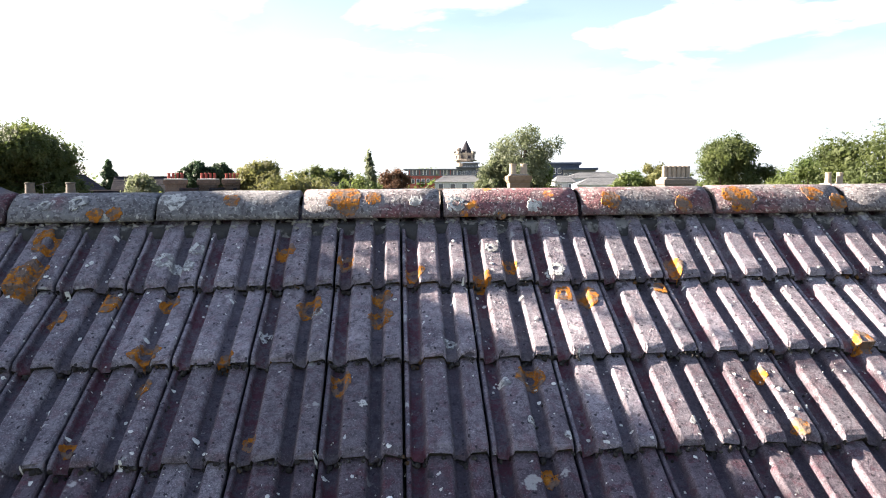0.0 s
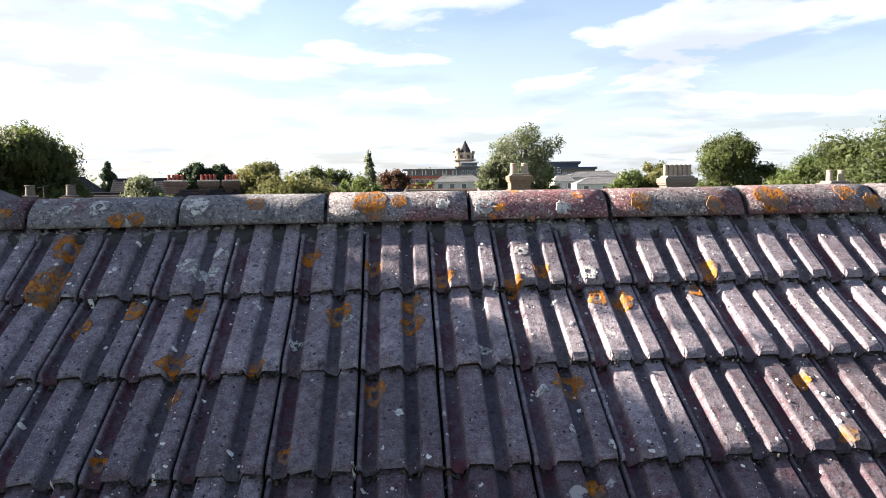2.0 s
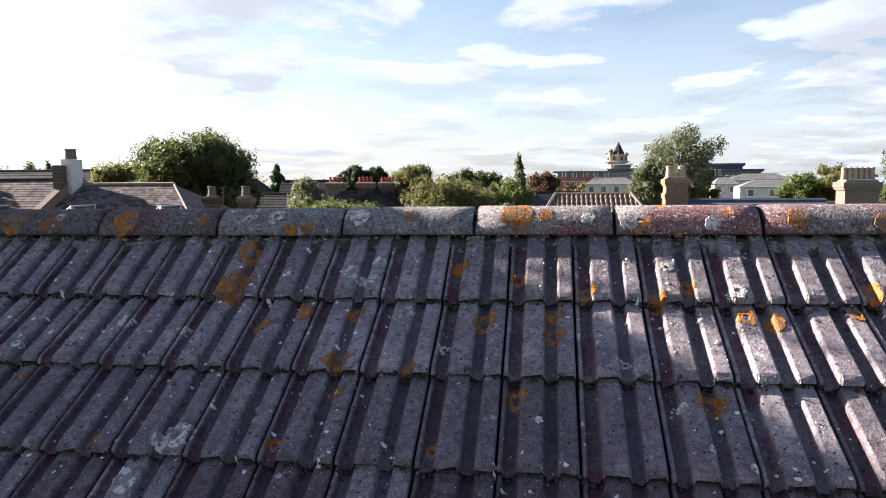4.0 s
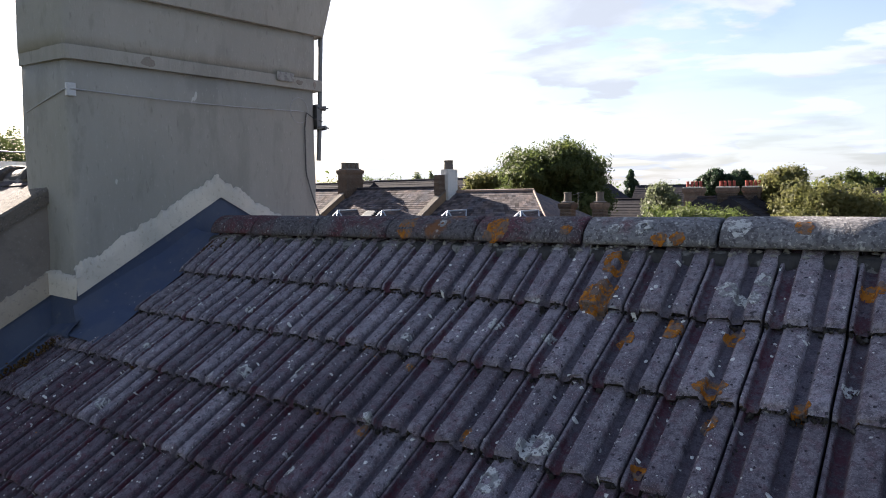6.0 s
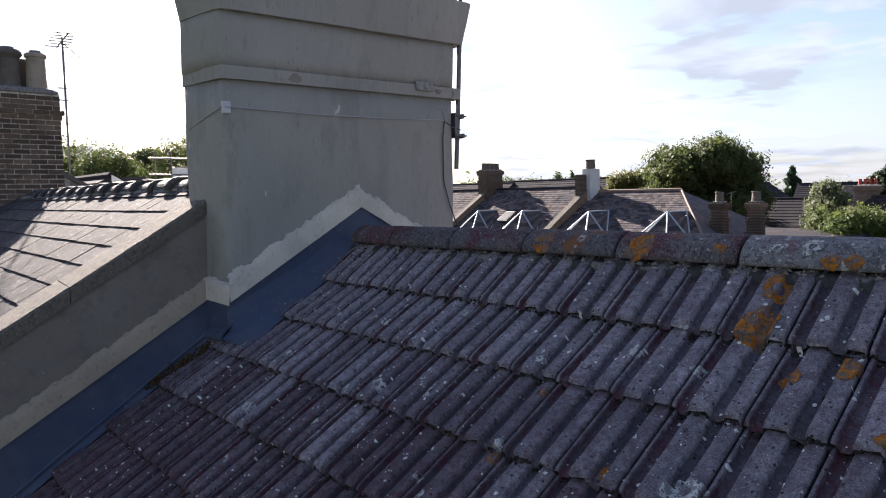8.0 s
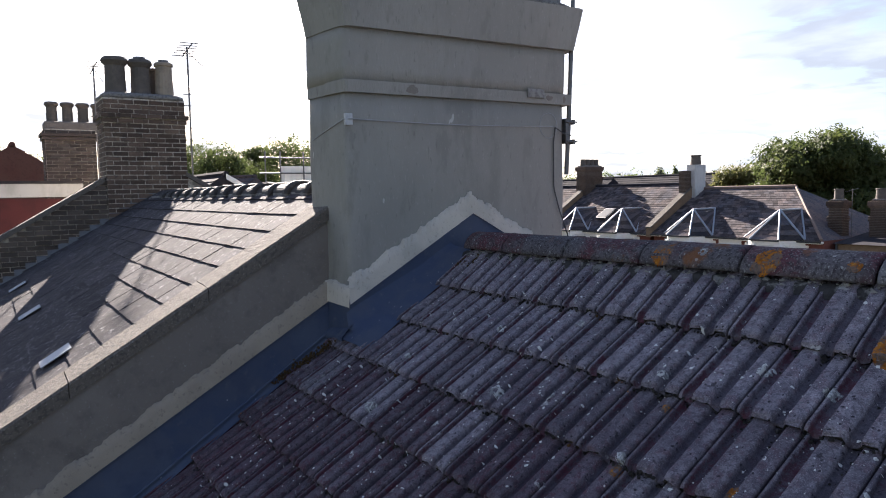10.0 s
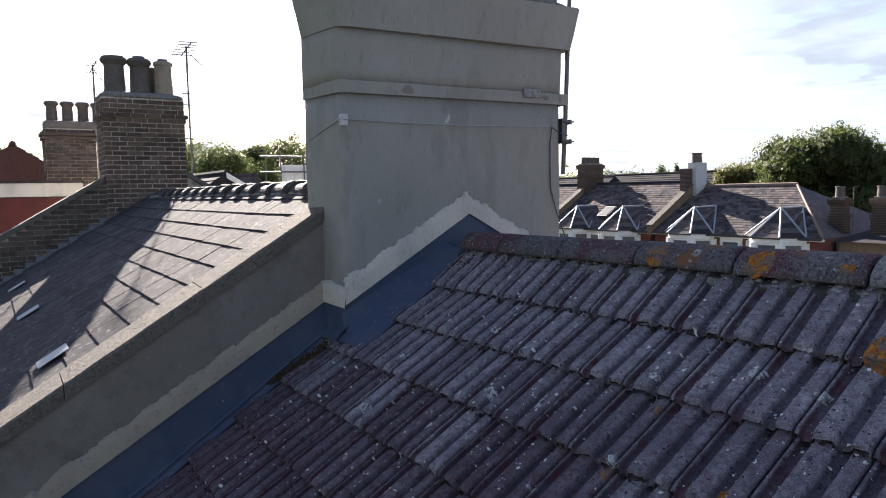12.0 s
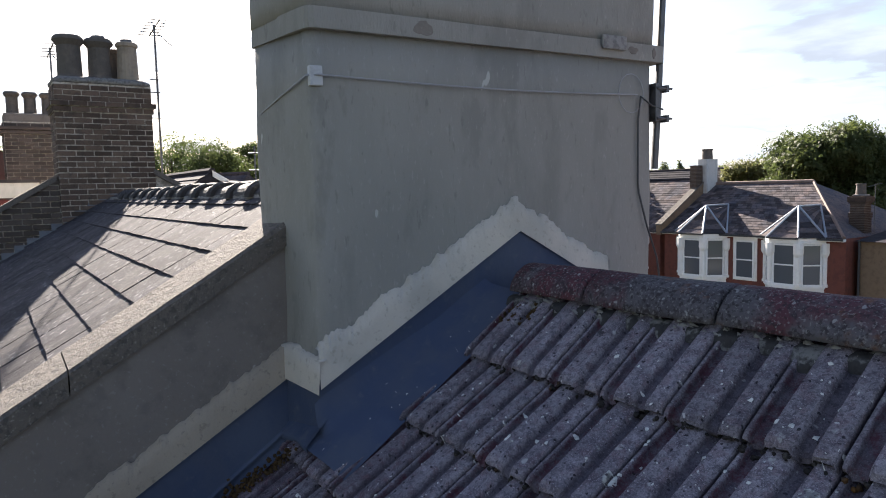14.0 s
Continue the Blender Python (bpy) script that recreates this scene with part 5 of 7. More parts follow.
def bay(parent, xc, y):
    """A canted bay with white stucco piers, three sashes and its own hipped slate roof."""
    w, d, sl = 2.75, 0.85, 0.72
    fl, el = xc - w / 2, xc + w / 2
    outer = [(fl, y), (fl + sl, y - d), (el - sl, y - d), (el, y)]
    bm = prism(bmesh.new(), outer, GROUND_Z, SILL, "z")
    part("bay_base", bm, WHITE, parent, "white stucco bay")
    bm = prism(bmesh.new(), [(a + (0.08 if a < xc else -0.08), b + 0.12) for a, b in outer], SILL, EAVE - 0.25, "z")
    part("bay_lining", bm, CURTAIN, parent, "pale curtains behind the panes")
    bm = prism(bmesh.new(), [(xc + (a - xc) * 1.06, b - 0.06) for a, b in outer], EAVE - 0.26, EAVE - 0.02, "z")
    part("bay_cornice", bm, WHITE, parent, "white moulded cornice")
    bm = prism(bmesh.new(), [(xc + (a - xc) * 1.04, b - 0.05) for a, b in outer], SILL - 0.08, SILL + 0.02, "z")
    part("bay_sill", bm, WHITE, parent, "white stone sill")
    for a, b in outer:
        bm = turned(bmesh.new(), [(0.17, 0), (0.17, 0.12), (0.13, 0.16), (0.13, 1.30), (0.20, 1.42), (0.22, 1.50), (0.22, EAVE - 0.24 - SILL)], 8, (a, b + 0.04, SILL))
        part("pier", bm, WHITE, parent, "white moulded pier")
    top = EAVE - 0.28
    for (a0, b0), (a1, b1) in zip(outer, outer[1:]):
        ww = math.hypot(a1 - a0, b1 - b0) - 0.26
        turn = math.degrees(math.atan2(b1 - b0, a1 - a0))
        sash(parent, -ww / 2, ww / 2, SILL + 0.02, top, 0, at=pose((a0 + a1) / 2, (b0 + b1) / 2 + 0.03, SILL + 0.02, 0, 0, turn))
    # hipped bay roof with a short ridge that runs back into the main slope
    r = bmesh.new()
    tip, back = Vector((xc, y + 0.30, EAVE + 1.32)), Vector((xc, y + 2.15, EAVE + 1.32))
    ev = [Vector((xc + (a - xc) * 1.10, b - 0.12, EAVE)) for a, b in outer]
    ev[0].y = ev[3].y = y - 0.18
    faces = [(ev[0], ev[1], tip, tip), (ev[1], ev[2], tip, tip), (ev[2], ev[3], tip, tip), (ev[3], Vector((xc + 0.25, y + 2.15, EAVE + 1.2)), back, tip), (Vector((xc - 0.25, y + 2.15, EAVE + 1.2)), ev[0], tip, back)]
    for p, q, q1, p1 in faces:
        n = 6
        for k in range(n):
            s, t = k / n, (k + 1) / n
            f = [r.verts.new(p.lerp(p1, s) + Vector((0, -0.012, 0.016))), r.verts.new(q.lerp(q1, s) + Vector((0, -0.012, 0.016)))]
            f += [r.verts.new(q.lerp(q1, t)), r.verts.new(p.lerp(p1, t))] if not (k == n - 1 and p1 == q1) else [r.verts.new(tip)]
            r.faces.new(f)
    part("bay_roof", r, FARSLATE, parent, "small hipped slate bay roof", kind="stuff")
    for p, q in [(e, tip) for e in ev] + [(tip, back), (ev[3], back), (ev[0], back)]:
        bm = tube(bmesh.new(), [p + Vector((0, -0.01, 0.03)), q + Vector((0, 0, 0.04))], 0.05, 6)
        part("hip_roll", bm, LEADROLL, parent, "pale lead hip roll")
    bm = boxed(ev[1].x, ev[2].x, y - d - 0.2, y - d - 0.1, EAVE - 0.06, EAVE + 0.02)
    part("gutter", bm, CABLEDARK, parent, "black gutter")


def terrace_house(x0, x1, ridge, hip_right, name_label):
    th = thing("terrace_house", name_label, "house", (0, 0, 0), group="terrace across the street")
    depth, ry = 8.5, 33.0
    part("brick_front", boxed(x0, x1, FY, FY + depth, GROUND_Z, EAVE), BRICKRED, th, "red brick front")
    bm = bmesh.new()
    hx = 3.7 if hip_right else 0.0
    slate_courses(bm, (lambda a: x0), (lambda a: x1 - hx * a), FY - 0.25, EAVE + 0.0, ry, ridge)
    part("front_slope", bm, FARSLATE, th, "weathered slate slope", kind="stuff")
    bm = prism(bmesh.new(), [(FY - 0.2, EAVE - 0.04), (ry, ridge - 0.04), (FY + depth + 0.2, EAVE - 0.04)], x0 + 0.02, x1 - hx - 0.02)
    part("roof_body", bm, DARKROOF, th, "slate rear slope")
    if hip_right:
        bm = bmesh.new()
        a, b, c = bm.verts.new((x1 - hx, ry, ridge - 0.02)), bm.verts.new((x1, FY - 0.2, EAVE)), bm.verts.new((x1, FY + depth, EAVE))
        d = bm.verts.new((x1 - hx, FY + depth, EAVE)); e = bm.verts.new((x1 - hx, FY - 0.2, EAVE - 0.03))
        bm.faces.new((a, b, c)); bm.faces.new((a, c, d)); bm.faces.new((a, e, b))
        part("hip_slope", bm, FARSLATE, th, "hipped slate end slope")
        bm = tube(bmesh.new(), [(x1 + 0.02, FY - 0.22, EAVE + 0.05), (x1 - hx, ry, ridge + 0.03)], 0.075, 6)
        part("hip_tiles", bm, HIPTILE, th, "terracotta hip tiles")
    bm = tube(bmesh.new(), [(x0, ry, ridge + 0.02), (x1 - hx, ry, ridge + 0.02)], 0.11, 8)
    part("ridge_tiles", bm, HIPTILE if hip_right else DARKROOF, th, "clay ridge tiles")
    part("gutter", boxed(x0, x1, FY - 0.36, FY - 0.24, EAVE - 0.10, EAVE - 0.01), CABLEDARK, th, "black gutter")
    part("gutter_board", boxed(x0, x1, FY - 0.24, FY, EAVE - 0.14, EAVE - 0.03), WHITE, th, "white soffit board")
    return th


LAST_STACK = []


def far_stack(x, y, z0, z1, w, d, pots, pot_mat, mat, pot_h=0.5, label="", cap=True, pot_r=0.12, shoulder=False):
    st = thing("chimney_stack", label, "chimney", (x, y, 0), group="chimney stacks on the rooftops")
    LAST_STACK.append(st.name)
    bm = boxed(-w / 2 + 0.012, w / 2 - 0.012, -d / 2 + 0.012, d / 2 - 0.012, z0, z1 - 0.02)
    part("shaft", bm, JOINTDARK if mat in (BRICK, BRICKTAN) else mat, st)
    if mat in (BRICK, BRICKTAN):
        bm = bmesh.new()
        lower = max(z0, z1 - 3.0)
        for k in range(int((z1 - lower) / 0.075)):
            z = lower + k * 0.075
            j = [random.uniform(-0.008, 0.006) for _ in range(4)]
            out = 0.06 if shoulder and 0.75 < z1 - z < 0.98 else (0.02 if shoulder and z1 - z >= 0.98 else 0.0)
            box(bm, -w / 2 + j[0] - out, w / 2 + j[1] + out, -d / 2 + j[2] - out, d / 2 + j[3] + out, z, z + 0.058)
        part("brickwork", bm, mat, st, kind="stuff")
    if cap:
        bm = boxed(-w / 2 - 0.09, w / 2 + 0.09, -d / 2 - 0.09, d / 2 + 0.09, z1 - 0.28, z1 - 0.06, bevel=0.02)
        box(bm, -w / 2 - 0.05, w / 2 + 0.05, -d / 2 - 0.05, d / 2 + 0.05, z1 - 0.36, z1 - 0.28)
        part("oversailing_cap", bm, mat, st)
        bm = boxed(-w / 2 + 0.05, w / 2 - 0.05, -d / 2 + 0.05, d / 2 - 0.05, z1 - 0.07, z1 + 0.04, bevel=0.03)
        part("flaunching", bm, MORTAR, st)
    for k in range(pots):
        along = (k - (pots - 1) / 2) * (max(w, d) - 0.1) / max(1, pots - 0.4)
        px, py = (along, 0) if w >= d else (0, along)
        chimney_pot(st, px, py, z1 + 0.02, pot_h, pot_r, pot_mat, flared=False)
    return st


houses = []
for x0, x1, ridge, hip, bays, wins, label in (
        (-25.9, -16.5, 0.30, True, (-23.55, -18.75), (-21.15,), "red brick terrace house with white bays and hipped slate roof"),
        (-34.6, -26.2, 0.60, False, (-32.3, -28.5), (-30.4,), "red brick terrace house with canted bays and a roof window"),
        (-43.2, -34.9, 0.60, False, (-41.0, -37.1), (-39.0,), "red brick terrace house further along the row")):
    h = terrace_house(x0, x1, ridge, hip, label)
    for xc in bays:
        bay(h, xc, FY)
    for xc in wins:
        part("window_recess", boxed(xc - 0.62, xc + 0.62, FY - 0.05, FY + 0.02, SILL - 0.05, EAVE - 0.15), WHITE, h, "white window surround")
        sash(h, xc - 0.5, xc + 0.5, SILL + 0.02, EAVE - 0.3, FY - 0.08)
    houses.append(h)
for x in (-26.05, -34.75):                     # party walls stand up through the slates
    bm = prism(bmesh.new(), [(FY - 0.3, EAVE - 0.2), (FY - 0.3, EAVE + 0.3), (33.0, 0.95), (37.3, EAVE + 0.3), (37.3, EAVE - 0.2)], x - 0.17, x + 0.17)
    pw = part("wall_party_street", bm, BRICKTAN, label="brick party wall standing above the slates", kind="structure")
    tagged(pw, category="wall")
    bm = prism(bmesh.new(), [(FY - 0.34, EAVE + 0.3), (FY - 0.34, EAVE + 0.37), (33.0, 1.03), (33.0, 0.95)], x - 0.21, x + 0.21)
    part("coping", bm, COPING, pw)
# a roof window on the second house
ROOFPANE = material("dusty_roof_pane", (0.05, 0.055, 0.065), [("noise", 3.0, 0.45, 0.7, (0.08, 0.085, 0.095), 0.8)], rough=0.35, spec=0.3)
rw = thing("roof_window", "tilted roof window in the slates, lit by the sky", "roof window", (-30.6, 30.0, -1.18))
part("window_frame", boxed(-0.45, 0.45, -0.55, 0.55, 0.0, 0.10), METAL, rw).rotation_euler.x = radians(30)
part("pane", boxed(-0.38, 0.38, -0.48, 0.48, 0.10, 0.115), ROOFPANE, rw).rotation_euler.x = radians(30)
far_stack(-25.95, 32.55, -0.6, 1.72, 0.58, 1.0, 0, POT, OFFWHITE, label="white rendered chimney stack on the party wall", cap=False)
far_stack(-26.12, 31.75, -0.9, 1.38, 0.42, 0.55, 0, POT, BRICK, label="sooty brick flue beside the white stack", cap=False)
pot = thing("chimney_pot", "dark squat chimney pot on the white stack", "chimney pot", (-25.96, 32.5, 1.72))
chimney_pot(pot, 0, 0, 0, 0.55, 0.28, POT, flared=False)
far_stack(-34.75, 32.75, 0.0, 2.0, 0.85, 1.6, 4, POT, BRICK, shoulder=True, label="broad sooty brick stack with squat pots", pot_h=0.44, pot_r=0.17)
# stacks and low roof beyond the hipped end
far_stack(-17.0, 31.0, -4.0, -0.34, 0.62, 0.6, 1, POT, BRICK, shoulder=True, label="dark brick stack with one clay pot beyond the hipped roof", pot_h=0.5, pot_r=0.20)
far_stack(-15.4, 31.5, -4.0, -0.34, 0.62, 0.6, 1, POT, BRICK, shoulder=True, label="dark brick stack with one clay pot beyond the hipped roof", pot_h=0.5, pot_r=0.20)
tv_aerial(-16.5, 31.2, -2.4, 0.16, spread=0.35)
low = thing("side_building", "low tan brick building with a dark roof beside the terrace", "building", (0, 0, 0))
part("brick_wall", boxed(-16.3, -11.0, FY + 0.6, 38, GROUND_Z, EAVE - 0.15), BRICKTAN, low)
bm = prism(bmesh.new(), [(FY + 0.4, EAVE - 0.12), (34.0, EAVE + 0.42), (38.2, EAVE - 0.12)], -16.35, -10.9)
part("dark_roof", bm, DARKROOF, low, "dark slate roof")
part("downpipe", tube(bmesh.new(), [(-16.2, FY + 0.5, GROUND_Z), (-16.2, FY + 0.5, EAVE - 0.1)], 0.05, 6), CABLEDARK, low, "black downpipe")


# ---- trees ----
def crown_mesh(name, blobs, leaf, count, rng, droop=0.0, wind=0.0):
    """Many small leaf sprays over uneven lumps, thinner towards the edges."""
    verts, faces = [], []
    total = sum(b[3] ** 2 for b in blobs)
    for bx, by, bz, br, bh in [(b[0], b[1], b[2], b[3], b[4] if len(b) > 4 else b[3]) for b in blobs]:
        for q in range(int(count * br * br / total)):
            inner = not wind and q % 4 == 0                      # some larger sprays close the inside of the crown
            d = Vector((rng.gauss(0, 1), rng.gauss(0, 1), rng.gauss(0, 1))).normalized()
            lump = 0.84 + 0.30 * noise.noise(d * 2.6 + Vector((bx, by, bz)) * 0.7) + 0.16 * noise.noise(d * 7.0 + Vector((bz, bx, by)))
            if not inner and noise.noise(d * 5.0 + Vector((by, bz, bx))) < -0.30:
                continue
            rad = lump * (0.62 + 0.40 * rng.random() ** 0.6) if not inner else lump * (0.30 + 0.50 * rng.random())
            p = Vector((bx + d.x * br * rad, by + d.y * br * rad, bz + d.z * bh * rad))
            p.x += wind * max(0.0, d.z) * br
            n = (d + Vector((rng.uniform(-1, 1), rng.uniform(-1, 1), rng.uniform(-0.6, 1.0)))).normalized()
            u = n.orthogonal().normalized()
            w = n.cross(u)
            a = rng.uniform(0, 6.28)
            u, w = math.cos(a) * u + math.sin(a) * w, math.cos(a) * w - math.sin(a) * u
            for k in range(3):
                s = leaf * rng.uniform(0.5, 1.15) * (2.6 if inner else 1.0)
                o = p + (u * rng.uniform(-1, 1) + w * rng.uniform(-1, 1) + n * rng.uniform(-0.5, 0.5)) * leaf
                b = len(verts)
                verts += [tuple(o - u * s * 0.5), tuple(o + w * s * 0.28 - n * 0.1 * s), tuple(o + u * s * 0.6 - Vector((0, 0, droop * s))), tuple(o - w * s * 0.28)]
                faces.append((b, b + 1, b + 2, b + 3))
                u, w = (u * 0.5 + w * 0.86), (w * 0.5 - u * 0.86)
    me = bpy.data.meshes.new(name)
    me.from_pydata(verts, [], faces)
    return me


def tree(name, label, x, y, top, radius, mat, leaf=0.22, count=2600, base=GROUND_Z, shape="round", seed=1, category="tree", wind=0.0, low=None):
    rng = random.Random(seed)
    th = thing(name, label, category, (x, y, base))
    H = top - base
    blobs = []
    if shape == "round":
        zc = H - radius * 0.95
        for k in range(30):
            a, v = rng.uniform(0, 6.28), rng.uniform(-0.9, 0.85)
            q = (0.30 + 0.42 * rng.random()) * radius * math.sqrt(max(0.1, 1 - max(0, v) ** 2))
            z = zc + v * 0.72 * radius
            r = radius * rng.uniform(0.20, 0.40)
            blobs.append((q * math.cos(a) + wind * (z - zc), q * math.sin(a), min(z, H - r * 0.95), r, r * 0.9))
        blobs.append((0, 0, zc - 0.05 * radius, radius * 0.62, radius * 0.60))
        blobs.append((0.1 * radius, 0, H - radius * 0.36, radius * 0.36, radius * 0.34))
        if low is not None:
            for k in range(10):
                a, q = rng.uniform(0, 6.28), rng.uniform(0.4, 0.85) * radius
                blobs.append((q * math.cos(a), q * math.sin(a), low * H + rng.uniform(0, 0.25) * H, radius * rng.uniform(0.3, 0.45)))
    elif shape == "cone":
        taper = max(radius * 1.35, 2.4)
        for k in range(16):
            z = H - taper * 2.4 * (1 - k / 15.5)
            r = max(0.10, radius * min(1.0, (H - z) / taper + 0.08))
            for j in range(2):
                blobs.append((rng.uniform(-0.5, 0.5) * r, rng.uniform(-0.5, 0.5) * r, z, r * rng.uniform(0.65, 0.95), taper * rng.uniform(0.10, 0.17)))
    elif shape == "hedge":
        for k in range(9):
            blobs.append((rng.uniform(-1, 1) * radius, rng.uniform(-0.3, 0.3) * radius, H - radius * 0.35 + rng.uniform(-0.2, 0.05) * radius, radius * 0.35))
    trunk_r = max(0.06, radius * 0.06)
    bm = tube(bmesh.new(), [(0, 0, 0), (0.1 * trunk_r, 0, H * 0.3), (0.5 * trunk_r, 0.3 * trunk_r, H * 0.6), (0, 0, H * 0.85)], [trunk_r * 1.5, trunk_r, trunk_r * 0.7, trunk_r * 0.15], 8)
    for b in blobs[:8]:
        z = max(H * 0.25, b[2] - radius * 0.9)
        tube(bm, [(0, 0, z), (b[0] * 0.5, b[1] * 0.5, (z + b[2]) / 2), (b[0], b[1], b[2])], [trunk_r * 0.55, trunk_r * 0.35, trunk_r * 0.08], 6)
    part("trunk", bm, BARK, th, "tapered trunk and limbs")
    me = crown_mesh("crown", blobs, leaf, count, rng, droop=0.2, wind=wind)
    me.materials.append(mat)
    ob = new("crown", me); ob.parent = th
    return th


def at_bearing(deg, r, eye=(-0.1, -2.3)):
    """Plan position at a bearing (to the left of straight across the ridge) and a distance."""
    a = radians(deg)
    return eye[0] - r * math.sin(a), eye[1] + r * math.cos(a)


def up_at(deg, r, z=0.15):
    return z + r * math.tan(radians(deg))


for deg, r, el, rad, mat, lf, n, shape, seed, name, label in (
        (27.8, 58, 4.45, 5.2, LEAFDARK, 0.34, 16000, "round", 3, "tree", "large dark green broad-leaved tree behind the terrace"),
        (-26.2, 46, 3.55, 2.6, LEAFDARK, 0.21, 5600, "round", 5, "tree", "bushy mid-green tree behind the roofs"),
        (-36.4, 44, 4.4, 4.2, LEAFDARK, 0.20, 8500, "round", 6, "tree", "large green tree at the edge of the gardens"),
        (-31.6, 52, 2.2, 3.2, LEAFMID, 0.20, 5000, "round", 7, "tree", "green tree in a back garden"),
        (-10.3, 50, 4.7, 2.4, LEAFGREY, 0.30, 1900, "round", 8, "tree", "wind-blown silvery willow with gaps in its crown"),
        (-8.3, 50, 2.3, 1.8, LEAFGREY, 0.26, 1500, "round", 9, "tree", "silvery green tree in a garden"),
        (-11.8, 52, 1.5, 1.7, LEAFMID, 0.26, 1300, "round", 10, "tree", "green tree in a back garden"),
        (11.2, 46, 1.9, 1.9, LEAFPALE, 0.22, 2200, "round", 11, "tree", "pale green tree in a garden"),
        (8.6, 40, 1.2, 2.6, LEAFPALE, 0.18, 3800, "round", 12, "bush", "large olive-green bush in a garden"),
        (6.3, 41, 0.7, 1.8, LEAFPALE, 0.18, 2200, "round", 13, "bush", "olive-green bush in a garden"),
        (3.2, 44, 0.9, 1.6, LEAFMID, 0.2, 1600, "round", 14, "bush", "green bush below the poplar"),
        (2.2, 60, 2.5, 0.42, LEAFGREY, 0.26, 700, "cone", 15, "tree", "slender pale poplar on the skyline"),
        (21.9, 130, 1.65, 0.85, NEEDLES, 0.5, 600, "cone", 16, "conifer", "small dark conifer on the skyline"),
        (15.6, 75, 1.55, 1.35, NEEDLES, 0.30, 2200, "round", 17, "conifer", "dark spreading conifer behind the stacks"),
        (13.9, 75, 1.45, 1.35, NEEDLES, 0.30, 2200, "round", 18, "conifer", "dark spreading conifer behind the stacks"),
        (16.6, 76, 1.1, 1.1, NEEDLES, 0.30, 1500, "round", 19, "conifer", "dark spreading conifer behind the stacks"),
        (19.6, 60, 0.9, 1.9, LEAFGREY, 0.26, 1500, "round", 20, "tree", "grey-green tree in a garden"),
        (-21.0, 60, 1.4, 1.5, LEAFPALE, 0.25, 1300, "round", 21, "tree", "yellow-green tree in a garden"),
        (-19.0, 60, 0.9, 1.7, LEAFMID, 0.25, 1300, "round", 22, "tree", "green tree in a back garden"),
        (0.2, 120, 1.1, 3.0, AUTUMN, 0.5, 1300, "round", 23, "tree", "copper-leaved tree on the skyline"),
        (-2.6, 230, 1.2, 6.0, LEAFMID, 0.9, 1300, "round", 24, "tree", "distant green tree behind the block"),
        (6.8, 100, 1.5, 2.8, LEAFDARK, 0.4, 1500, "round", 25, "tree", "airy green tree on the skyline"),
        (4.8, 110, 1.2, 3.2, LEAFDARK, 0.45, 1300, "round", 26, "tree", "green tree on the skyline"),
        (74.2, 48, 4.3, 2.5, LEAFDARK, 0.26, 3400, "round", 27, "tree", "green tree beyond the neighbouring roofs"),
        (71.6, 55, 4.1, 2.0, LEAFDARK, 0.26, 2600, "round", 28, "tree", "green tree beyond the neighbouring roofs"),
        (77.3, 52, 4.9, 3.0, LEAFDARK, 0.26, 3200, "round", 29, "tree", "green tree beyond the neighbouring roofs"),
        (68.5, 50, 5.2, 2.6, LEAFDARK, 0.26, 2400, "round", 30, "tree", "green tree beyond the neighbouring roofs"),
        (88.5, 45, 4.0, 2.6, LEAFDARK, 0.26, 2000, "round", 31, "tree", "green tree beyond the brick stacks"),
        (33.5, 62, 2.0, 2.6, LEAFPALE, 0.3, 1800, "round", 32, "tree", "yellow-green tree beside the large tree"),
        (43.6, 95, 1.6, 2.6, LEAFMID, 0.35, 900, "round", 35, "tree", "green tree beyond the terrace"),
        (41.6, 100, 1.5, 2.6, LEAFDARK, 0.35, 700, "round", 36, "tree", "green tree beyond the terrace"),
        (39.2, 95, 1.75, 0.9, LEAFGREY, 0.35, 500, "cone", 37, "tree", "slender pale tree beyond the terrace"),
        (38.0, 96, 1.75, 0.8, LEAFGREY, 0.35, 500, "cone", 38, "tree", "slender pale tree beyond the terrace"),
        (34.9, 90, 1.7, 2.8, LEAFDARK, 0.35, 1100, "round", 39, "tree", "dark green tree beyond the terrace"),
        (18.3, 38, -0.9, 2.4, LEAFMID, 0.16, 2600, "hedge", 33, "hedge", "yellow-green hedge in a garden"),
        (43.4, 39.5, -3.95, 1.05, AUTUMN, 0.16, 1500, "round", 34, "shrub", "dark purple-leaved shrub in front of the bays")):
    px, py = at_bearing(deg, r)
    tree(name, label, px, py, up_at(el * 1.06 + 0.1, r), rad * 1.28, mat, leaf=lf * 0.62, count=int(n * 2.6 * (1.6 if shape == "cone" else 1.0)), shape=shape, seed=seed, wind=0.25 if seed == 8 else (0.02 if seed in (27, 28, 29, 30, 35, 36, 39) else 0.0))


def skyline():
    """The far belt of trees, one mesh of leaf clumps."""
    rng = random.Random(77)
    blobs = []
    for k in range(520):
        deg = rng.uniform(-70, 110)
        r = rng.uniform(140, 420)
        x, y = at_bearing(deg, r)
        top = up_at(rng.uniform(0.35, 0.95) + (0.85 if 34 < deg < 54 else 0.0), r)
        rad = rng.uniform(3.5, 7.5)
        blobs.append((x, y, top - rad, rad, rad * 1.1))
        blobs.append((x + rng.uniform(-4, 4), y, top - rad * 2, rad * 1.2, rad))
    me = crown_mesh("far_woods", blobs, 0.8, 70000, rng)
    me.materials.append(LEAFMID)
    tagged(new("far_woods", me), "belt of distant green trees on the skyline", "woods", kind="stuff")


skyline()


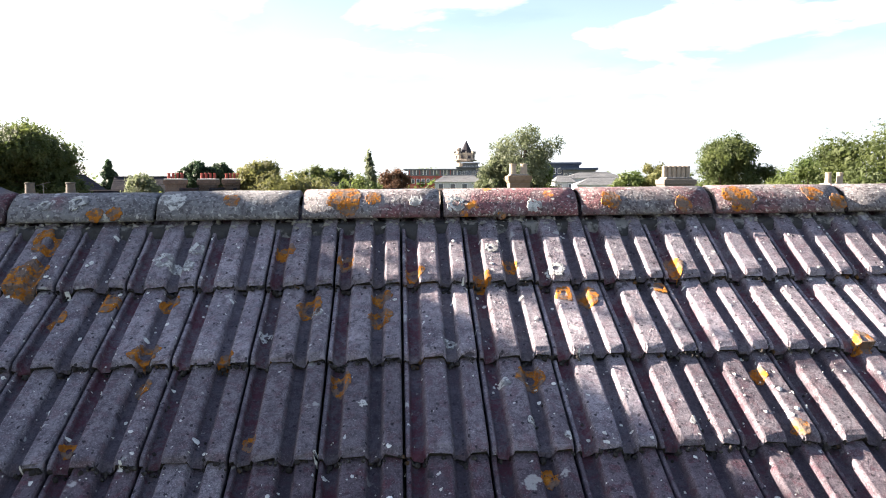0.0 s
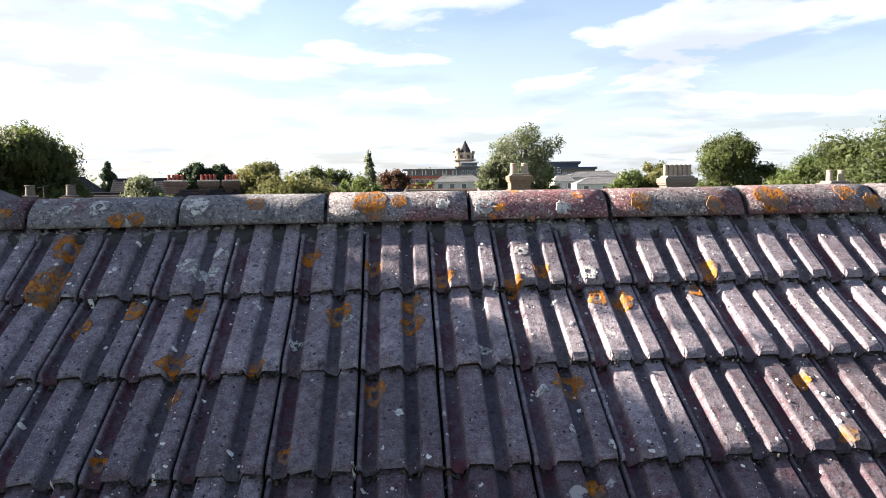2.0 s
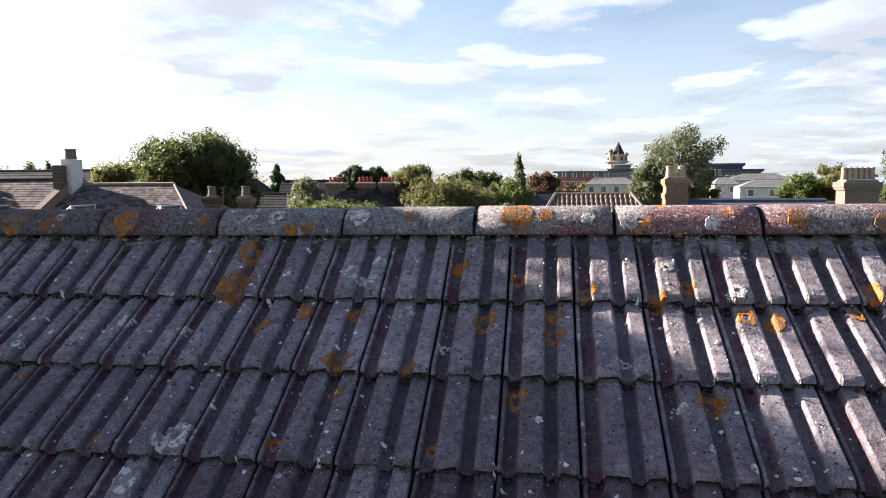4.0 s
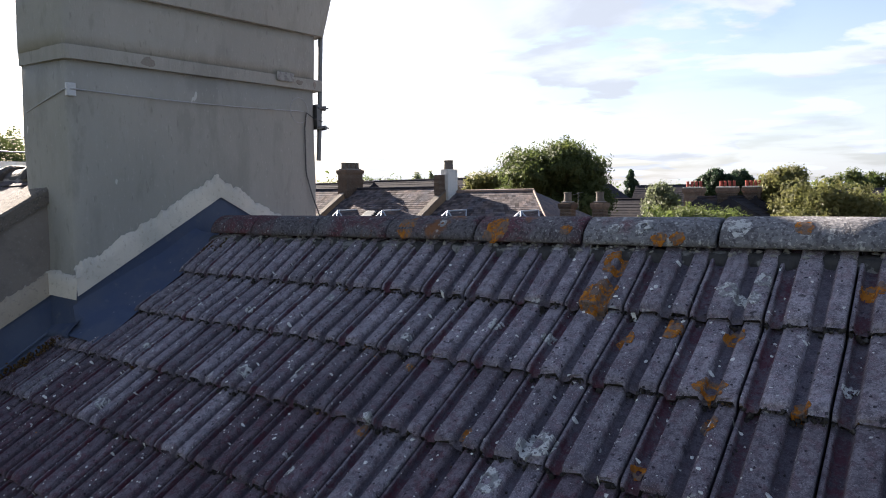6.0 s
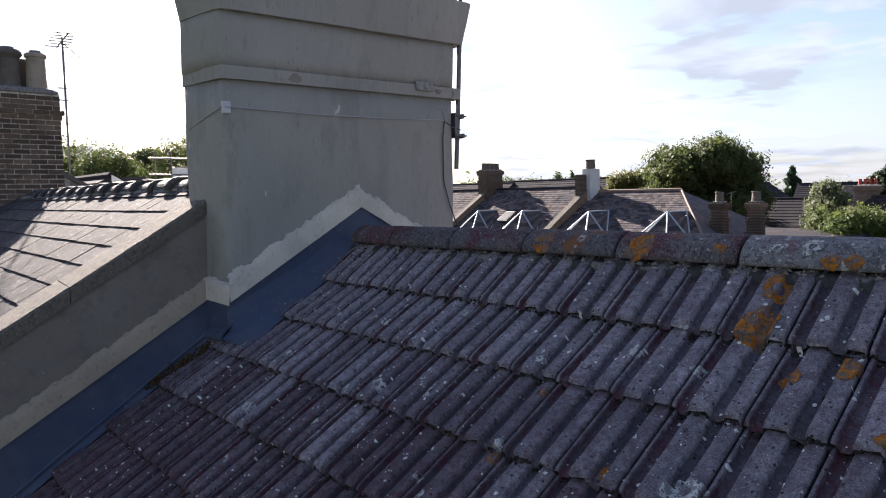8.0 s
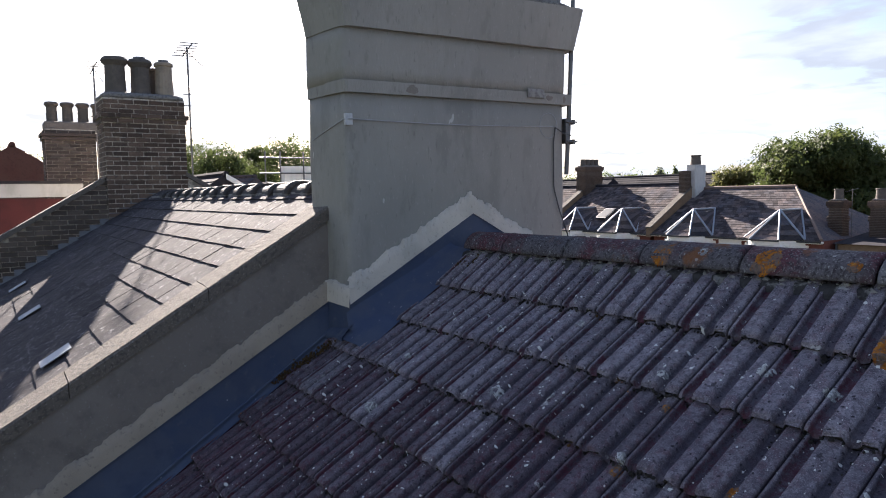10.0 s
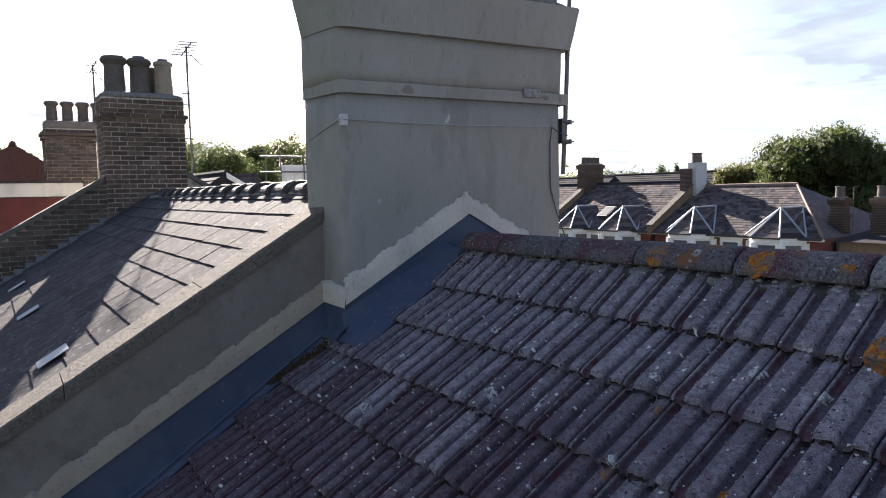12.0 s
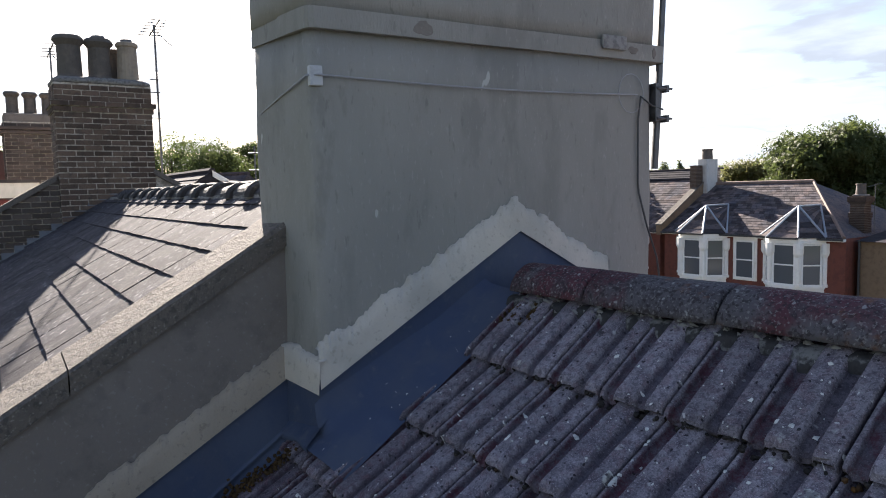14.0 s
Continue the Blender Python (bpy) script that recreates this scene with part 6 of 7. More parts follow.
# ---- houses and buildings in the distance ----
def plain_house(x, y, w, d, eave, ridge, wall_mat, roof_mat, turn=0.0, label="", windows=0, hip=0.0, courses=0.3):
    th = thing("house", label, "house", (x, y, 0), group="houses in the distance", turn=turn)
    part("wall", boxed(-w / 2, w / 2, -d / 2, d / 2, GROUND_Z, eave), wall_mat, th)
    bm = bmesh.new()
    n = max(4, int((d / 2) / courses))
    for side in (-1, 1):
        for k in range(n):
            a, b = k / n, (k + 1) / n
            ya, yb = side * (d / 2 + 0.3) * (1 - a), side * (d / 2 + 0.3) * (1 - b)
            za, zb = eave - 0.1 + (ridge - eave + 0.1) * a, eave - 0.1 + (ridge - eave + 0.1) * b
            xa, xb = w / 2 + 0.2 - hip * a, w / 2 + 0.2 - hip * b
            g = last if k else [bm.verts.new((-xa, ya, za)), bm.verts.new((xa, ya, za))]
            f = [bm.verts.new(p) for p in ((-xa, ya, za + 0.03), (xa, ya, za + 0.03), (xb, yb, zb), (-xb, yb, zb))]
            bm.faces.new(f); bm.faces.new((g[0], g[1], f[1], f[0]))
            last = [f[3], f[2]]
    for s in (-1, 1):
        e = [bm.verts.new(p) for p in ((s * (w / 2 + 0.2), -d / 2 - 0.3, eave - 0.1), (s * (w / 2 + 0.2 - hip), 0, ridge), (s * (w / 2 + 0.2), d / 2 + 0.3, eave - 0.1))]
        bm.faces.new(e)
    bmesh.ops.recalc_face_normals(bm, faces=bm.faces)
    part("roof", bm, roof_mat, th)
    part("ridge", tube(bmesh.new(), [(-w / 2 - 0.2 + hip, 0, ridge + 0.02), (w / 2 + 0.2 - hip, 0, ridge + 0.02)], 0.10, 6), roof_mat, th)
    for k in range(windows):
        wx = -w / 2 + w * (k + 0.5) / windows
        win = part("window", boxed(wx - 0.5, wx + 0.5, -d / 2 - 0.06, -d / 2 + 0.02, eave - 1.6, eave - 0.4), FRAME, th)
        part("pane", boxed(wx - 0.42, wx + 0.42, -d / 2 - 0.075, -d / 2 - 0.062, eave - 1.52, eave - 0.48), GLASS, win)
    return th


def pantiled_house():
    """The house straight across the street: a pantiled roof seen over our ridge, with a stack at its end."""
    w, hip = 6.2, 1.6
    half = w / 2 + 0.2
    th = plain_house(2.1, 30.6, w, 7.0, -2.6, -0.30, BRICKTAN, PANTILE, label="house with a brown pantiled roof across the street", hip=hip)
    bm = bmesh.new()
    for k in range(30):
        x = -half + 0.12 + k * (2 * half - 0.24) / 29
        reach = min(1.0, (half - abs(x)) / hip)
        m = max(2, int(11 * reach))
        pts, rad = [], []
        for j in range(m):
            for f, q in ((j / m, 0.066), ((j + 0.96) / m, 0.036)):
                f *= reach
                pts.append((x, -3.78 + 3.76 * f, -2.58 + 2.31 * f)); rad.append(q)
        tube(bm, pts, rad, 6)
    part("pantile_rolls", bm, PANTILE, th, "rows of rounded pantiles")
    for side in (-1, 1):
        bm = tube(bmesh.new(), [(side * half, -3.8, -2.66), (side * (half - hip), 0, -0.24)], 0.10, 6)
        part("hip_tiles", bm, COPING, th, "pale hip tiles bedded in cement")
    return th


pantiled_house()
far_stack(5.75, 30.5, -2.5, 0.45, 0.95, 0.9, 2, POTBUFF, BRICKTAN, shoulder=True, label="weathered brick chimney stack with two buff pots", pot_h=0.5, pot_r=0.16)
plain_house(8.9, 30.8, 6.4, 7.0, -2.6, -0.62, BRICKTAN, BLUEROOF, label="house with a dark blue-grey roof across the street")
plain_house(15.5, 31.0, 6.6, 7.0, -2.6, -0.75, BRICKTAN, PANTILE, label="house with a brown tiled roof across the street")
far_stack(12.1, 27.2, -2.5, 0.25, 1.25, 0.9, 6, POTBUFF, COPING, label="rendered chimney stack with a row of pale pots", pot_h=0.5, pot_r=0.10)
far_stack(19.4, 27.4, -2.5, -0.05, 0.95, 0.9, 2, POTBUFF, COPING, label="squat rendered chimney stack with pale pots", pot_h=0.5, pot_r=0.13)
plain_house(-4.6, 36.0, 9.0, 6.0, -3.1, -1.45, BRICKTAN, DARKROOF, label="garden outbuilding with a grey roof")
# the row of stacks with red pots
for deg, r in ((17.2, 44), (14.8, 44.5), (13.0, 46)):
    sx, sy = at_bearing(deg, r)
    far_stack(sx, sy, -3.0, up_at(0.28, r), 1.0, 0.7, 4, POTRED, BRICK, label="dark brick chimney stack with a row of red pots", pot_h=0.34, pot_r=0.085)
    pale = boxed(-0.56, 0.56, -0.41, 0.41, up_at(0.28, r) - 0.05, up_at(0.28, r) + 0.03, bevel=0.02)
    part("pale_flaunching", pale, FILLET, bpy.data.objects[LAST_STACK[-1]])
for deg, r, w in ((16.4, 44, 3.6), (14.3, 44, 3.4), (12.6, 46, 3.0)):
    sx, sy = at_bearing(deg, r)
    plain_house(sx, sy + 1.0, w, 9.0, -3.0, up_at(-0.55, r), BRICK, DARKROOF, turn=88, label="narrow house with a steep dark roof")
for deg, r, w, el, mat, lab, turn in ((18.6, 90, 9, 0.45, DARKROOF, "brick house with a dark roof", 10), (24.6, 85, 6, 0.6, DARKROOF, "tall dark gabled brick house", 80), (21.6, 62, 4.5, -0.6, DARKROOF, "white-walled cottage with a dark roof", 0),
                                      (5.0, 75, 6, -0.05, DARKROOF, "brick house with a slate roof", 5), (1.2, 62, 5, -0.8, DARKROOF, "brick house with a dark roof", 80), (-0.6, 80, 6, -0.6, DARKROOF, "brick house with a dark roof", 10),
                                      (39.5, 75, 22, 1.2, DARKROOF, "long dark roof behind the terrace", 0), (46.0, 80, 12, 1.0, DARKROOF, "dark roof behind the terrace", 0),
                                      (74.6, 36, 4.6, 1.75, FARSLATE, "slate-roofed house beyond the neighbour", 30)):
    sx, sy = at_bearing(deg, r)
    plain_house(sx, sy, w, 7.0, up_at(el, r) - 2.4, up_at(el, r), WHITE if "white" in lab else BRICK, mat, turn=turn, label=lab, windows=2 if r < 70 else 0)


REDGABLE = material("red_brick_gable", (0.120, 0.062, 0.051), [("noise", 1.5, 0.45, 0.65, (0.110, 0.050, 0.042), 0.8), ("noise", 14.0, 0.5, 0.66, (0.080, 0.040, 0.035), 0.6)], rough=0.95, spec=0.06)
plain_house(-29.0, -1.50, 6.0, 5.6, 0.15, 2.05, REDGABLE, REDGABLE, label="red brick house with a steep gable beyond the stacks")
slated = plain_house(-25.0, 3.95, 6.0, 3.2, -0.05, 1.0, BRICK, DARKROOF, label="small slate-roofed house with a white bargeboard")
bm = prism(bmesh.new(), [(0.0, 1.03), (1.95, -0.13), (1.95, -0.30), (0.0, 0.86)], 3.20, 3.26)
part("bargeboard", bm, WHITE, slated, "white bargeboard")


def scaffold():
    """White sheeting and tube rails round a roof that is under repair."""
    th = thing("scaffold", "white-sheeted scaffold with tube rails round a roof", "scaffold", (-22.0, 6.55, GROUND_Z))
    up = -GROUND_Z
    bm = bmesh.new()
    rows = []
    for i in range(13):
        y = -0.75 + 1.5 * i / 12
        rows.append([bm.verts.new((0.03 * math.sin(i * 2.1 + k), y, up + z)) for k, z in enumerate((-0.6, 0.1, 0.7, 1.28))])
    for a, b in zip(rows, rows[1:]):
        for k in range(3):
            bm.faces.new((a[k], b[k], b[k + 1], a[k + 1]))
    sheet = part("sheeting", bm, WHITE, th, "white plastic sheeting")
    solid = sheet.modifiers.new("thickness", "SOLIDIFY")
    solid.thickness = 0.02
    for y in (-1.3, -0.8, 0.0, 0.8):
        part("standard", tube(bmesh.new(), [(0.08, y, 0), (0.08, y, up + 1.75)], 0.024, 6), METAL, th)
    for z in (0.55, 1.05, 1.55):
        part("ledger", tube(bmesh.new(), [(0.11, -1.5, up + z), (0.11, 0.9, up + z)], 0.024, 6), METAL, th)
    return th


scaffold()


def ribbon_block():
    """Long red brick block; its top storey is a set-back band of glass under a thin pale roof."""
    r = 210
    (x0, y0), (x1, y1) = at_bearing(-0.7, r), at_bearing(-5.3, r)
    w = math.hypot(x1 - x0, y1 - y0)
    th = thing("building", "long red brick block with a glazed top storey and pale roof", "building", ((x0 + x1) / 2, (y0 + y1) / 2, 0), turn=math.degrees(math.atan2(y1 - y0, x1 - x0)), group="buildings on the skyline")
    top, mid = up_at(0.98, r), up_at(0.52, r)
    part("wall", boxed(-w / 2, w / 2, 0, 14, GROUND_Z, mid), REDWALL, th)
    part("parapet", boxed(-w / 2 - 0.1, w / 2 + 0.1, -0.1, 14.1, mid, mid + 0.25), GREYROOF, th, "pale parapet")
    part("glazed_storey", boxed(-w / 2 + 0.8, w / 2 - 0.8, 1.0, 13, mid + 0.25, top), GLASS, th, "dark ribbon of glass")
    part("roof", boxed(-w / 2 - 0.6, w / 2 + 0.6, -0.4, 14.6, top, top + 0.4), GREYROOF, th, "thin pale flat roof")
    for k in range(15):
        x = -w / 2 + 1.2 + k * (w - 2.4) / 14
        part("mullion", boxed(x - 0.12, x + 0.12, 0.85, 1.05, mid + 0.25, top), REDWALL if k % 3 == 0 else FRAME, th)
    for k in range(11):
        x = -w / 2 + w * (k + 0.5) / 11
        win = part("window", boxed(x - 0.55, x + 0.55, -0.08, 0.05, mid - 2.3, mid - 0.9), FRAME, th)
        part("pane", boxed(x - 0.45, x + 0.45, -0.11, -0.085, mid - 2.2, mid - 1.0), GLASS, win)


ribbon_block()


def block(deg0, deg1, r, z_el, wall, roof_mat, label, storeys=3, windows=9, roof_t=0.5, depth=14.0):
    x0, y0 = at_bearing(deg0, r)
    x1, y1 = at_bearing(deg1, r)
    w = math.hypot(x1 - x0, y1 - y0)
    th = thing("building", label, "building", ((x0 + x1) / 2, (y0 + y1) / 2, 0), turn=math.degrees(math.atan2(y1 - y0, x1 - x0)), group="buildings on the skyline")
    top = up_at(z_el, r)
    part("wall", boxed(-w / 2, w / 2, 0, depth, GROUND_Z, top), wall, th)
    part("roof", boxed(-w / 2 - 0.6, w / 2 + 0.6, -0.8, depth + 0.6, top, top + roof_t), roof_mat, th)
    for s in range(storeys):
        for k in range(windows):
            wx = -w / 2 + w * (k + 0.5) / windows
            z = top - 1.0 - s * 3.0
            win = part("window", boxed(wx - w / windows * 0.32, wx + w / windows * 0.32, -0.08, 0.1, z - 1.5, z), FRAME, th)
            part("pane", boxed(wx - w / windows * 0.28, wx + w / windows * 0.28, -0.11, -0.083, z - 1.4, z - 0.1), GLASS, win)
    return th


hall_x, hall_y = at_bearing(-5.1, 130)
plain_house(hall_x, hall_y, 8.6, 8.0, up_at(0.05, 130), up_at(0.52, 130), OFFWHITE, GREYROOF, turn=-5, label="white-walled hall with a hipped grey roof", windows=4, hip=1.6)
block(-5.0, -7.2, 245, 1.15, GREYROOF, GREYROOF, "pale stepped building below the tower", storeys=1, windows=7, roof_t=0.5)
block(-5.4, -6.7, 247, 1.55, GREYROOF, FRAME, "pale upper storey below the tower", storeys=1, windows=4, roof_t=0.4, depth=8)
block(-12.2, -14.9, 190, 1.4, BLUEROOF, BLUEROOF, "modern dark blue block with overhanging flat roofs", storeys=2, windows=6)
block(-13.6, -16.2, 186, 0.95, GREYROOF, BLUEROOF, "modern grey block with an overhanging roof", storeys=2, windows=6)
for deg, r, w, ridge_el, eave_el in ((-16.0, 150, 13.0, 0.72, 0.28), (-16.7, 125, 9.5, 0.28, -0.22), (-13.6, 140, 4.0, 0.45, 0.0)):
    sx, sy = at_bearing(deg, r)
    plain_house(sx, sy, w, 9.0, up_at(eave_el, r), up_at(ridge_el, r), OFFWHITE, GREYROOF, turn=deg * 0.5, label="white-walled house with a hipped grey roof", windows=max(2, int(w / 2.6)), hip=w * 0.28)


def water_tower():
    r = 260
    x, y = at_bearing(-5.6, r)
    base, shoulder, tip = GROUND_Z, up_at(2.35, r), up_at(3.2, r)
    th = thing("tower", "octagonal tan brick tower with a pointed slate roof", "tower", (x, y, 0))
    bm = turned(bmesh.new(), [(3.2, base), (3.2, up_at(1.70, r)), (4.6, up_at(1.75, r)), (4.6, up_at(1.82, r)), (3.7, up_at(1.84, r)), (3.7, shoulder - 0.5), (4.0, shoulder - 0.4), (4.0, shoulder + 0.1), (3.6, shoulder + 0.1)], 8)
    part("shaft", bm, TOWERBRICK, th)
    for k in range(8):
        a = 2 * math.pi * k / 8
        bm = boxed(-0.35, 0.35, -0.3, 0.3, shoulder, shoulder + 0.7)
        part("merlon", bm, TOWERBRICK, th).matrix_basis = pose(3.7 * math.cos(a), 3.7 * math.sin(a), 0, 0, 0, math.degrees(a))
    bm = turned(bmesh.new(), [(2.4, shoulder), (2.2, shoulder + 0.4), (0.05, tip + 0.8)], 8, (0.5, 0, 0))
    part("pointed_roof", bm, DARKROOF, th, "dark pointed roof")
    bm = turned(bmesh.new(), [(0.9, shoulder - 1.0), (0.9, shoulder + 1.2), (1.1, shoulder + 1.3), (0.7, shoulder + 1.9), (0.05, shoulder + 2.1)], 8, (-2.4, -1.2, 0))
    part("turret", bm, TOWERBRICK, th, "small round turret")
    for k in range(8):
        a = 2 * math.pi * (k + 0.5) / 8
        bm = boxed(-0.5, 0.5, -0.1, 0.1, up_at(1.92, r), up_at(2.15, r))
        ob = part("opening", bm, DARKROOF, th, "dark arched opening")
        ob.matrix_basis = pose(3.42 * math.cos(a), 3.42 * math.sin(a), 0, 0, 0, math.degrees(a) + 90)


water_tower()

# ---- lichen on the tiles: thin crusts with a shape of their own ----
ORANGE = material("orange_lichen", (0.33, 0.125, 0.018), [("noise", 35.0, 0.42, 0.62, (0.20, 0.070, 0.014), 0.9), ("noise", 110.0, 0.55, 0.68, (0.55, 0.29, 0.06), 0.5), ("noise", 30.0, 0.47, 0.56, (0.13, 0.11, 0.10), 0.85), ("noise", 80.0, 0.52, 0.60, (0.09, 0.075, 0.07), 0.8)], rough=0.95, bump=((120.0, 0.004),), spec=0.1)
PALE = material("pale_grey_lichen", (0.46, 0.46, 0.45), [("noise", 35.0, 0.46, 0.55, (0.17, 0.17, 0.175), 0.85), ("noise", 110.0, 0.54, 0.64, (0.12, 0.12, 0.125), 0.7)], rough=0.95, bump=((120.0, 0.003),), spec=0.1)


WHITESPECK = material("white_lichen_specks", (0.62, 0.62, 0.60), [("noise", 60.0, 0.45, 0.6, (0.36, 0.36, 0.36), 0.7)], rough=0.95, spec=0.1)


def roof_height(x, s):
    """Height of the tile surface over the plane of the rib tops."""
    k = max(0, math.ceil((s - FIRST) / GAUGE - 1e-6))
    d = FIRST + k * GAUGE - s
    return tile_rise(x % COVER) - (0.092 if k else -0.020) * d


def crust(place, r, mat, seed, ring=False, label="", aspect=1.0):
    """A thin ragged crust; place(u, v) puts a point of its own plane on the surface."""
    rng = random.Random(seed)
    n, m = 56, 18
    inner = 0.36 if ring else 0.0
    verts, faces = [], []
    for i in range(m):
        f = inner + (1 - inner) * i / (m - 1)
        for k in range(n):
            a = 2 * math.pi * k / n
            edge = 1 + 0.34 * noise.noise(Vector((math.cos(a) * 1.7 + seed, math.sin(a) * 1.7, seed * 0.7))) + 0.16 * noise.noise(Vector((math.cos(a) * 5 + seed, math.sin(a) * 5, 3)))
            rr = r * f * edge
            lift = 0.0022 if 0 < i < m - 1 else 0.0004
            verts.append(place(rr * math.cos(a), rr * math.sin(a) * aspect, lift))
    for i in range(m - 1):
        for k in range(n):
            p = Vector(verts[i * n + k])
            if i > m * 0.35 and noise.noise(p * 110.0) < (-0.52 if mat == ORANGE else -0.25) or noise.noise(p * 210.0) < -0.5:
                continue
            faces.append((i * n + k, i * n + (k + 1) % n, (i + 1) * n + (k + 1) % n, (i + 1) * n + k))
    me = bpy.data.meshes.new("lichen")
    me.from_pydata(verts, [], faces)
    me.materials.append(mat)
    return tagged(new("lichen", me), label, "lichen", group="lichen on the roof")


def on_tiles(x, s):
    return lambda u, v, lift: on_roof(x + u, s + v, roof_height(x + u, s + v) + lift)


def on_ridge(x, z):
    a0 = math.asin(max(-0.95, min(0.98, (z + 0.016) / 0.104)))
    def place(u, v, lift):
        a, rr = a0 - v / 0.104, 0.1055 + lift
        return Vector((x + u, RIDGE_Y - 1.04 * rr * math.cos(a), -0.016 + rr * math.sin(a) + SAG * x))
    return place


ORANGE_AT = [(-1.09, 0.27, 0.055), (-1.09, 0.11, 0.042), (-0.95, 0.43, 0.026), (-0.66, 0.37, 0.026), (-0.83, 0.37, 0.032), (-0.65, 0.68, 0.02), (-0.46, 0.60, 0.02),
             (-0.26, 0.40, 0.036), (-0.36, 0.17, 0.03), (-0.17, 0.22, 0.026), (-0.06, 0.36, 0.028), (-0.16, 0.68, 0.028), (0.24, 0.305, 0.026), (0.33, 0.25, 0.024),
             (0.55, 0.38, 0.034), (0.48, 0.37, 0.026), (0.84, 0.27, 0.032), (0.78, 0.35, 0.02), (0.96, 0.88, 0.02), (-0.36, 0.86, 0.018), (0.33, 0.97, 0.02),
             (-0.77, 0.86, 0.018), (0.94, 0.69, 0.02), (1.27, 0.60, 0.026), (-1.26, 0.87, 0.02), (-1.61, 0.94, 0.018), (-1.606, 0.668, 0.014)]
ORANGE_RINGS = [(-0.67, 0.58, 0.036), (-0.06, 0.45, 0.036), (0.33, 0.68, 0.036), (0.04, 0.28, 0.028)]
PALE_AT = [(-0.62, 0.16, 0.026), (-0.64, 0.24, 0.026), (-0.68, 0.23, 0.02), (0.13, 0.56, 0.016), (0.26, 0.70, 0.016), (0.71, 0.85, 0.016), (0.31, 0.83, 0.012), (0.39, 0.88, 0.011),
           (-0.10, 0.76, 0.011), (0.28, 0.18, 0.02), (-0.24, 0.43, 0.018), (-1.19, 0.46, 0.02), (-1.70, 0.55, 0.018), (-2.22, 0.39, 0.018), (-1.40, 0.44, 0.02), (-0.71, 0.21, 0.03),
           (-1.61, 0.90, 0.016), (-1.75, 1.14, 0.022), (-2.45, 1.06, 0.018), (-2.6, 0.52, 0.018), (-3.0, 0.81, 0.016), (-2.05, 0.77, 0.02)]
PALE_RINGS = [(-0.37, 0.51, 0.018), (-1.04, 0.86, 0.05), (-1.13, 0.99, 0.04), (0.47, 0.28, 0.028), (-2.3, 0.83, 0.03), (-2.9, 1.12, 0.025)]
RIDGE_ORANGE = [(-0.18, 0.063, 0.06), (-0.09, 0.062, 0.028), (-0.54, 0.059, 0.026), (-0.96, 0.017, 0.024), (0.70, 0.048, 0.036), (0.94, 0.034, 0.028), (1.14, 0.055, 0.055), (1.48, 0.034, 0.03),
                (0.33, 0.0, 0.014), (1.40, 0.063, 0.035), (-2.04, 0.041, 0.05), (-1.59, 0.044, 0.055), (-0.90, 0.021, 0.024), (-1.30, 0.043, 0.022)]
RIDGE_PALE = [(0.18, 0.04, 0.03), (-0.72, 0.06, 0.035), (-1.02, 0.06, 0.03), (0.05, 0.05, 0.022), (-1.86, 0.06, 0.02), (0.44, 0.03, 0.025), (-1.12, 0.05, 0.02)]
for k, (x, s, r) in enumerate(ORANGE_AT):
    crust(on_tiles(x, s), r, ORANGE, k + 1, k % 2 == 1, "bright orange lichen crust on a roof tile", aspect=1.25)
for k, (x, s, r) in enumerate(ORANGE_RINGS):
    crust(on_tiles(x, s), r, ORANGE, k + 40, True, "ring of orange lichen on a roof tile")
for k, (x, s, r) in enumerate(PALE_AT):
    crust(on_tiles(x, s), r, PALE, k + 60, label="pale grey lichen crust on a roof tile", ring=k % 3 == 0)
for k, (x, s, r) in enumerate(PALE_RINGS):
    crust(on_tiles(x, s), r, PALE, k + 90, True, "ring of pale lichen on a roof tile")
for k, (x, z, r) in enumerate(RIDGE_ORANGE):
    crust(on_ridge(x, z), r, ORANGE, k + 110, label="orange lichen crust on a ridge tile")
for k, (x, z, r) in enumerate(RIDGE_PALE):
    crust(on_ridge(x, z), r, PALE, k + 140, k % 2 == 0, "pale lichen rosette on a ridge tile")
# small white specks scattered over the tiles
def specks():
    rng = random.Random(31)
    verts, faces = [], []
    for _ in range(4600):
        x, s = rng.uniform(-3.5, 2.6), rng.uniform(0.08, 2.2)
        if noise.noise(Vector((x * 2.2, s * 2.2, 4))) < -0.12:
            continue
        r = 0.0016 + 0.0060 * rng.random() ** 3.5
        b = len(verts)
        c = on_roof(x, s, roof_height(x, s) + 0.004)
        verts.append(tuple(c))
        for k in range(7):
            a = 2 * math.pi * k / 7
            q = r * rng.uniform(0.6, 1.3)
            xx, ss = x + q * math.cos(a), s + q * math.sin(a)
            verts.append(tuple(on_roof(xx, ss, roof_height(xx, ss) + 0.0008)))
        faces += [(b, b + 1 + k, b + 1 + (k + 1) % 7) for k in range(7)]
    me = bpy.data.meshes.new("lichen_specks")
    me.from_pydata(verts, [], faces)
    me.materials.append(WHITESPECK)
    tagged(new("lichen_specks", me), "scattered white lichen specks on the tiles", "lichen", kind="stuff")


specks()


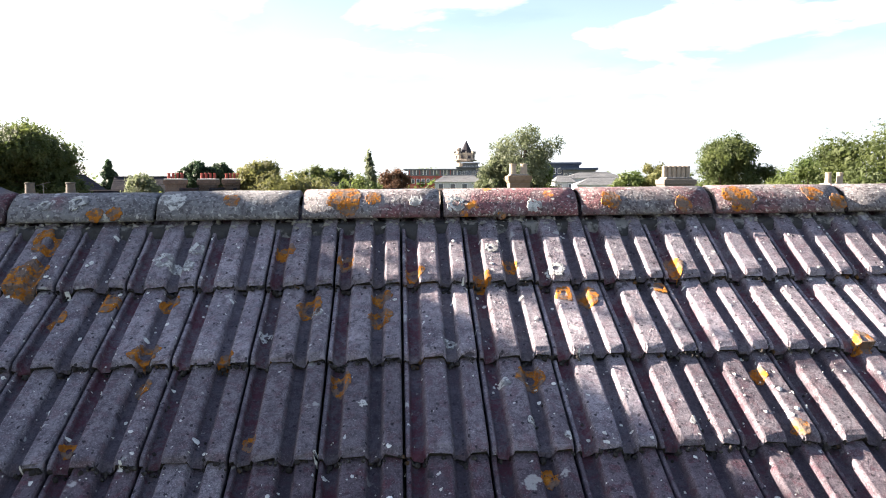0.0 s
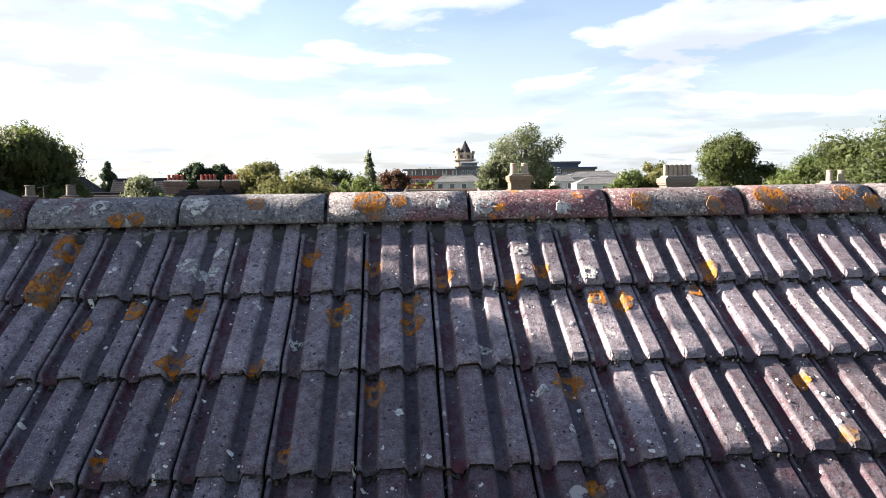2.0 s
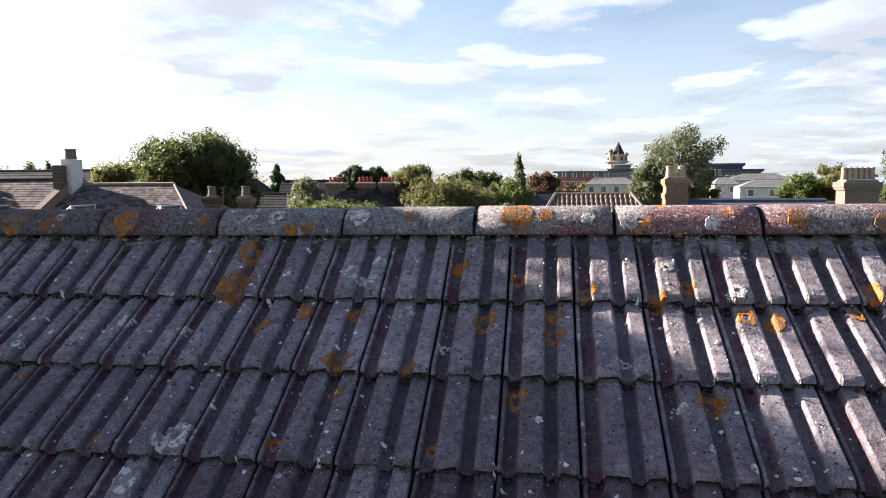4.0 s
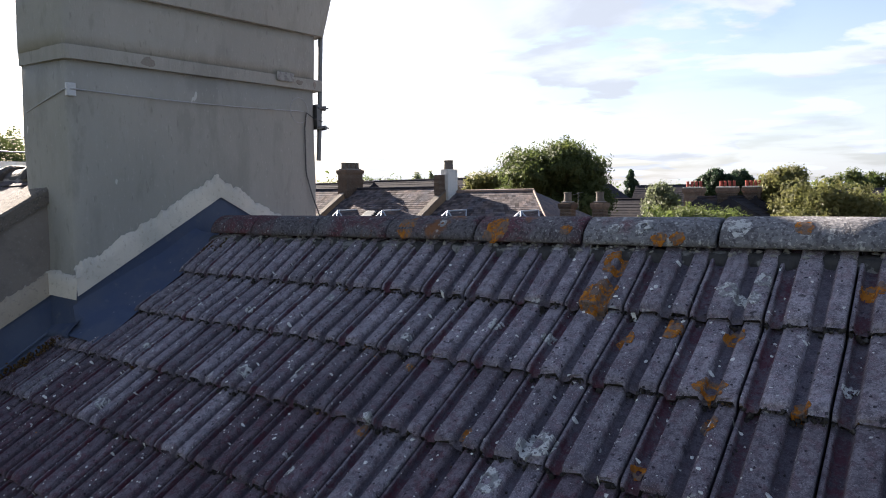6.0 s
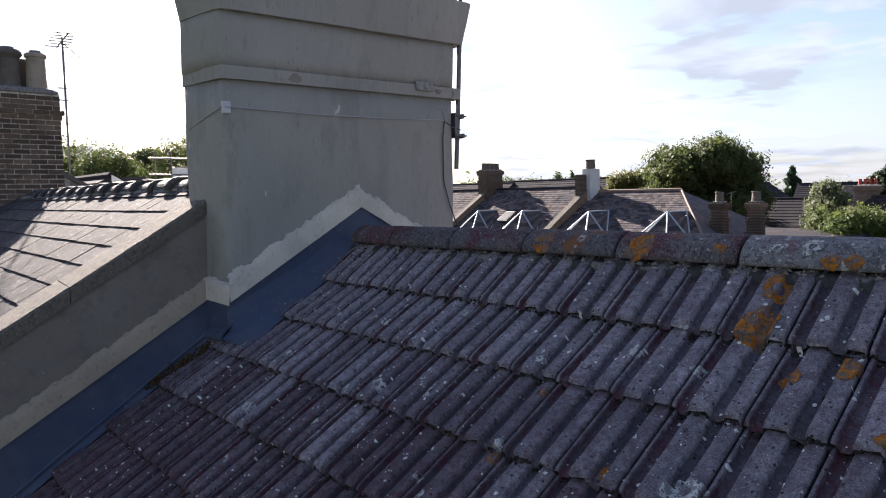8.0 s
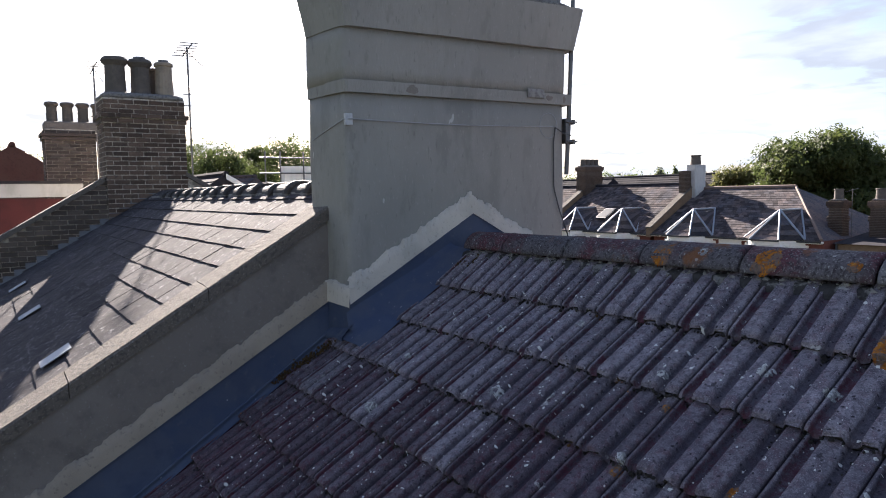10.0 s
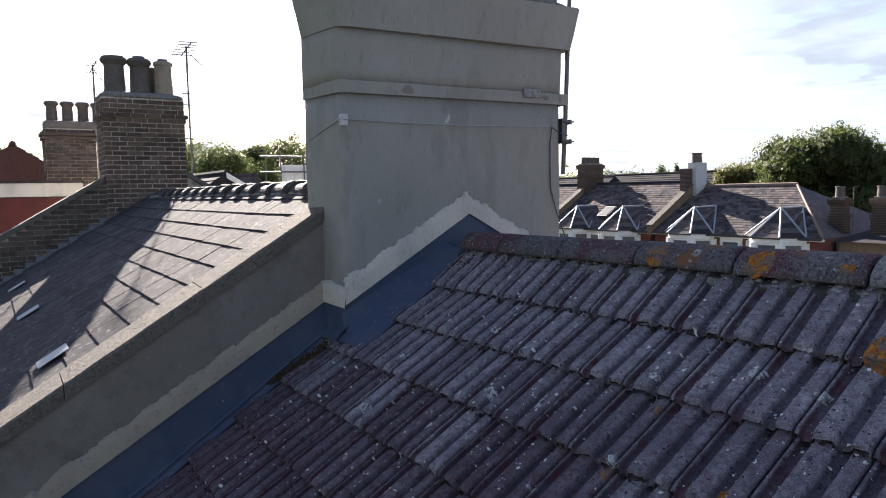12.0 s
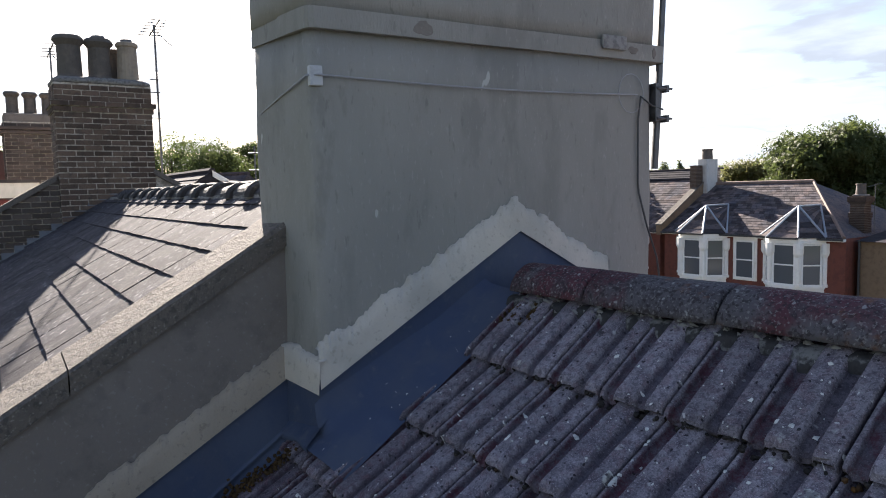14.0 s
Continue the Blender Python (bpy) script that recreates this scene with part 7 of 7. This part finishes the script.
def lump_mesh(name, places, seed):
    """Many small uneven lumps as one mesh. places: (centre, radius)."""
    rng = random.Random(seed)
    g = (1 + 5 ** 0.5) / 2
    ico = [Vector(p).normalized() for p in ((-1, g, 0), (1, g, 0), (-1, -g, 0), (1, -g, 0), (0, -1, g), (0, 1, g), (0, -1, -g), (0, 1, -g), (g, 0, -1), (g, 0, 1), (-g, 0, -1), (-g, 0, 1))]
    sides = ((0, 11, 5), (0, 5, 1), (0, 1, 7), (0, 7, 10), (0, 10, 11), (1, 5, 9), (5, 11, 4), (11, 10, 2), (10, 7, 6), (7, 1, 8), (3, 9, 4), (3, 4, 2), (3, 2, 6), (3, 6, 8), (3, 8, 9), (4, 9, 5), (2, 4, 11), (6, 2, 10), (8, 6, 7), (9, 8, 1))
    verts, faces = [], []
    for c, r in places:
        b = len(verts)
        verts += [tuple(c + v * r * rng.uniform(0.6, 1.25)) for v in ico]
        faces += [(b + i, b + j, b + k) for i, j, k in sides]
    me = bpy.data.meshes.new(name)
    me.from_pydata(verts, [], faces)
    return me


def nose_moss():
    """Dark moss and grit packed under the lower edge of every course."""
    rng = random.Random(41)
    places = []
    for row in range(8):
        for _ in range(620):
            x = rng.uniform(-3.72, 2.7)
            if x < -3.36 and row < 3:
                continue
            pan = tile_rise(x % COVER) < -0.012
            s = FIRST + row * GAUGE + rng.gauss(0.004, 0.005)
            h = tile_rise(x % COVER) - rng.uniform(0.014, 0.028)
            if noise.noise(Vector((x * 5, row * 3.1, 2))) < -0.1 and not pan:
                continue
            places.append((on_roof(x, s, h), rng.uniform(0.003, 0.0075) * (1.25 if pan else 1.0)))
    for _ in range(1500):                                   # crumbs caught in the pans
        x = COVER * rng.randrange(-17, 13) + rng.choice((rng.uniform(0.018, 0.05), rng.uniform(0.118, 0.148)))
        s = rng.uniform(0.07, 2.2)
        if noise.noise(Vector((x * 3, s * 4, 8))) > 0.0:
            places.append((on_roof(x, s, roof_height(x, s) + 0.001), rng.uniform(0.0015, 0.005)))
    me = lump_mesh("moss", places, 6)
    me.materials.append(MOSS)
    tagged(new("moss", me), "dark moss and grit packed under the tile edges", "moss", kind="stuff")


nose_moss()


def mortar_flakes():
    """Pale crumbs and crusts of bedding mortar below the ridge tiles."""
    rng = random.Random(12)
    verts, faces = [], []
    for _ in range(420):
        x, s = rng.uniform(-3.35, 2.6), rng.gauss(0.040, 0.012)
        r = rng.uniform(0.003, 0.009)
        lift = 0.012 * rng.random()
        b = len(verts)
        verts.append(tuple(on_roof(x, s, roof_height(x, s) * 0.6 + 0.006 + lift)))
        for k in range(10):
            a = 2 * math.pi * k / 10
            q = r * rng.uniform(0.6, 1.3)
            xx, ss = x + 1.5 * q * math.cos(a), s + 0.6 * q * math.sin(a)
            verts.append(tuple(on_roof(xx, ss, roof_height(xx, ss) * 0.6 + lift * 0.6)))
        faces += [(b, b + 1 + k, b + 1 + (k + 1) % 10) for k in range(10)]
    me = bpy.data.meshes.new("mortar_flakes")
    me.from_pydata(verts, [], faces)
    me.materials.append(MORTARPALE)
    tagged(new("mortar_flakes", me), "pale crumbs of bedding mortar below the ridge", "mortar", kind="stuff")


mortar_flakes()
